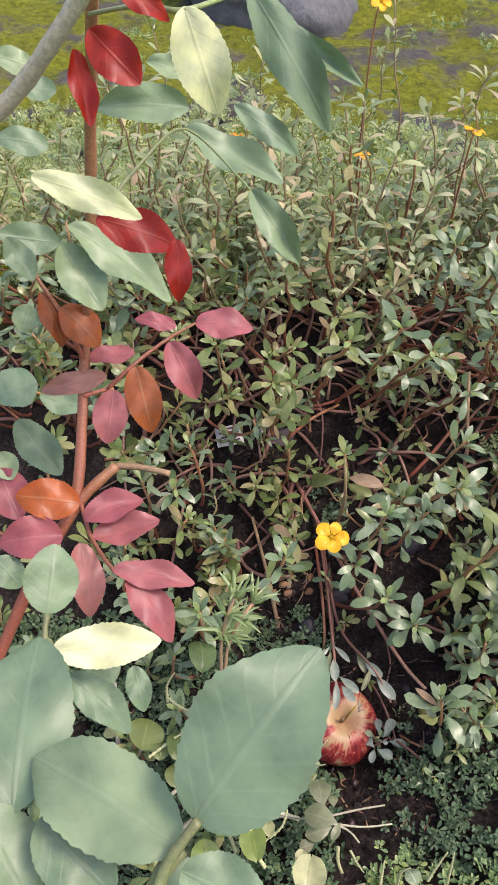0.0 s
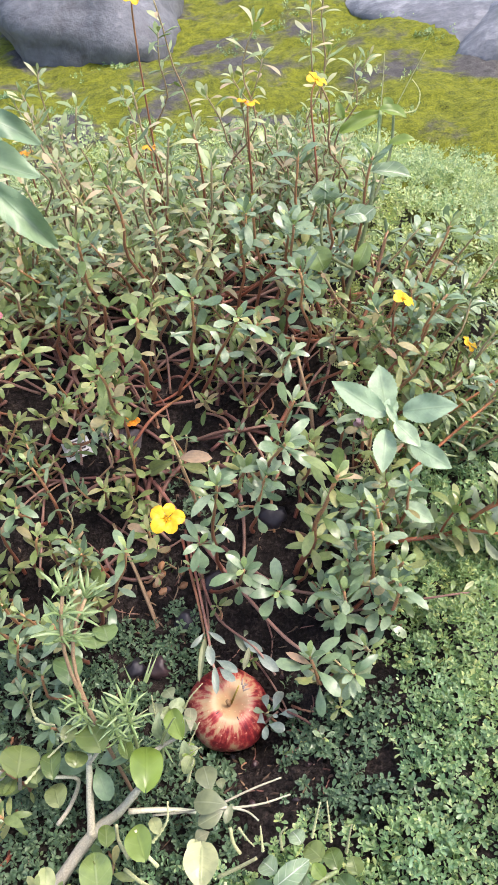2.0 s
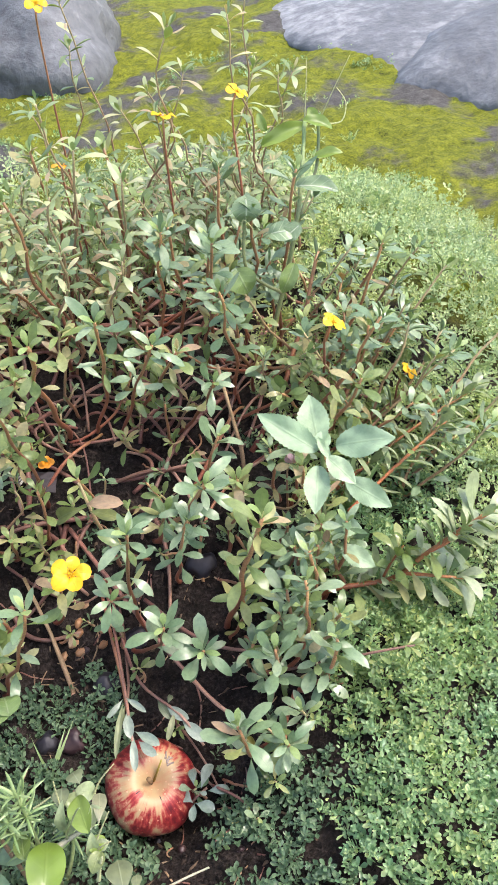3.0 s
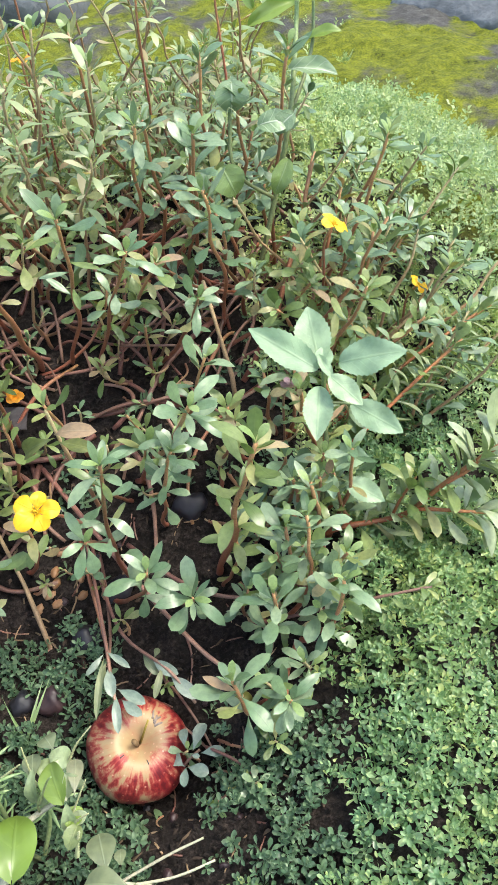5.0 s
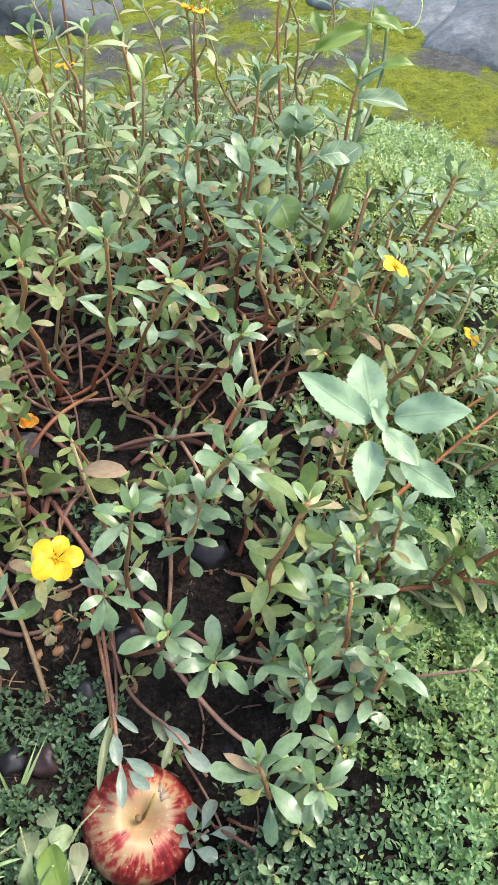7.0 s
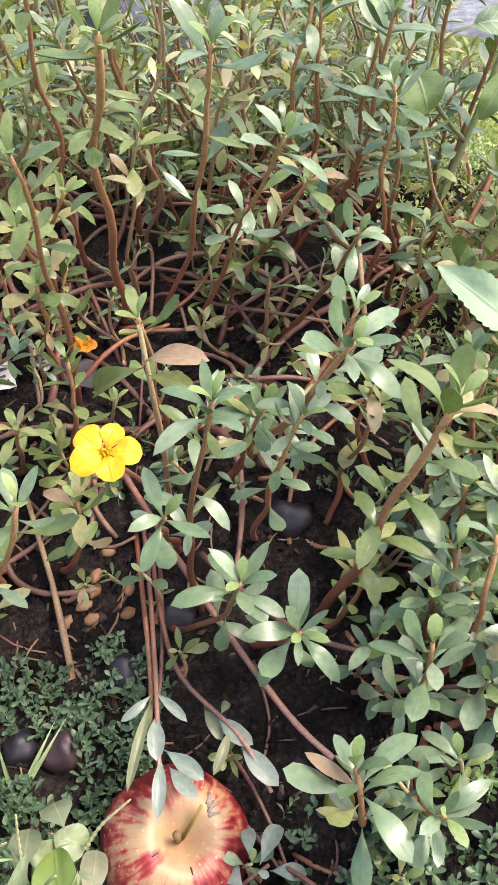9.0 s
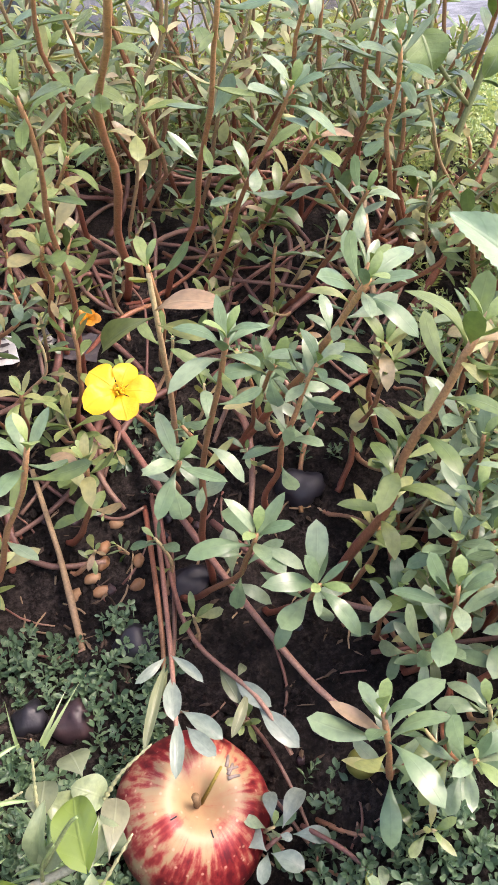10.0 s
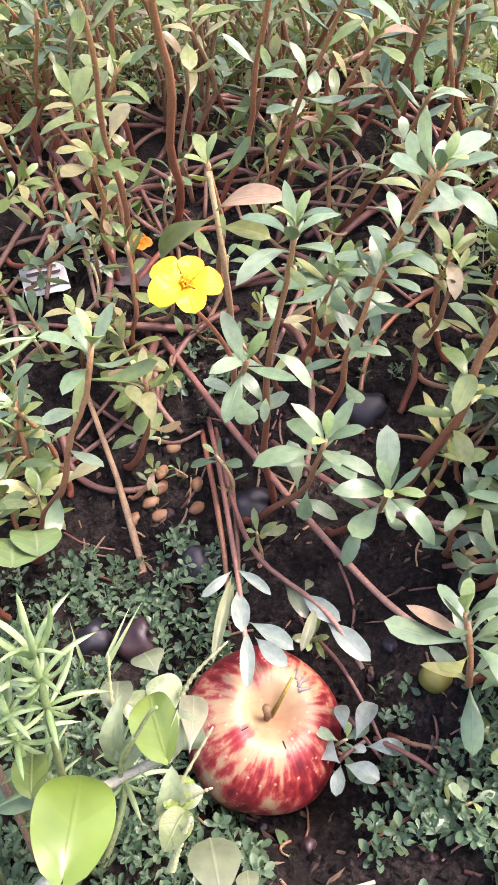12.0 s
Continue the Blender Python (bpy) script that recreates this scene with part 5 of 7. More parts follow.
blade(rose, LEAF_PINK, (-0.08, 0.405, 0.511), (-0.119, 0.392, 0.509), 0.0082, (0.22, -0.62, 0.75))
blade(rose, LEAF_ORANGE, (-0.113, 0.412, 0.567), (-0.099, 0.397, 0.54), 0.0086, (0.38, -0.35, 0.85))
blade(rose, LEAF_ORANGE, (-0.102, 0.41, 0.558), (-0.079, 0.401, 0.538), 0.0123, (0.35, -0.51, 0.78))
blade(rose, LEAF_RED, (-0.057, 0.337, 0.656), (-0.021, 0.337, 0.644), 0.0109, (0.20, -0.70, 0.69))
blade(rose, LEAF_RED, (-0.022, 0.329, 0.651), (-0.02, 0.315, 0.628), 0.0066, (0.24, -0.57, 0.78))
blade(rose, LEAF_RED, (-0.05, 0.339, 0.733), (-0.032, 0.336, 0.714), 0.0096, (0.01, -0.82, 0.58))
blade(rose, LEAF_RED, (-0.056, 0.336, 0.727), (-0.052, 0.327, 0.701), 0.0057, (0.39, -0.49, 0.78))
blade(rose, LEAF_RED, (-0.032, 0.297, 0.759), (-0.014, 0.297, 0.75), 0.0045, (-0.14, -0.66, 0.74))
blade(rose, LEAF_SUNLIT, (-0.01, 0.298, 0.753), (0.001, 0.288, 0.722), 0.0103, (0.01, -0.80, 0.60))
blade(rose, LEAF_GREEN, (0.01, 0.33, 0.75), (0.042, 0.313, 0.706), 0.0095, (-0.15, -0.64, 0.75))
blade(rose, LEAF_SUNLIT, (-0.075, 0.314, 0.687), (-0.032, 0.315, 0.67), 0.0077, (0.28, -0.73, 0.62))
blade(rose, LEAF_GREEN, (-0.022, 0.427, 0.668), (-0.068, 0.422, 0.672), 0.0111, (0.14, -0.79, 0.59))
blade(rose, LEAF_GREEN, (-0.089, 0.388, 0.613), (-0.069, 0.373, 0.582), 0.0129, (0.25, -0.63, 0.73))
blade(rose, LEAF_GREEN, (-0.085, 0.393, 0.621), (-0.031, 0.381, 0.585), 0.0123, (0.34, -0.40, 0.85))
blade(rose, LEAF_GREEN, (-0.052, 0.697, 0.541), (0.031, 0.68, 0.497), 0.0185, (0.04, -0.49, 0.87))
blade(rose, LEAF_GREEN, (0.006, 0.59, 0.54), (0.045, 0.563, 0.493), 0.0133, (-0.09, -0.74, 0.66))
blade(rose, LEAF_GREEN, (-0.008, 0.66, 0.575), (0.045, 0.646, 0.543), 0.0115, (0.04, -0.80, 0.60))
blade(rose, LEAF_GREEN, (-0.104, 0.453, 0.635), (-0.131, 0.449, 0.644), 0.0089, (0.04, -0.71, 0.71))
blade(rose, LEAF_GREEN, (-0.101, 0.43, 0.589), (-0.134, 0.424, 0.597), 0.0103, (0.23, -0.70, 0.68))
blade(rose, LEAF_GREEN, (-0.142, 0.454, 0.464), (-0.171, 0.441, 0.462), 0.0189, (-0.03, -0.37, 0.93))
blade(rose, LEAF_GREEN, (-0.156, 0.433, 0.446), (-0.126, 0.412, 0.413), 0.0148, (0.10, -0.28, 0.95))
blade(rose, LEAF_GREEN, (-0.14, 0.448, 0.457), (-0.109, 0.448, 0.445), 0.0115, (0.33, -0.53, 0.78))
blade(rose, LEAF_GREEN, (-0.096, 0.422, 0.689), (-0.114, 0.419, 0.697), 0.0074, (0.19, -0.70, 0.68))
blade(rose, LEAF_GREEN, (-0.086, 0.42, 0.679), (-0.107, 0.416, 0.683), 0.0074, (0.28, -0.66, 0.70))
blade(rose, LEAF_GREEN, (-0.119, 0.407, 0.562), (-0.123, 0.396, 0.55), 0.0089, (0.23, -0.52, 0.82))
blade(rose, LEAF_GREEN, (-0.124, 0.408, 0.605), (-0.111, 0.399, 0.583), 0.0085, (0.40, -0.56, 0.73))
blade(rose, LEAF_PINK, (-0.152, 0.374, 0.459), (-0.138, 0.353, 0.434), 0.0151, (0.18, -0.35, 0.92))
blade(rose, LEAF_GREEN, (0.018, 0.394, 0.721), (0.059, 0.383, 0.695), 0.0055, (-0.17, -0.77, 0.62))
blade(rose, LEAF_GREEN, (-0.049, 0.479, 0.672), (-0.021, 0.479, 0.663), 0.0075, (0.32, -0.68, 0.66))
blade(rose, LEAF_GREEN, (-0.151, 0.382, 0.466), (-0.143, 0.371, 0.452), 0.0094, (0.20, -0.62, 0.76))
blade(rose, LEAF_GREEN, (-0.136, 0.302, 0.46), (-0.121, 0.292, 0.446), 0.0103, (0.16, -0.36, 0.92))
cane(rose, "cane", ROSE_STEM, ((-0.181, 0.270, 0.309), (-0.128, 0.327, 0.410), (-0.107, 0.332, 0.446), (-0.097, 0.354, 0.462), (-0.093, 0.413, 0.525), (-0.076, 0.401, 0.610), (-0.065, 0.392, 0.680), (-0.049, 0.354, 0.747)), 0.0041, 0.0027)
cane(rose, "cane", ROSE_STEM, ((-0.107, 0.332, 0.446), (-0.093, 0.351, 0.459), (-0.074, 0.368, 0.469)), 0.0039, 0.0032)
cane(rose, "dry_stub", DRY_STEM, ((-0.074, 0.368, 0.469), (-0.058, 0.366, 0.470), (-0.040, 0.361, 0.470)), 0.0023, 0.0018)
cane(rose, "cane", PALE_STEM, ((-0.074, 0.243, 0.731), (-0.055, 0.244, 0.745), (-0.041, 0.242, 0.760), (-0.027, 0.240, 0.777)), 0.0028, 0.0023)
cane(rose, "leafstalk", ROSE_STEM, ((-0.080, 0.400, 0.504), (-0.063, 0.412, 0.515), (-0.044, 0.440, 0.514), (-0.030, 0.471, 0.503)), 0.0015, 0.0009)
cane(rose, "leafstalk", ROSE_STEM, ((-0.094, 0.395, 0.503), (-0.080, 0.400, 0.504), (-0.076, 0.400, 0.504)), 0.0014, 0.0011)
cane(rose, "leafstalk", ROSE_STEM, ((-0.096, 0.351, 0.459), (-0.084, 0.321, 0.457), (-0.060, 0.272, 0.490), (-0.050, 0.260, 0.504)), 0.0014, 0.0010)
cane(rose, "leafstalk", GREEN_STEM, ((-0.051, 0.350, 0.735), (-0.026, 0.316, 0.748), (-0.009, 0.298, 0.752), (0.010, 0.330, 0.750)), 0.0009, 0.0009)
cane(rose, "leafstalk", ROSE_STEM, ((-0.093, 0.409, 0.519), (-0.104, 0.409, 0.559), (-0.121, 0.420, 0.584)), 0.0016, 0.0010)
cane(rose, "leafstalk", GREEN_STEM, ((-0.077, 0.401, 0.610), (-0.065, 0.501, 0.599), (-0.048, 0.670, 0.552), (0.006, 0.599, 0.535)), 0.0014, 0.0008)
weed = thing("broadleaf_weed", on_ground(0.285, 0.60), "weed with broad pale green toothed leaves", "weed")
blade(weed, LEAF_WEED, (0.303, 0.559, 0.264), (0.307, 0.603, 0.29), 0.0141, (-0.32, -0.57, 0.76))
blade(weed, LEAF_WEED, (0.301, 0.558, 0.262), (0.257, 0.59, 0.291), 0.0125, (-0.09, -0.69, 0.72))
blade(weed, LEAF_WEED, (0.317, 0.556, 0.265), (0.359, 0.529, 0.285), 0.0144, (-0.18, -0.59, 0.79))
blade(weed, LEAF_WEED, (0.306, 0.545, 0.264), (0.322, 0.517, 0.254), 0.0092, (-0.13, -0.60, 0.79))
blade(weed, LEAF_WEED, (0.299, 0.55, 0.252), (0.284, 0.511, 0.235), 0.0116, (-0.10, -0.51, 0.86))
blade(weed, LEAF_WEED, (0.323, 0.549, 0.229), (0.356, 0.52, 0.212), 0.0115, (-0.32, -0.60, 0.73))
blade(weed, LEAF_WEED, (0.304, 0.553, 0.265), (0.311, 0.571, 0.274), 0.0070, (-0.13, -0.49, 0.86))
blade(weed, LEAF_WEED, (0.302, 0.542, 0.185), (0.329, 0.524, 0.19), 0.0118, (-0.24, -0.52, 0.82))
blade(weed, LEAF_WEED, (0.309, 0.525, 0.17), (0.335, 0.503, 0.159), 0.0096, (-0.15, -0.53, 0.84))
blade(weed, LEAF_WEED, (0.297, 0.526, 0.181), (0.294, 0.508, 0.171), 0.0058, (-0.18, -0.54, 0.82))
blade(weed, LEAF_WEED, (0.308, 0.543, 0.263), (0.303, 0.565, 0.272), 0.0041, (-0.22, -0.56, 0.80))
cane(weed, "stem", GREEN_STEM, ((0.285, 0.527, 0.125), (0.298, 0.539, 0.180), (0.302, 0.550, 0.229), (0.304, 0.553, 0.265)), 0.0022, 0.0016)
cane(weed, "stem", GREEN_STEM, ((0.303, 0.552, 0.232), (0.315, 0.551, 0.230), (0.324, 0.548, 0.228)), 0.0011, 0.0009)
cane(weed, "stem", GREEN_STEM, ((0.296, 0.534, 0.175), (0.304, 0.528, 0.172), (0.309, 0.524, 0.170)), 0.0011, 0.0009)
heart = thing("heart_leaf_weed", on_ground(0.33, 0.74), "glossy heart-leaved weed with thin curling flower spikes", "weed")
blade(heart, LEAF_STRIPED, (0.296, 0.755, 0.413), (0.293, 0.746, 0.392), 0.0141, (0.08, -0.75, 0.65))
blade(heart, LEAF_STRIPED, (0.35, 0.765, 0.41), (0.386, 0.753, 0.405), 0.0092, (0.17, -0.53, 0.83))
blade(heart, LEAF_DEEP, (0.276, 0.73, 0.354), (0.283, 0.718, 0.335), 0.0141, (-0.20, -0.68, 0.71))
blade(heart, LEAF_STRIPED, (0.313, 0.737, 0.381), (0.34, 0.732, 0.383), 0.0097, (-0.27, -0.70, 0.67))
blade(heart, LEAF_STRIPED, (0.34, 0.733, 0.386), (0.323, 0.732, 0.375), 0.0082, (-0.03, -0.74, 0.67))
blade(heart, LEAF_LIME, (0.377, 0.796, 0.421), (0.402, 0.791, 0.425), 0.0064, (-0.14, -0.38, 0.91))
blade(heart, LEAF_LIME, (0.333, 0.823, 0.433), (0.376, 0.819, 0.449), 0.0077, (-0.03, -0.75, 0.66))
blade(heart, LEAF_LIME, (0.371, 0.81, 0.453), (0.396, 0.801, 0.446), 0.0076, (0.05, -0.40, 0.92))
blade(heart, LEAF_LIME, (0.337, 0.836, 0.442), (0.332, 0.843, 0.457), 0.0048, (-0.44, -0.50, 0.75))
blade(heart, LEAF_DEEP, (0.329, 0.719, 0.354), (0.314, 0.71, 0.332), 0.0082, (0.13, -0.60, 0.79))
blade(heart, LEAF_LIME, (0.384, 0.817, 0.451), (0.378, 0.822, 0.461), 0.0053, (-0.30, -0.75, 0.59))
cane(heart, "flower_spike", SPIKE_STEM, ((0.373, 0.819, 0.449), (0.378, 0.827, 0.476), (0.382, 0.834, 0.501)), 0.0010, 0.0006)
cane(heart, "flower_spike", SPIKE_STEM, ((0.386, 0.815, 0.448), (0.400, 0.810, 0.477), (0.415, 0.804, 0.507)), 0.0010, 0.0006)
cane(heart, "flower_spike", SPIKE_STEM, ((0.389, 0.814, 0.446), (0.407, 0.809, 0.447), (0.413, 0.813, 0.463), (0.406, 0.819, 0.476)), 0.0010, 0.0006)
cane(heart, "flower_spike", SPIKE_STEM, ((0.285, 0.743, 0.381), (0.289, 0.739, 0.399), (0.297, 0.733, 0.390)), 0.0010, 0.0005)
cane(heart, "stem", GREEN_STEM, ((0.300, 0.762, 0.222), (0.325, 0.761, 0.302), (0.344, 0.760, 0.373), (0.360, 0.788, 0.416), (0.373, 0.819, 0.449)), 0.0026, 0.0018)
cane(heart, "stem", GREEN_STEM, ((0.325, 0.761, 0.302), (0.289, 0.745, 0.343), (0.292, 0.755, 0.386), (0.296, 0.755, 0.413)), 0.0017, 0.0014)
cane(heart, "stem", GREEN_STEM, ((0.344, 0.760, 0.373), (0.375, 0.793, 0.411), (0.386, 0.815, 0.448)), 0.0017, 0.0014)
pep = thing("heart_leaf_weed", on_ground(0.0, 0.36), "pale green heart-leaved weed with upright flower spikes", "weed")
blade(pep, LEAF_HEART, (-0.006, 0.334, 0.165), (-0.017, 0.365, 0.165), 0.0150, (0.13, -0.51, 0.85))
blade(pep, LEAF_LIME, (0.025, 0.303, 0.145), (0.029, 0.345, 0.145), 0.0138, (0.25, -0.18, 0.95))
blade(pep, LEAF_LIME, (0.059, 0.338, 0.150), (0.052, 0.367, 0.150), 0.0088, (-0.11, -0.47, 0.87))
blade(pep, LEAF_OLIVE, (0.067, 0.339, 0.150), (0.070, 0.366, 0.150), 0.0055, (0.20, -0.31, 0.93))
blade(pep, LEAF_HEART, (-0.089, 0.352, 0.120), (-0.086, 0.381, 0.120), 0.0171, (0.32, -0.42, 0.85))
blade(pep, LEAF_HEART, (-0.055, 0.338, 0.130), (-0.057, 0.368, 0.130), 0.0092, (-0.04, -0.46, 0.89))
blade(pep, LEAF_HEART, (-0.031, 0.332, 0.150), (-0.029, 0.348, 0.150), 0.0097, (0.27, -0.45, 0.85))
blade(pep, LEAF_HEART, (-0.055, 0.322, 0.110), (-0.060, 0.344, 0.110), 0.0098, (0.07, -0.38, 0.92))
blade(pep, LEAF_HEART, (0.013, 0.330, 0.150), (0.011, 0.348, 0.150), 0.0063, (0.05, -0.41, 0.91))
blade(pep, LEAF_HEART, (-0.016, 0.280, 0.110), (-0.016, 0.298, 0.110), 0.0073, (0.31, -0.44, 0.84))
blade(pep, LEAF_HEART, (-0.072, 0.342, 0.120), (-0.070, 0.360, 0.120), 0.0089, (-0.10, -0.13, 0.99))
blade(pep, LEAF_HEART, (-0.100, 0.349, 0.100), (-0.114, 0.363, 0.100), 0.0111, (0.40, -0.09, 0.91))
blade(pep, LEAF_OLIVE, (0.039, 0.361, 0.140), (0.039, 0.382, 0.140), 0.0065, (0.03, -0.16, 0.99))
blade(pep, LEAF_OLIVE, (0.056, 0.374, 0.150), (0.050, 0.387, 0.150), 0.0069, (0.25, -0.50, 0.83))
blade(pep, LEAF_HEART, (-0.037, 0.351, 0.160), (-0.029, 0.365, 0.160), 0.0068, (0.28, -0.21, 0.94))
blade(pep, LEAF_HEART, (0.004, 0.350, 0.165), (-0.003, 0.365, 0.165), 0.0063, (0.19, -0.38, 0.91))
blade(pep, LEAF_HEART, (0.063, 0.329, 0.130), (0.056, 0.317, 0.130), 0.0059, (-0.06, -0.42, 0.91))
blade(pep, LEAF_HEART, (-0.119, 0.373, 0.100), (-0.126, 0.383, 0.100), 0.0084, (0.06, -0.55, 0.83))
blade(pep, LEAF_DEEP, (-0.026, 0.246, 0.100), (-0.029, 0.283, 0.100), 0.0133, (0.17, -0.38, 0.91))
blade(pep, LEAF_DEEP, (-0.038, 0.420, 0.140), (-0.041, 0.457, 0.140), 0.0137, (0.26, -0.59, 0.77))
blade(pep, LEAF_DEEP, (-0.012, 0.452, 0.140), (-0.016, 0.475, 0.140), 0.0158, (0.33, -0.35, 0.88))
blade(pep, LEAF_DEEP, (-0.057, 0.470, 0.140), (-0.063, 0.494, 0.140), 0.0142, (0.39, -0.25, 0.89))
blade(pep, LEAF_DEEP, (-0.001, 0.458, 0.140), (-0.006, 0.481, 0.140), 0.0121, (0.31, -0.41, 0.86))
blade(pep, LEAF_LIME, (0.016, 0.259, 0.120), (0.010, 0.288, 0.120), 0.0113, (-0.17, -0.18, 0.97))
blade(pep, LEAF_LIME, (0.057, 0.332, 0.130), (0.067, 0.341, 0.130), 0.0060, (-0.12, -0.44, 0.89))
blade(pep, LEAF_WHITE, (0.051, 0.372, 0.13), (0.041, 0.372, 0.139), 0.0068, (-0.1, -0.5, 0.86))
blade(pep, LEAF_WHITE, (0.062, 0.375, 0.133), (0.052, 0.375, 0.142), 0.0075, (0.0, -0.45, 0.9))
blade(pep, LEAF_WHITE, (0.052, 0.372, 0.138), (0.057, 0.372, 0.123), 0.006, (0.3, -0.5, 0.8))
blade(pep, LEAF_WHITE, (0.064, 0.352, 0.155), (0.063, 0.352, 0.121), 0.0078, (0.2, -0.4, 0.9))
blade(pep, LEAF_WHITE, (0.039, 0.355, 0.127), (0.04, 0.355, 0.156), 0.005, (-0.2, -0.5, 0.85))
blade(pep, LEAF_WHITE, (0.04, 0.352, 0.13), (0.051, 0.352, 0.146), 0.0042, (0.2, -0.5, 0.85))
blade(pep, LEAF_WHITE, (0.057, 0.335, 0.119), (0.06, 0.335, 0.143), 0.0055, (0.1, -0.5, 0.85))
blade(pep, LEAF_WHITE, (0.061, 0.335, 0.128), (0.07, 0.335, 0.132), 0.0045, (0.2, -0.5, 0.85))
cane(pep, "stem", GREEN_STEM, ((0.04, 0.345, 0.131), (0.042, 0.345, 0.143), (0.048, 0.345, 0.154)), 0.0009, 0.0006)
cane(pep, "stem", GREEN_STEM, ((0.042, 0.345, 0.14), (0.054, 0.345, 0.165), (0.058, 0.345, 0.17)), 0.0009, 0.0006)
cane(pep, "flower_spike", SPIKE_STEM, ((-0.082, 0.343, 0.120), (-0.060, 0.356, 0.130), (-0.038, 0.366, 0.140)), 0.0020, 0.0013)
cane(pep, "flower_spike", SPIKE_STEM, ((0.020, 0.279, 0.100), (0.036, 0.284, 0.120), (0.041, 0.291, 0.140)), 0.0019, 0.0013)
cane(pep, "flower_spike", SPIKE_STEM, ((0.055, 0.324, 0.100), (0.060, 0.322, 0.120), (0.066, 0.321, 0.140)), 0.0020, 0.0013)
cane(pep, "flower_spike", SPIKE_STEM, ((-0.067, 0.387, 0.140), (-0.067, 0.392, 0.160), (-0.059, 0.393, 0.180)), 0.0020, 0.0013)
cane(pep, "flower_spike", SPIKE_STEM, ((-0.065, 0.384, 0.150), (-0.054, 0.371, 0.160), (-0.043, 0.362, 0.170)), 0.0020, 0.0013)
cane(pep, "flower_spike", SPIKE_STEM, ((0.039, 0.362, 0.132), (0.038, 0.369, 0.147), (0.040, 0.371, 0.169)), 0.0014, 0.0009)
cane(pep, "flower_spike", SPIKE_STEM, ((0.051, 0.329, 0.120), (0.062, 0.338, 0.133), (0.076, 0.345, 0.155)), 0.0014, 0.0009)
cane(pep, "flower_spike", SPIKE_STEM, ((0.057, 0.334, 0.122), (0.066, 0.330, 0.137), (0.074, 0.328, 0.145)), 0.0014, 0.0009)
cane(pep, "flower_spike", SPIKE_STEM, ((0.017, 0.373, 0.135), (0.025, 0.372, 0.142), (0.033, 0.371, 0.149)), 0.0014, 0.0009)
cane(pep, "flower_spike", SPIKE_STEM, ((0.063, 0.372, 0.136), (0.071, 0.375, 0.148), (0.084, 0.378, 0.160)), 0.0014, 0.0009)
cane(pep, "stem", PALE_STEM, ((-0.079, 0.276, 0.050), (-0.037, 0.310, 0.070), (-0.010, 0.317, 0.085), (0.014, 0.329, 0.100)), 0.0060, 0.0030)
cane(pep, "stem", PALE_STEM, ((-0.037, 0.308, 0.070), (-0.031, 0.332, 0.100), (-0.024, 0.351, 0.130)), 0.0039, 0.0025)
cane(pep, "stem", PALE_STEM, ((-0.003, 0.321, 0.075), (0.029, 0.320, 0.065), (0.054, 0.317, 0.055)), 0.0027, 0.0020)
cane(pep, "stem", PALE_STEM, ((-0.121, 0.379, 0.060), (-0.124, 0.404, 0.080), (-0.126, 0.428, 0.100)), 0.0024, 0.0015)
cane(pep, "stem", PALE_STEM, ((0.013, 0.326, 0.100), (0.023, 0.341, 0.120), (0.048, 0.348, 0.130), (0.059, 0.344, 0.140)), 0.0024, 0.0015)
cane(pep, "stem", PALE_STEM, ((-0.024, 0.343, 0.130), (-0.011, 0.344, 0.150), (-0.016, 0.349, 0.165)), 0.0017, 0.0013)
cane(pep, "stem", PALE_STEM, ((0.022, 0.327, 0.120), (0.027, 0.308, 0.140)), 0.0017, 0.0015)
cane(pep, "stem", PALE_STEM, ((-0.070, 0.330, 0.060), (-0.055, 0.341, 0.070), (-0.041, 0.347, 0.100), (-0.057, 0.343, 0.120)), 0.0021, 0.0016)
cane(pep, "stem", PALE_STEM, ((-0.099, 0.361, 0.080), (-0.090, 0.358, 0.110)), 0.0019, 0.0016)
spoon = thing("spoon_leaf_weed", on_ground(0.06, 0.30), "low weed with blunt olive leaves and pale stems", "weed")
blade(spoon, LEAF_SPOON, (0.073, 0.309, 0.100), (0.070, 0.336, 0.100), 0.0100, (0.12, -0.32, 0.94))
blade(spoon, LEAF_SPOON, (0.086, 0.296, 0.100), (0.057, 0.306, 0.100), 0.0108, (-0.01, -0.09, 1.00))
blade(spoon, LEAF_SPOON, (0.082, 0.297, 0.090), (0.058, 0.289, 0.090), 0.0074, (0.09, -0.38, 0.92))
blade(spoon, LEAF_SPOON, (0.083, 0.310, 0.100), (0.083, 0.321, 0.100), 0.0043, (-0.11, -0.15, 0.98))
blade(spoon, LEAF_SPOON, (0.066, 0.286, 0.080), (0.053, 0.282, 0.080), 0.0061, (0.03, -0.15, 0.99))
blade(spoon, LEAF_SPOON, (0.089, 0.301, 0.090), (0.081, 0.286, 0.090), 0.0039, (-0.05, -0.44, 0.90))
cane(spoon, "stem", PALE_STEM, ((0.067, 0.314, 0.060), (0.107, 0.324, 0.060), (0.135, 0.331, 0.055)), 0.0012, 0.0008)
cane(spoon, "stem", PALE_STEM, ((0.069, 0.314, 0.060), (0.109, 0.309, 0.060), (0.140, 0.314, 0.055)), 0.0012, 0.0008)
cane(spoon, "stem", PALE_STEM, ((0.075, 0.315, 0.060), (0.098, 0.306, 0.060), (0.108, 0.295, 0.060)), 0.0012, 0.0008)
cane(spoon, "stem", PALE_STEM, ((0.016, 0.320, 0.060), (0.046, 0.312, 0.070), (0.081, 0.303, 0.090)), 0.0012, 0.0008)
pale = thing("heart_leaf_weed", on_ground(0.05, 0.24), "low weed with cupped pale yellow heart leaves", "weed")
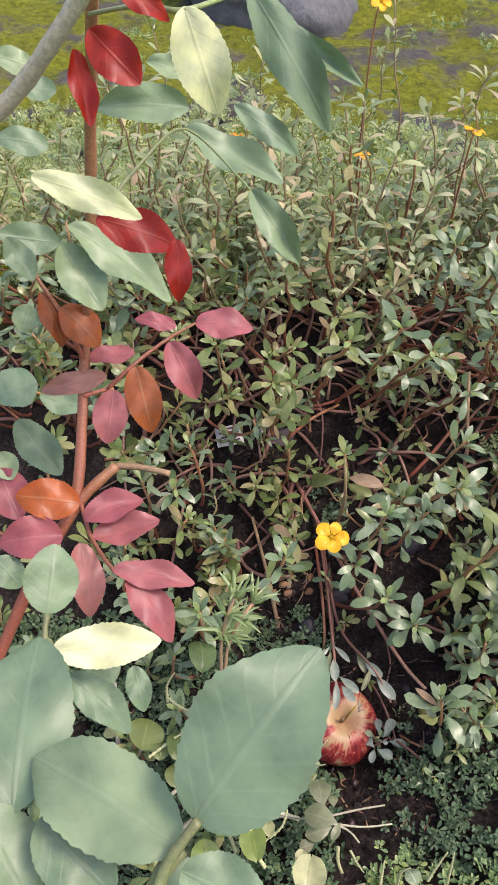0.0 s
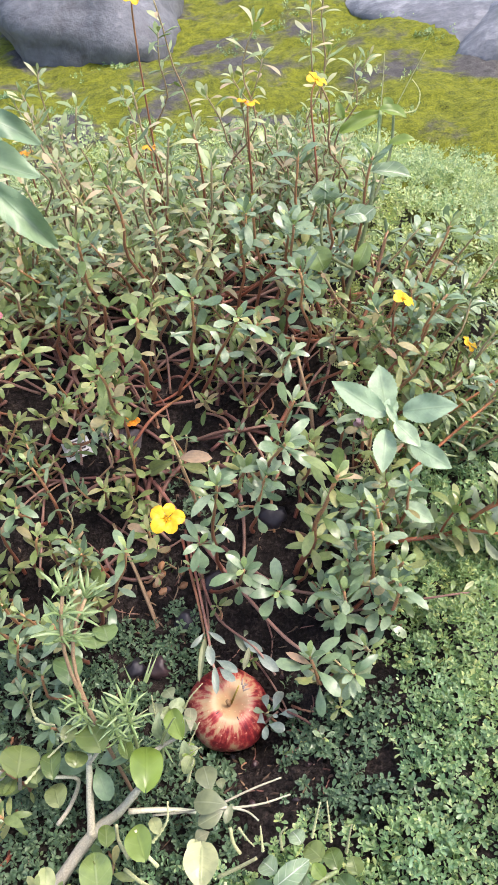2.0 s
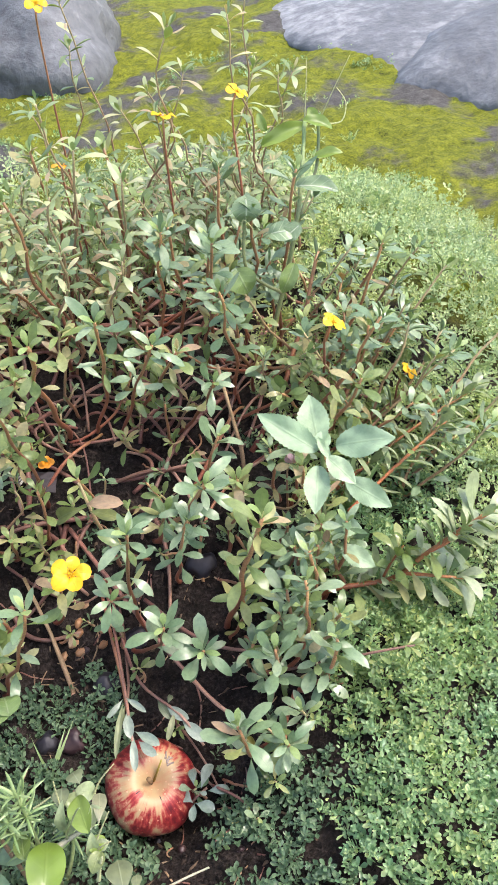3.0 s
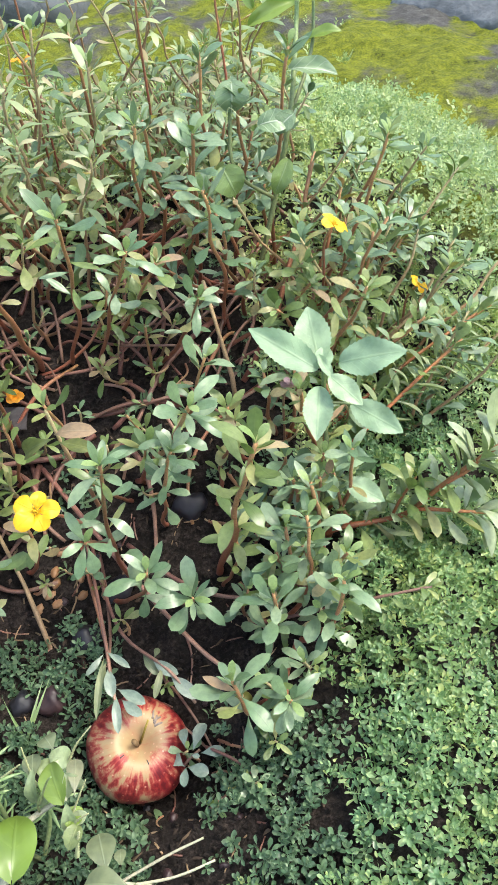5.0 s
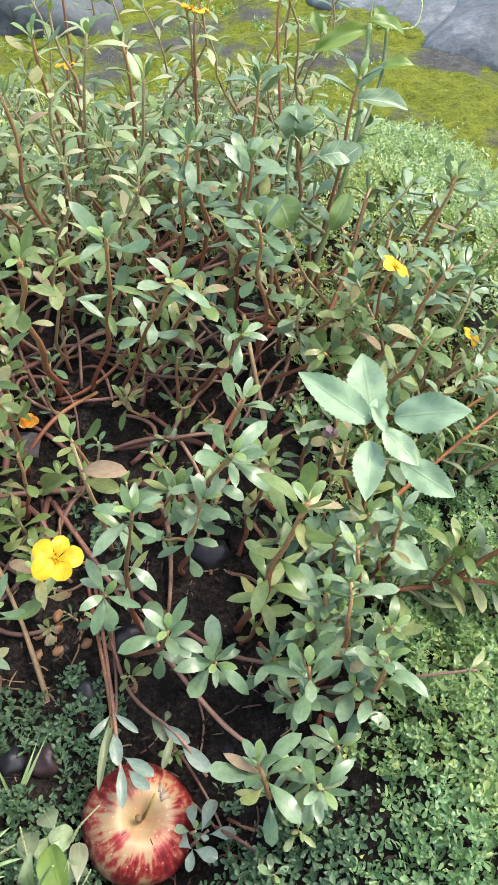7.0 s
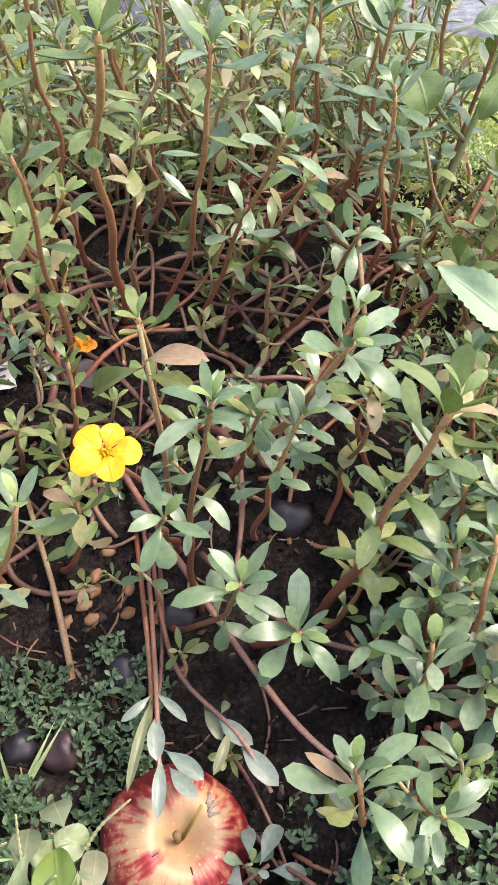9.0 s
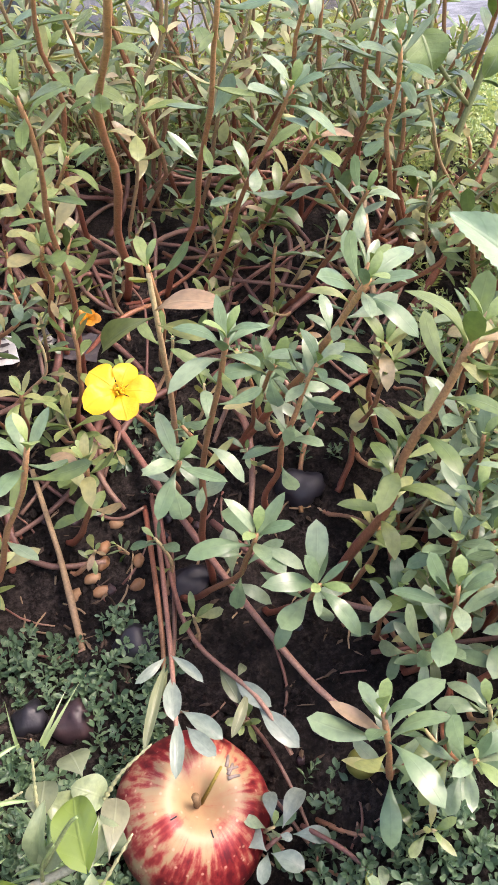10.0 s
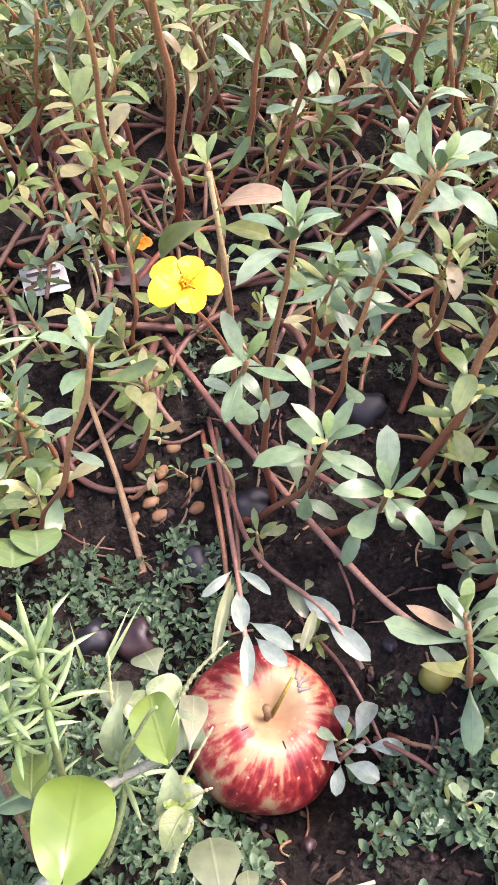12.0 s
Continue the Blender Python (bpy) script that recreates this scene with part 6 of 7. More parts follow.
blade(pale, LEAF_CREAM, (0.061, 0.264, 0.110), (0.056, 0.233, 0.110), 0.0141, (0.07, -0.11, 0.99))
blade(pale, LEAF_CREAM, (0.014, 0.245, 0.100), (0.010, 0.220, 0.100), 0.0147, (-0.08, -0.11, 0.99))
blade(pale, LEAF_CREAM, (-0.066, 0.272, 0.110), (-0.065, 0.251, 0.110), 0.0073, (0.38, -0.12, 0.92))
blade(pale, LEAF_CREAM, (0.027, 0.281, 0.110), (0.023, 0.296, 0.110), 0.0055, (0.22, -0.50, 0.84))
blade(pale, LEAF_CREAM, (0.055, 0.273, 0.100), (0.050, 0.262, 0.100), 0.0051, (0.12, -0.10, 0.99))
cane(pale, "stem", SPIKE_STEM, ((0.015, 0.207, 0.060), (0.017, 0.222, 0.080), (0.014, 0.245, 0.100)), 0.0017, 0.0013)
cane(pale, "stem", SPIKE_STEM, ((-0.008, 0.271, 0.080), (0.017, 0.247, 0.090), (0.052, 0.239, 0.100), (0.059, 0.261, 0.110)), 0.0018, 0.0013)
cane(pale, "stem", SPIKE_STEM, ((-0.002, 0.274, 0.090), (-0.008, 0.287, 0.100), (-0.005, 0.290, 0.120)), 0.0017, 0.0013)
cane(pale, "stem", SPIKE_STEM, ((0.023, 0.259, 0.100), (0.013, 0.271, 0.110), (0.010, 0.283, 0.120)), 0.0017, 0.0013)
cane(pale, "stem", SPIKE_STEM, ((0.070, 0.241, 0.100), (0.088, 0.241, 0.110), (0.103, 0.241, 0.120)), 0.0017, 0.0013)
cane(pale, "stem", SPIKE_STEM, ((0.047, 0.242, 0.090), (0.056, 0.227, 0.090), (0.073, 0.223, 0.090)), 0.0017, 0.0013)
cane(pale, "stem", SPIKE_STEM, ((0.085, 0.277, 0.100), (0.085, 0.269, 0.090), (0.089, 0.263, 0.080)), 0.0017, 0.0013)
cane(pale, "stem", SPIKE_STEM, ((0.052, 0.235, 0.100), (0.071, 0.231, 0.100), (0.075, 0.236, 0.100)), 0.0017, 0.0013)
low = thing("heart_leaf_weed", on_ground(0.11, 0.19), "glossy dark heart-leaved weed with silver-striped young leaves", "weed")
blade(low, LEAF_DEEP, (0.112, 0.189, 0.140), (0.088, 0.214, 0.133), 0.0180, (-0.11, -0.35, 0.93))
blade(low, LEAF_DEEP, (0.082, 0.177, 0.130), (0.073, 0.194, 0.133), 0.0120, (-0.01, -0.24, 0.97))
blade(low, LEAF_STRIPED, (0.116, 0.202, 0.165), (0.141, 0.211, 0.173), 0.0077, (-0.26, -0.44, 0.86))
blade(low, LEAF_STRIPED, (0.137, 0.190, 0.165), (0.131, 0.209, 0.160), 0.0064, (-0.21, -0.43, 0.88))
blade(low, LEAF_STRIPED, (0.152, 0.196, 0.160), (0.153, 0.174, 0.171), 0.0089, (0.12, -0.42, 0.90))
blade(low, LEAF_STRIPED, (0.129, 0.188, 0.160), (0.110, 0.186, 0.162), 0.0077, (-0.11, -0.32, 0.94))
blade(low, LEAF_STRIPED, (0.112, 0.163, 0.155), (0.137, 0.172, 0.154), 0.0102, (0.06, -0.17, 0.98))
blade(low, LEAF_STRIPED, (0.119, 0.165, 0.150), (0.115, 0.174, 0.149), 0.0077, (-0.17, -0.29, 0.94))
blade(low, LEAF_STRIPED, (0.116, 0.213, 0.160), (0.107, 0.226, 0.154), 0.0078, (0.02, -0.16, 0.99))
blade(low, LEAF_DEEP, (0.169, 0.189, 0.150), (0.160, 0.205, 0.150), 0.0085, (-0.26, -0.38, 0.89))
blade(low, LEAF_HEART, (0.151, 0.219, 0.150), (0.142, 0.232, 0.149), 0.0086, (0.01, -0.13, 0.99))
blade(low, LEAF_STRIPED, (0.139, 0.233, 0.150), (0.134, 0.244, 0.150), 0.0067, (0.13, -0.22, 0.97))
blade(low, LEAF_HEART, (0.161, 0.210, 0.150), (0.159, 0.226, 0.151), 0.0073, (-0.12, -0.26, 0.96))
blade(low, LEAF_HEART, (0.175, 0.207, 0.140), (0.174, 0.217, 0.146), 0.0067, (-0.12, -0.16, 0.98))
blade(low, LEAF_STRIPED, (0.092, 0.172, 0.140), (0.088, 0.179, 0.141), 0.0079, (-0.12, -0.20, 0.97))
blade(low, LEAF_LIME, (0.149, 0.203, 0.160), (0.144, 0.211, 0.166), 0.0058, (-0.26, -0.28, 0.92))
blade(low, LEAF_DEEP, (0.136, 0.169, 0.140), (0.148, 0.177, 0.141), 0.0072, (0.16, 0.01, 0.99))
blade(low, LEAF_DEEP, (0.102, 0.174, 0.130), (0.118, 0.162, 0.129), 0.0099, (0.20, -0.06, 0.98))
cane(low, "flower_spike", SPIKE_STEM, ((0.148, 0.235, 0.150), (0.153, 0.239, 0.170), (0.158, 0.242, 0.190)), 0.0016, 0.0010)
cane(low, "flower_spike", SPIKE_STEM, ((0.161, 0.229, 0.150), (0.162, 0.235, 0.170), (0.163, 0.242, 0.190)), 0.0016, 0.0010)
cane(low, "flower_spike", SPIKE_STEM, ((0.171, 0.223, 0.140), (0.174, 0.225, 0.160), (0.177, 0.226, 0.180)), 0.0016, 0.0010)
cane(low, "flower_spike", SPIKE_STEM, ((0.110, 0.229, 0.160), (0.111, 0.234, 0.170), (0.112, 0.239, 0.180)), 0.0015, 0.0010)
cane(low, "flower_spike", SPIKE_STEM, ((0.112, 0.192, 0.170), (0.101, 0.183, 0.180), (0.094, 0.185, 0.190)), 0.0015, 0.0009)
cane(low, "flower_spike", SPIKE_STEM, ((0.124, 0.231, 0.150), (0.125, 0.234, 0.170), (0.131, 0.234, 0.180)), 0.0016, 0.0010)
cane(low, "flower_spike", SPIKE_STEM, ((0.093, 0.267, 0.120), (0.098, 0.257, 0.120), (0.103, 0.250, 0.120)), 0.0017, 0.0010)
cane(low, "stem", GREEN_STEM, ((0.109, 0.175, 0.100), (0.121, 0.191, 0.130), (0.132, 0.202, 0.150), (0.141, 0.216, 0.155)), 0.0026, 0.0016)
cane(low, "stem", GREEN_STEM, ((0.122, 0.190, 0.130), (0.142, 0.184, 0.140), (0.163, 0.183, 0.140)), 0.0026, 0.0016)
cane(low, "stem", GREEN_STEM, ((0.127, 0.196, 0.150), (0.146, 0.202, 0.155), (0.161, 0.208, 0.150)), 0.0025, 0.0015)
cane(low, "stem", GREEN_STEM, ((0.111, 0.175, 0.120), (0.097, 0.189, 0.125), (0.088, 0.202, 0.130)), 0.0026, 0.0016)


# ---- moss rose with needle leaves ----
def needle_plant(foot, tips, count, size, seed, bend=None):
    """Fleshy needle-shaped leaves in whorls on soft stems."""
    rng = random.Random(seed)
    base = on_ground(foot[0], foot[1], -0.003)
    root = thing("moss_rose_plant", base, "moss rose plant with pale green needle leaves", "plant", "moss rose plants")
    for tip in tips:
        tip = Vector(tip)
        b1, b2 = bend or (base.lerp(tip, 0.4) + Vector((0.0, -0.01, 0.0)), tip - Vector((0, 0, 0.04)))
        pts = bezier(base, b1, b2, tip, 10)
        holder = part("stem", tube("stem", [p - base for p in pts], 0.0019, 0.0014), DRY_STEM if bend else GREEN_STEM, root)
        turn = 0.0
        for k in range(count):
            f = k / count
            turn += 2.4
            i = 8 + min(2, int(f * 3))
            w, a, b = frame_of(pts[min(i + 1, 10)] - pts[min(i, 9)])
            tilt = 1.45 - 1.0 * f + rng.uniform(-0.15, 0.15)
            d = w * math.cos(tilt) + (a * math.cos(turn) + b * math.sin(turn)) * math.sin(tilt)
            part("leaf", NEEDLES[k % 2], None, holder, m=leaf_pose(pts[i] - base, d, (0, 0, 1), size * rng.uniform(1.0, 1.5)))
    return root


def needle_mesh(bend):
    me = leaf_mesh("needle", 0.055, 0.5, nu=8, fold=0.1, curl=bend, thick=0.10, point=0.5, base=0.5, cols=5)
    me.materials.append(NEEDLE)
    return me


NEEDLES = [needle_mesh(0.4), needle_mesh(-0.3)]
needle_plant((0.0, 0.345), [(-0.004, 0.395, 0.292), (0.010, 0.402, 0.275)], 34, 0.018, 1, [(-0.006, 0.352, 0.21), (-0.030, 0.380, 0.225)])
needle_plant((0.01, 0.36), [(0.022, 0.347, 0.200), (-0.018, 0.362, 0.190), (0.008, 0.345, 0.185)], 28, 0.016, 2)
needle_plant((0.015, 0.36), [(0.012, 0.352, 0.128), (0.035, 0.375, 0.10)], 22, 0.015, 3)

# ---- spoon-leaved rosettes near the front ----
cross = thing("purslane_plant", on_ground(-0.022, 0.352), "low purslane plant with four broad blue-green leaves", "plant", "purslane plants of the bed")
for way, half in (((0.004, 0.030, 0.016), 0.0085), ((-0.032, 0.003, 0.006), 0.0085), ((0.032, 0.004, 0.005), 0.0085), ((0.008, -0.030, -0.008), 0.0088), ((-0.006, 0.012, 0.014), 0.0035)):
    blade(cross, BROAD_COOL, (-0.022, 0.351, 0.112), Vector((-0.022, 0.351, 0.112)) + Vector(way), half, (0.05, -0.45, 0.9))
cane(cross, "stem", GREEN_STEM, (on_ground(-0.022, 0.352), (-0.023, 0.352, 0.075), (-0.022, 0.351, 0.112)), 0.0018, 0.0014)
root, pts = sprig((0.106, 0.362, 0.012), (0.105, 0.375), 0, 0.020, 6, 1, seed=61, spread=1.4, label="small dark green purslane seedling beside the apple")
root, pts = sprig((-0.04, 0.45, 0.19), (-0.04, 0.50), 6, 0.024, 7, 0.7, seed=63)
root, pts = sprig((-0.10, 0.48, 0.17), (-0.09, 0.53), 6, 0.024, 7, 0.7, seed=64)
root, pts = sprig((-0.06, 0.39, 0.12), (-0.06, 0.43), 6, 0.022, 7, 0.7, seed=65)
root, pts = sprig((-0.11, 0.33, 0.10), (-0.11, 0.37), 6, 0.022, 7, 0.4, seed=66)
root, pts = sprig((-0.03, 0.27, 0.09), (-0.03, 0.31), 5, 0.020, 6, 0.4, seed=67)


# ---- the drooping shoot over the apple ----
def shoot(pts, label, leaves, size, radius, meshes, seed, start=0.55, stem=None):
    p = [Vector(q) for q in pts]
    root = thing("purslane_shoot", p[0], label, "plant", "purslane plants of the bed")
    holder = cane(root, "stem", stem or RUNNER, pts, radius, radius * 0.7)
    rng = random.Random(seed)
    fine = []
    for a, b in zip(p, p[1:]):
        fine += [a.lerp(b, k / 5) for k in range(5)]
    fine.append(p[-1])
    if leaves:
        leafy(holder, fine, leaves, size, meshes, rng, start, 6, 0.9, p[0])
    return root


droop = shoot([(0.084, 0.618, 0.095), (0.088, 0.560, 0.098), (0.091, 0.490, 0.098), (0.092, 0.450, 0.100), (0.092, 0.420, 0.090)], "drooping dry-stemmed purslane shoot over the apple", 0, 0.024, 0.0017, SILVER, 1)
creep = shoot([(0.088, 0.610, 0.092), (0.094, 0.545, 0.085), (0.105, 0.495, 0.085), (0.135, 0.455, 0.082), (0.150, 0.430, 0.065)], "creeping purslane shoot beside the apple", 0, 0.024, 0.0017, SILVER, 2)
shoot([(0.058, 0.676, 0.125), (0.095, 0.600, 0.105), (0.132, 0.525, 0.090), (0.164, 0.466, 0.080), (0.185, 0.44, 0.075)], "long red creeping purslane stem on soil", 0, 0, 0.0024, WARM, 3)
shoot([(0.122, 0.579, 0.10), (0.155, 0.53, 0.10), (0.186, 0.501, 0.10), (0.226, 0.483, 0.10)], "long red creeping purslane stem on soil", 0, 0, 0.0022, WARM, 4)
shoot([(0.290, 0.530, 0.105), (0.304, 0.522, 0.118), (0.333, 0.518, 0.119), (0.358, 0.512, 0.127), (0.385, 0.506, 0.157), (0.414, 0.500, 0.185), (0.440, 0.496, 0.205)], "thick orange-red purslane branch over the carpet", 42, 0.040, 0.0026, SKY_PALE, 5, 0.22, BRANCH_STEM)
shoot([(0.362, 0.512, 0.130), (0.380, 0.502, 0.133), (0.400, 0.494, 0.132), (0.418, 0.488, 0.130)], "side twig of purslane over the carpet, leaves coloured pale with sky reflection", 9, 0.038, 0.0018, SKY_PALE, 21, 0.4, BRANCH_STEM)
shoot([(0.385, 0.506, 0.157), (0.402, 0.499, 0.174), (0.416, 0.497, 0.192)], "side twig of purslane over the carpet, leaves coloured pale with sky reflection", 8, 0.038, 0.0016, SKY_PALE, 22, 0.3, BRANCH_STEM)
shoot([(0.345, 0.515, 0.123), (0.352, 0.514, 0.143), (0.364, 0.512, 0.168)], "yellowish upright side twig of purslane over the carpet", 7, 0.034, 0.0014, WARM, 23, 0.3, BRANCH_STEM)
shoot([(0.240, 0.500, 0.085), (0.262, 0.492, 0.095), (0.285, 0.486, 0.100), (0.310, 0.480, 0.102)], "short brown purslane twig on the carpet", 3, 0.024, 0.0016, COOL, 24, 0.3)
sprig((0.289, 0.478, 0.125), (0.270, 0.492), 3, 0.026, 7, 1, seed=71, thick=0.0012, label="small pale purslane rosette on the carpet")
shoot([(0.330, 0.630, 0.135), (0.371, 0.645, 0.147), (0.395, 0.652, 0.155), (0.419, 0.661, 0.163), (0.462, 0.670, 0.178), (0.505, 0.678, 0.192)], "orange-red purslane branch leaning over the carpet", 30, 0.033, 0.0020, SKY_PALE, 11, 0.2, BRANCH_STEM)
shoot([(0.335, 0.585, 0.150), (0.375, 0.600, 0.168), (0.412, 0.612, 0.186), (0.450, 0.622, 0.205)], "orange-red purslane branch leaning over the carpet", 24, 0.033, 0.0020, SKY_PALE, 12, 0.15, BRANCH_STEM)
shoot([(0.20, 0.47, 0.09), (0.25, 0.45, 0.115), (0.30, 0.43, 0.14), (0.34, 0.42, 0.15)], "thin brown trailing shoot on the green carpet", 3, 0.018, 0.0014, WARM, 6)
shoot([(0.15, 0.40, 0.05), (0.17, 0.38, 0.055), (0.185, 0.36, 0.05), (0.195, 0.345, 0.05)], "thin red creeping stem on soil", 0, 0, 0.0013, WARM, 7)
shoot([(-0.009, 0.647, 0.12), (0.015, 0.63, 0.10), (0.037, 0.615, 0.092), (0.06, 0.604, 0.088), (0.079, 0.606, 0.094)], "pale creeping stem across bare soil", 0, 0, 0.0016, WARM, 8)
shoot([(-0.012, 0.615, 0.095), (-0.004, 0.592, 0.08), (0.018, 0.580, 0.073), (0.052, 0.580, 0.073)], "cut brown creeping stem on bare soil", 0, 0, 0.0026, WARM, 9)
shoot([(0.11, 0.44, 0.05), (0.135, 0.425, 0.045), (0.155, 0.40, 0.03)], "thin dark twig lying by the apple", 0, 0, 0.0013, WARM, 10)

shoot([(0.092, 0.620, 0.080), (0.095, 0.565, 0.082), (0.094, 0.510, 0.082), (0.092, 0.478, 0.090)], "dry mauve-brown purslane stem beside a twin", 0, 0, 0.0016, WARM, 31)
shoot([(0.079, 0.612, 0.090), (0.083, 0.560, 0.088), (0.086, 0.515, 0.070), (0.085, 0.490, 0.050)], "dull red purslane stem bent down to the soil", 0, 0, 0.0019, WARM, 32, stem=RED_STEM)
shoot([(0.118, 0.500, 0.050), (0.128, 0.470, 0.052), (0.140, 0.440, 0.058), (0.150, 0.415, 0.050), (0.156, 0.395, 0.040)], "thin dark twig lying on soil beside the apple", 0, 0, 0.0012, WARM, 33)
shoot([(0.150, 0.520, 0.062), (0.155, 0.480, 0.058), (0.148, 0.455, 0.050)], "thin brown twig lying on soil", 0, 0, 0.0011, WARM, 34)
blade(droop, LEAF_SILVER, (0.091, 0.460, 0.100), (0.091, 0.434, 0.100), 0.0047, (0.04, -0.48, 0.88))
blade(droop, LEAF_SILVER, (0.095, 0.441, 0.096), (0.114, 0.423, 0.096), 0.0045, (0.09, -0.38, 0.92))
blade(droop, LEAF_SILVER, (0.093, 0.439, 0.094), (0.091, 0.408, 0.094), 0.0036, (0.09, -0.37, 0.92))
blade(droop, LEAF_SILVER, (0.097, 0.432, 0.095), (0.109, 0.415, 0.095), 0.0043, (-0.22, -0.51, 0.83))
blade(droop, LEAF_SILVER, (0.091, 0.474, 0.100), (0.107, 0.455, 0.100), 0.0028, (0.16, -0.52, 0.84))
blade(droop, LEAF_SILVER, (0.089, 0.473, 0.100), (0.074, 0.458, 0.100), 0.0026, (0.16, -0.66, 0.73))
blade(droop, LEAF_OLIVE, (0.090, 0.467, 0.098), (0.080, 0.443, 0.098), 0.0030, (-0.01, -0.63, 0.78))
blade(droop, LEAF_OLIVE, (0.089, 0.471, 0.100), (0.077, 0.422, 0.100), 0.0028, (0.02, -0.53, 0.85))
blade(creep, LEAF_SILVER, (0.124, 0.469, 0.082), (0.140, 0.449, 0.082), 0.0051, (-0.26, -0.60, 0.75))
blade(creep, LEAF_SILVER, (0.135, 0.455, 0.075), (0.152, 0.429, 0.075), 0.0056, (-0.22, -0.37, 0.90))
blade(creep, LEAF_OLIVE, (0.117, 0.478, 0.080), (0.125, 0.456, 0.080), 0.0037, (0.04, -0.64, 0.76))
blade(creep, LEAF_OLIVE, (0.131, 0.462, 0.080), (0.121, 0.436, 0.080), 0.0029, (0.04, -0.63, 0.78))
blade(creep, LEAF_OLIVE, (0.126, 0.467, 0.085), (0.131, 0.476, 0.085), 0.0025, (-0.03, -0.66, 0.75))
by_apple = thing("purslane_plant", on_ground(0.15, 0.39), "grey-leaved purslane seedling beside the apple", "plant", "purslane plants of the bed")
blade(by_apple, LEAF_SILVER, (0.131, 0.389, 0.050), (0.121, 0.403, 0.050), 0.0059, (-0.29, -0.28, 0.91))
blade(by_apple, LEAF_SILVER, (0.132, 0.391, 0.045), (0.127, 0.377, 0.045), 0.0035, (-0.19, -0.49, 0.85))
blade(by_apple, LEAF_SILVER, (0.133, 0.388, 0.050), (0.148, 0.379, 0.050), 0.0051, (0.10, -0.27, 0.96))
blade(by_apple, LEAF_SILVER, (0.140, 0.397, 0.055), (0.153, 0.418, 0.055), 0.0050, (-0.22, -0.28, 0.94))
blade(by_apple, LEAF_SILVER, (0.135, 0.398, 0.060), (0.136, 0.416, 0.060), 0.0038, (-0.08, -0.40, 0.91))
blade(by_apple, LEAF_SILVER, (0.138, 0.394, 0.055), (0.144, 0.391, 0.055), 0.0021, (-0.24, -0.26, 0.94))
blade(by_apple, LEAF_SILVER, (0.145, 0.396, 0.050), (0.164, 0.393, 0.050), 0.0043, (-0.06, -0.25, 0.97))
cane(by_apple, "stem", RUNNER, ((0.131, 0.393, 0.045), (0.136, 0.394, 0.050), (0.145, 0.399, 0.050)), 0.0013, 0.001)


# ---- pebbles, seeds and litter ----
def stone(at, radii, turn, material, label, seed, name="pebble", group="pebbles on the soil"):
    me = blob(name, radii, 0.12 if name == "seed" else 0.26, seed, 10)
    me.materials.append(material)
    ob = new(name, me)
    z = height(at[0], at[1])
    ob.matrix_basis = pose(at[0], at[1], z + radii[2] * 0.12, 0, 0, turn)
    return tagged(ob, label, name.replace("_", " "), group)


stone((0.034, 0.477), (0.0132, 0.0112, 0.0115), 20, BROWN_PEBBLE, "rounded reddish-brown pebble on soil", 1)
stone((0.009, 0.480), (0.0105, 0.0100, 0.0105), 70, PEBBLE, "rounded blue-black pebble on soil", 2)
stone((0.185, 0.61), (0.017, 0.014, 0.013), 10, PEBBLE, "smooth dark grey pebble under purslane", 3)
stone((0.104, 0.562), (0.015, 0.013, 0.012), 40, PEBBLE, "smooth dark grey pebble between red stems", 4)
stone((0.069, 0.523), (0.015, 0.012, 0.011), 0, PEBBLE, "dark grey pebble half sunk in soil", 5)
for k, (x, y, turn) in enumerate(((0.060, 0.604, 10), (0.051, 0.590, 70), (0.050, 0.582, 60), (0.043, 0.574, 20), (0.048, 0.566, 15), (0.031, 0.566, 60), (0.073, 0.580, 80), (0.072, 0.566, 40))):
    stone((x, y), (0.0062, 0.0038, 0.0038), turn, SEED, "pale brown seed husk lying on soil", 20 + k, "seed", "seeds on the soil")
litter = random.Random(3)
for k in range(26):
    x, y = litter.uniform(-0.03, 0.17), litter.uniform(0.30, 0.62)
    s = litter.uniform(0.0025, 0.005)
    stone((x, y), (s, s * 0.8, s * 0.7), litter.uniform(0, 180), litter.choice((PEBBLE, BROWN_PEBBLE)), "small crumb of dark stone on soil", 50 + k, "pebble_crumb", "stone crumbs on the soil")


def fruit(at, radius):
    """A small unripe fruit: ribbed body and dried crown."""
    root = thing("small_fruit", at, "small dull yellow-green fallen fruit under purslane leaves", "fruit")
    me = blob("body", (radius, radius * 0.95, radius * 0.9), 0.05, 4, 14)
    part("body", me, FRUIT_SKIN, root)
    part("crown", tube("crown", [(0, 0, radius * 0.84), (0.0006, 0, radius * 0.98)], 0.0016, 0.0022, 7), DRY_STEM, root, "dried brown crown")


fruit((0.186, 0.424, height(0.186, 0.424) + 0.004), 0.0085)


def stick(pts, radius, label, material=DRY_STEM):
    me = tube("stick", [Vector(p) - Vector(pts[0]) for p in pts], radius, radius * 0.8, 7, 0.2)
    me.materials.append(material)
    ob = new("stick", me)
    ob.location = pts[0]
    return tagged(ob, label, "stick", "dry sticks in the bed")


stick([(0.037, 0.525, 0.052), (0.030, 0.555, 0.066), (0.023, 0.583, 0.080), (0.006, 0.634, 0.112)], 0.0022, "dry tan split stick leaning on soil")
stick([(0.250, 0.676, 0.13), (0.252, 0.69, 0.17), (0.248, 0.705, 0.21), (0.243, 0.72, 0.26)], 0.0022, "dry yellow broken stalk standing in the bed")
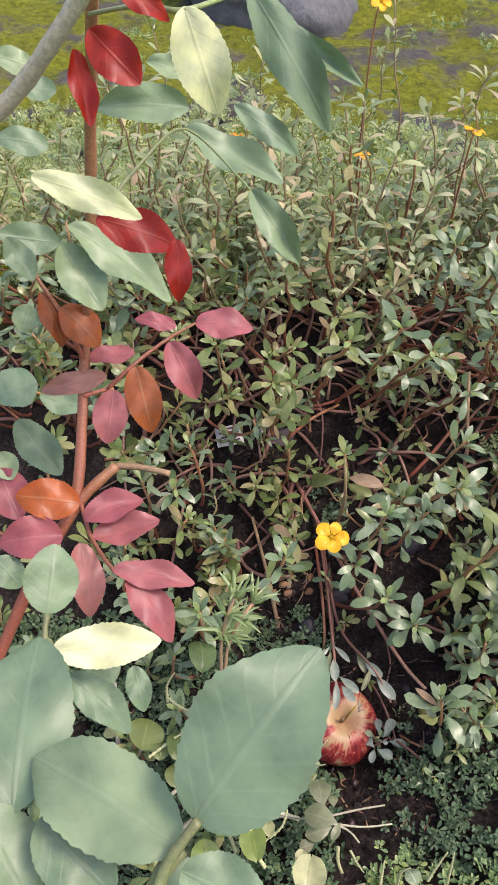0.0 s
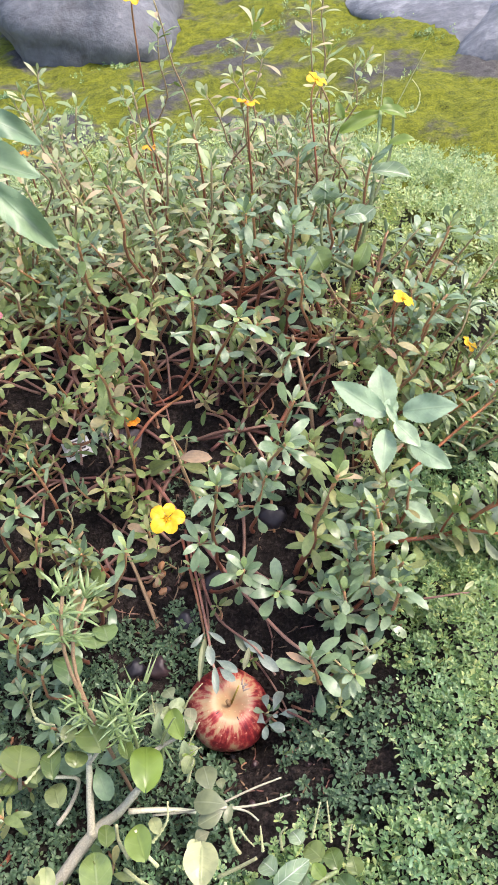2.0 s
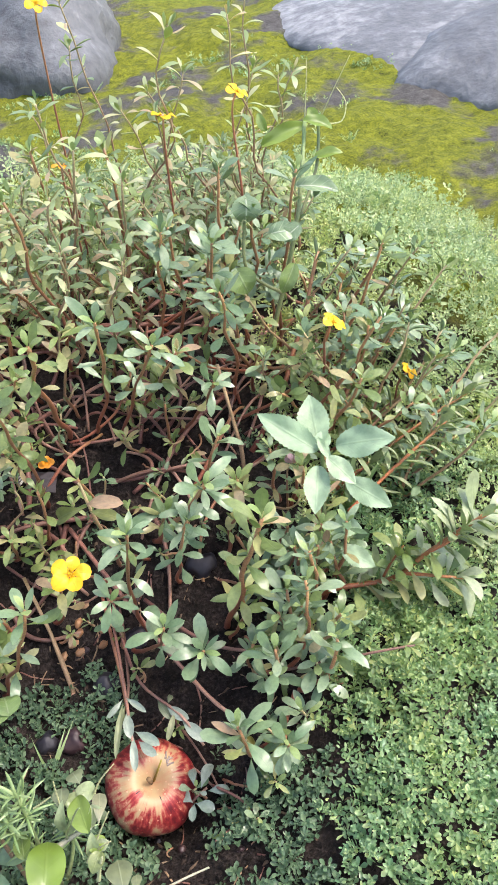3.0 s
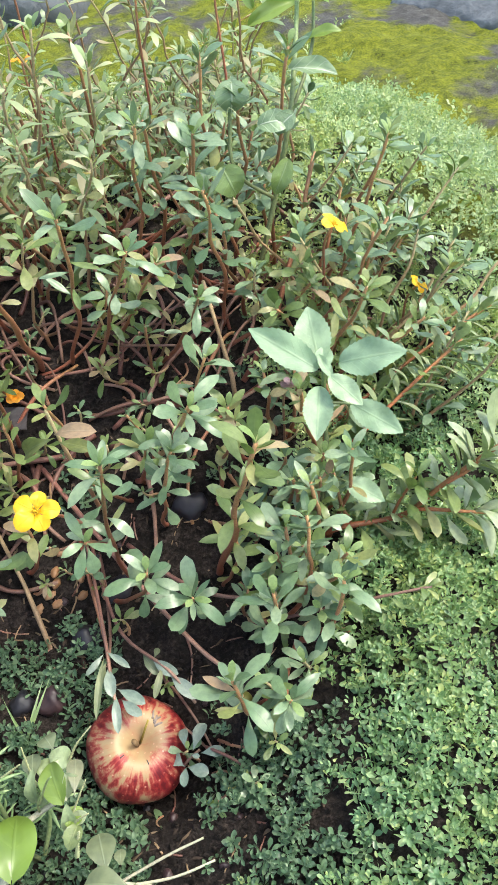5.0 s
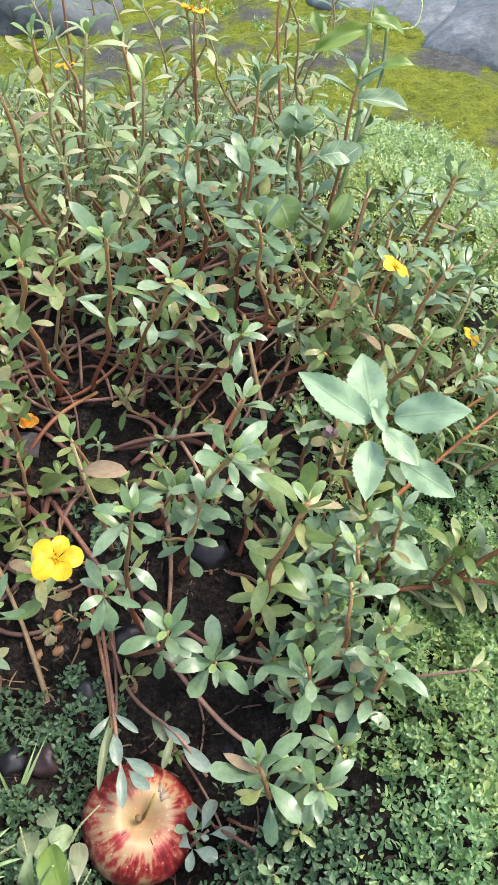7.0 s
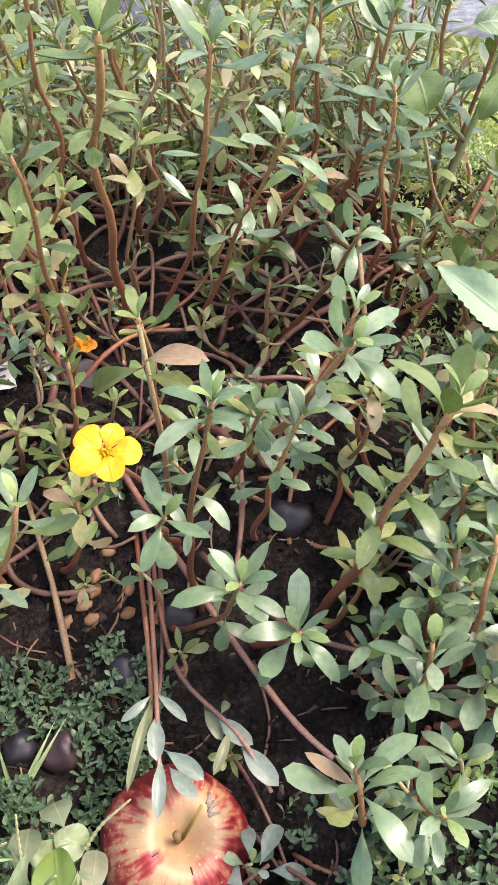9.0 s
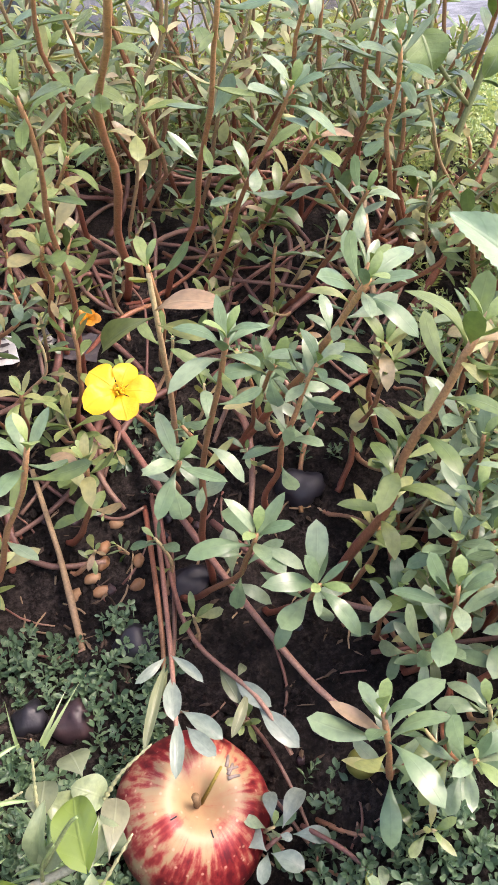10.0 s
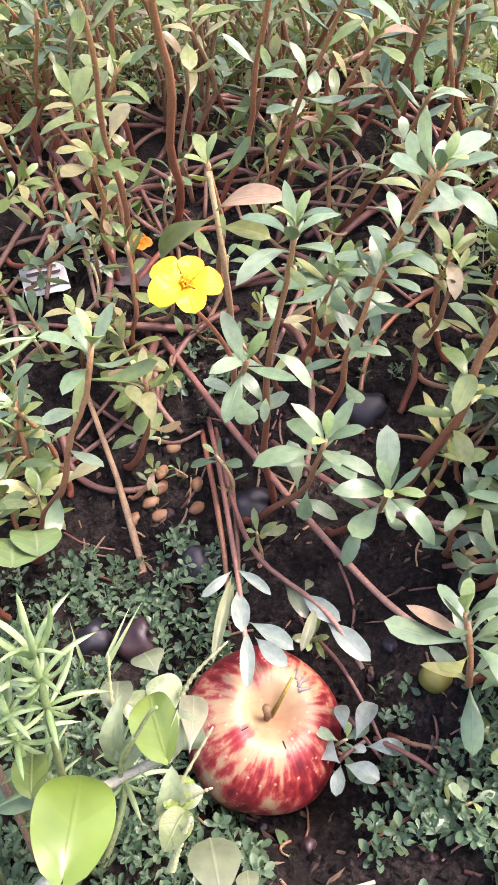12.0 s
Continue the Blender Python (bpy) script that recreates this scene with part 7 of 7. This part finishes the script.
for k in range(70):
    x, y, a = litter.uniform(-0.02, 0.22), litter.uniform(0.32, 0.62), litter.uniform(0, 6.28)
    ln = litter.uniform(0.012, 0.035)
    q = [on_ground(x + math.cos(a + 0.3 * f) * ln * f, y + math.sin(a + 0.3 * f) * ln * f, 0.001) for f in (0, 0.35, 0.7, 1)]
    stick([tuple(v) for v in q], litter.uniform(0.0005, 0.0009), "thin dry rootlet lying on soil", litter.choice((DRY_STEM, RUNNER)))


def build_bits(count):
    """Shreds of dry leaf and bark strewn on the soil, in one mesh."""
    rng, verts, faces = random.Random(44), [], []
    for _ in range(count):
        at = on_ground(rng.uniform(-0.12, 0.28), rng.uniform(0.30, 0.82), 0.0012)
        a, ln, w = rng.uniform(0, 6.28), rng.uniform(0.002, 0.008), rng.uniform(0.0006, 0.002)
        d, c = Vector((math.cos(a), math.sin(a), rng.uniform(-0.2, 0.4))) * ln, Vector((-math.sin(a), math.cos(a), rng.uniform(-0.4, 0.4))) * w
        i = len(verts)
        verts += [at - d + c * 0.6, at - d * rng.uniform(-0.2, 0.5) + c, at + d - c * 0.4, at - d * rng.uniform(-0.4, 0.6) - c, at + Vector((0, 0, w * 0.7))]
        faces += [(i, i + 3, i + 4), (i + 3, i + 2, i + 4), (i + 2, i + 1, i + 4), (i + 1, i, i + 4)]
    me = mesh_of("dry_bits", verts, faces, smooth=False)
    me.materials.append(BITS)
    tagged(new("dry_bits", me), "shreds of dry brown leaf and bark on soil", "litter", kind="stuff")


build_bits(520)


def scrap(at, size, turn, seed, material, label):
    """A crumpled scrap of printed foil with thickness."""
    n, verts, faces = 7, [], []
    for skin in (0, 1):
        for j in range(n):
            for i in range(n):
                x, y = (i / (n - 1) - 0.5) * size[0], (j / (n - 1) - 0.5) * size[1]
                z = 0.006 * noise.noise((x * 90 + seed, y * 90, seed)) + 0.0006 * skin
                verts.append((x, y, z))
    for j in range(n - 1):
        for i in range(n - 1):
            a = j * n + i
            faces += [(a, a + n, a + n + 1, a + 1), (a + n * n, a + n * n + 1, a + n * n + n + 1, a + n * n + n)]
    rim = [i for i in range(n)] + [j * n + n - 1 for j in range(1, n)] + [(n - 1) * n + i for i in range(n - 2, -1, -1)] + [j * n for j in range(n - 2, 0, -1)]
    for a, b in zip(rim, rim[1:] + rim[:1]):
        faces.append((a, b, b + n * n, a + n * n))
    me = mesh_of("foil_scrap", verts, faces, smooth=False)
    me.materials.append(material)
    ob = new("foil_scrap", me)
    ob.matrix_basis = pose(at[0], at[1], height(*at[:2]) + 0.011, 35, 0, turn)
    tagged(ob, label, "litter", "scraps of litter")
    if material is FOIL:
        for k in range(4):
            bar, y0 = [], (k - 1.5) * size[1] * 0.2
            for i in range(6):
                for y in (y0, y0 + size[1] * 0.09):
                    x = (i / 5 - 0.5) * size[0] * (0.75 - 0.12 * (k % 2))
                    bar.append((x, y, 0.006 * noise.noise((x * 90 + seed, y * 90, seed)) + 0.0013))
            part("print_bar", mesh_of("print_bar", bar, [(2 * i, 2 * i + 2, 2 * i + 3, 2 * i + 1) for i in range(5)]), GREY_SCRAP, ob, "black bar of worn print")
    return ob


scrap((-0.023, 0.726), (0.032, 0.024), 15, 2, FOIL, "crumpled silver foil scrap with worn print")
scrap((0.014, 0.735), (0.016, 0.012), 60, 5, FOIL, "crumpled silver foil scrap with worn print")
scrap((0.040, 0.725), (0.030, 0.022), -20, 8, GREY_SCRAP, "crumpled black plastic scrap on soil")
flower((0.046, 0.738, 0.168), (0.2, -0.5, 0.6), 0.010, DEEP_PETAL, opening=0.7, label="wilted ochre flower fallen on soil")


# ---- turning leaves beside the open flower ----
turning = thing("purslane_plant", on_ground(0.101, 0.632), "purslane shoot with olive and pinkish turning leaves", "plant", "purslane plants of the bed")
TURNED = leaf_set(leaf_material("turned_leaf", [(0.0, (0.36, 0.27, 0.15)), (1.0, (0.44, 0.31, 0.20))], rough=0.4, glow=0.3, vein=0.1, coat=0.2), OBLONG)
OLIVE = leaf_set(leaf_material("olive_leaf", [(0.0, (0.20, 0.23, 0.07)), (1.0, (0.26, 0.28, 0.09))], rough=0.38, glow=0.25, vein=0.1, coat=0.25), OBLONG)
blade(turning, TURNED, (0.098, 0.559, 0.259), (0.126, 0.537, 0.275), 0.0062, (-0.1, -0.5, 0.85))
blade(turning, OLIVE, (0.097, 0.560, 0.255), (0.064, 0.585, 0.226), 0.0074, (-0.2, -0.6, 0.75))
blade(turning, OLIVE, (0.099, 0.560, 0.250), (0.122, 0.545, 0.250), 0.0055, (0.1, -0.6, 0.75))
cane(turning, "stem", THIN_STEM, ((0.103, 0.630, 0.10), (0.103, 0.595, 0.175), (0.100, 0.572, 0.230), (0.096, 0.571, 0.274)), 0.0021, 0.0013)


# ---- withered flower among the leaves ----
WILT = Vector((0.287, 0.605, 0.212))
wilt = thing("withered_flower", WILT, "withered lilac purslane flower among tan leaves", "flower")
LILAC = leaf_material("lilac_petal", [(0.0, (0.34, 0.22, 0.27)), (1.0, (0.44, 0.32, 0.34))], rough=0.6, glow=0.3, coat=0.0)
LEAF_LILAC = leaf_set(LILAC, OBLONG)
for k in range(4):
    a = 1.6 * k
    blade(wilt, LEAF_LILAC, WILT, WILT + Vector((0.006 * math.cos(a), 0.006 * math.sin(a), 0.007)), 0.0028, (math.cos(a), math.sin(a) - 0.6, 1.0))
for way, half in (((0.017, 0.003, 0.010), 0.0045), ((0.006, -0.020, -0.015), 0.0040), ((-0.016, -0.003, 0.0), 0.0042)):
    blade(wilt, DRY_OBLONG, WILT - Vector((0, 0, 0.003)), WILT + Vector(way), half, (0.1, -0.55, 0.8))
cane(wilt, "stalk", THIN_STEM, (on_ground(0.284, 0.632), (0.285, 0.622, 0.185), tuple(WILT)), 0.0013, 0.0009)


# ---- grass blades ----
def grass(foot, blades, label):
    base = on_ground(foot[0], foot[1], -0.002)
    root = thing("grass_tuft", base, label, "grass")
    for dx, dy, dz, w in blades:
        me = leaf_mesh("blade", w / Vector((dx, dy, dz)).length, 0.35, nu=8, fold=0.5, curl=0.25, thick=0.004, point=1.4, cols=3)
        me.materials.append(NEEDLE)
        part("blade", me, None, root, m=leaf_pose((0, 0, 0), (dx, dy, dz), (0, -0.7, 0.7), Vector((dx, dy, dz)).length))


grass((0.010, 0.452), [(0.022, 0.03, 0.030, 0.0014), (0.030, 0.028, 0.036, 0.0013), (-0.010, 0.02, 0.034, 0.0012)], "few green grass blades beside dark pebbles")
grass((0.34, 0.63), [(0.03, -0.05, 0.10, 0.003), (0.02, -0.02, 0.13, 0.003), (0.05, -0.02, 0.09, 0.0028)], "few arching green grass blades in the bed")
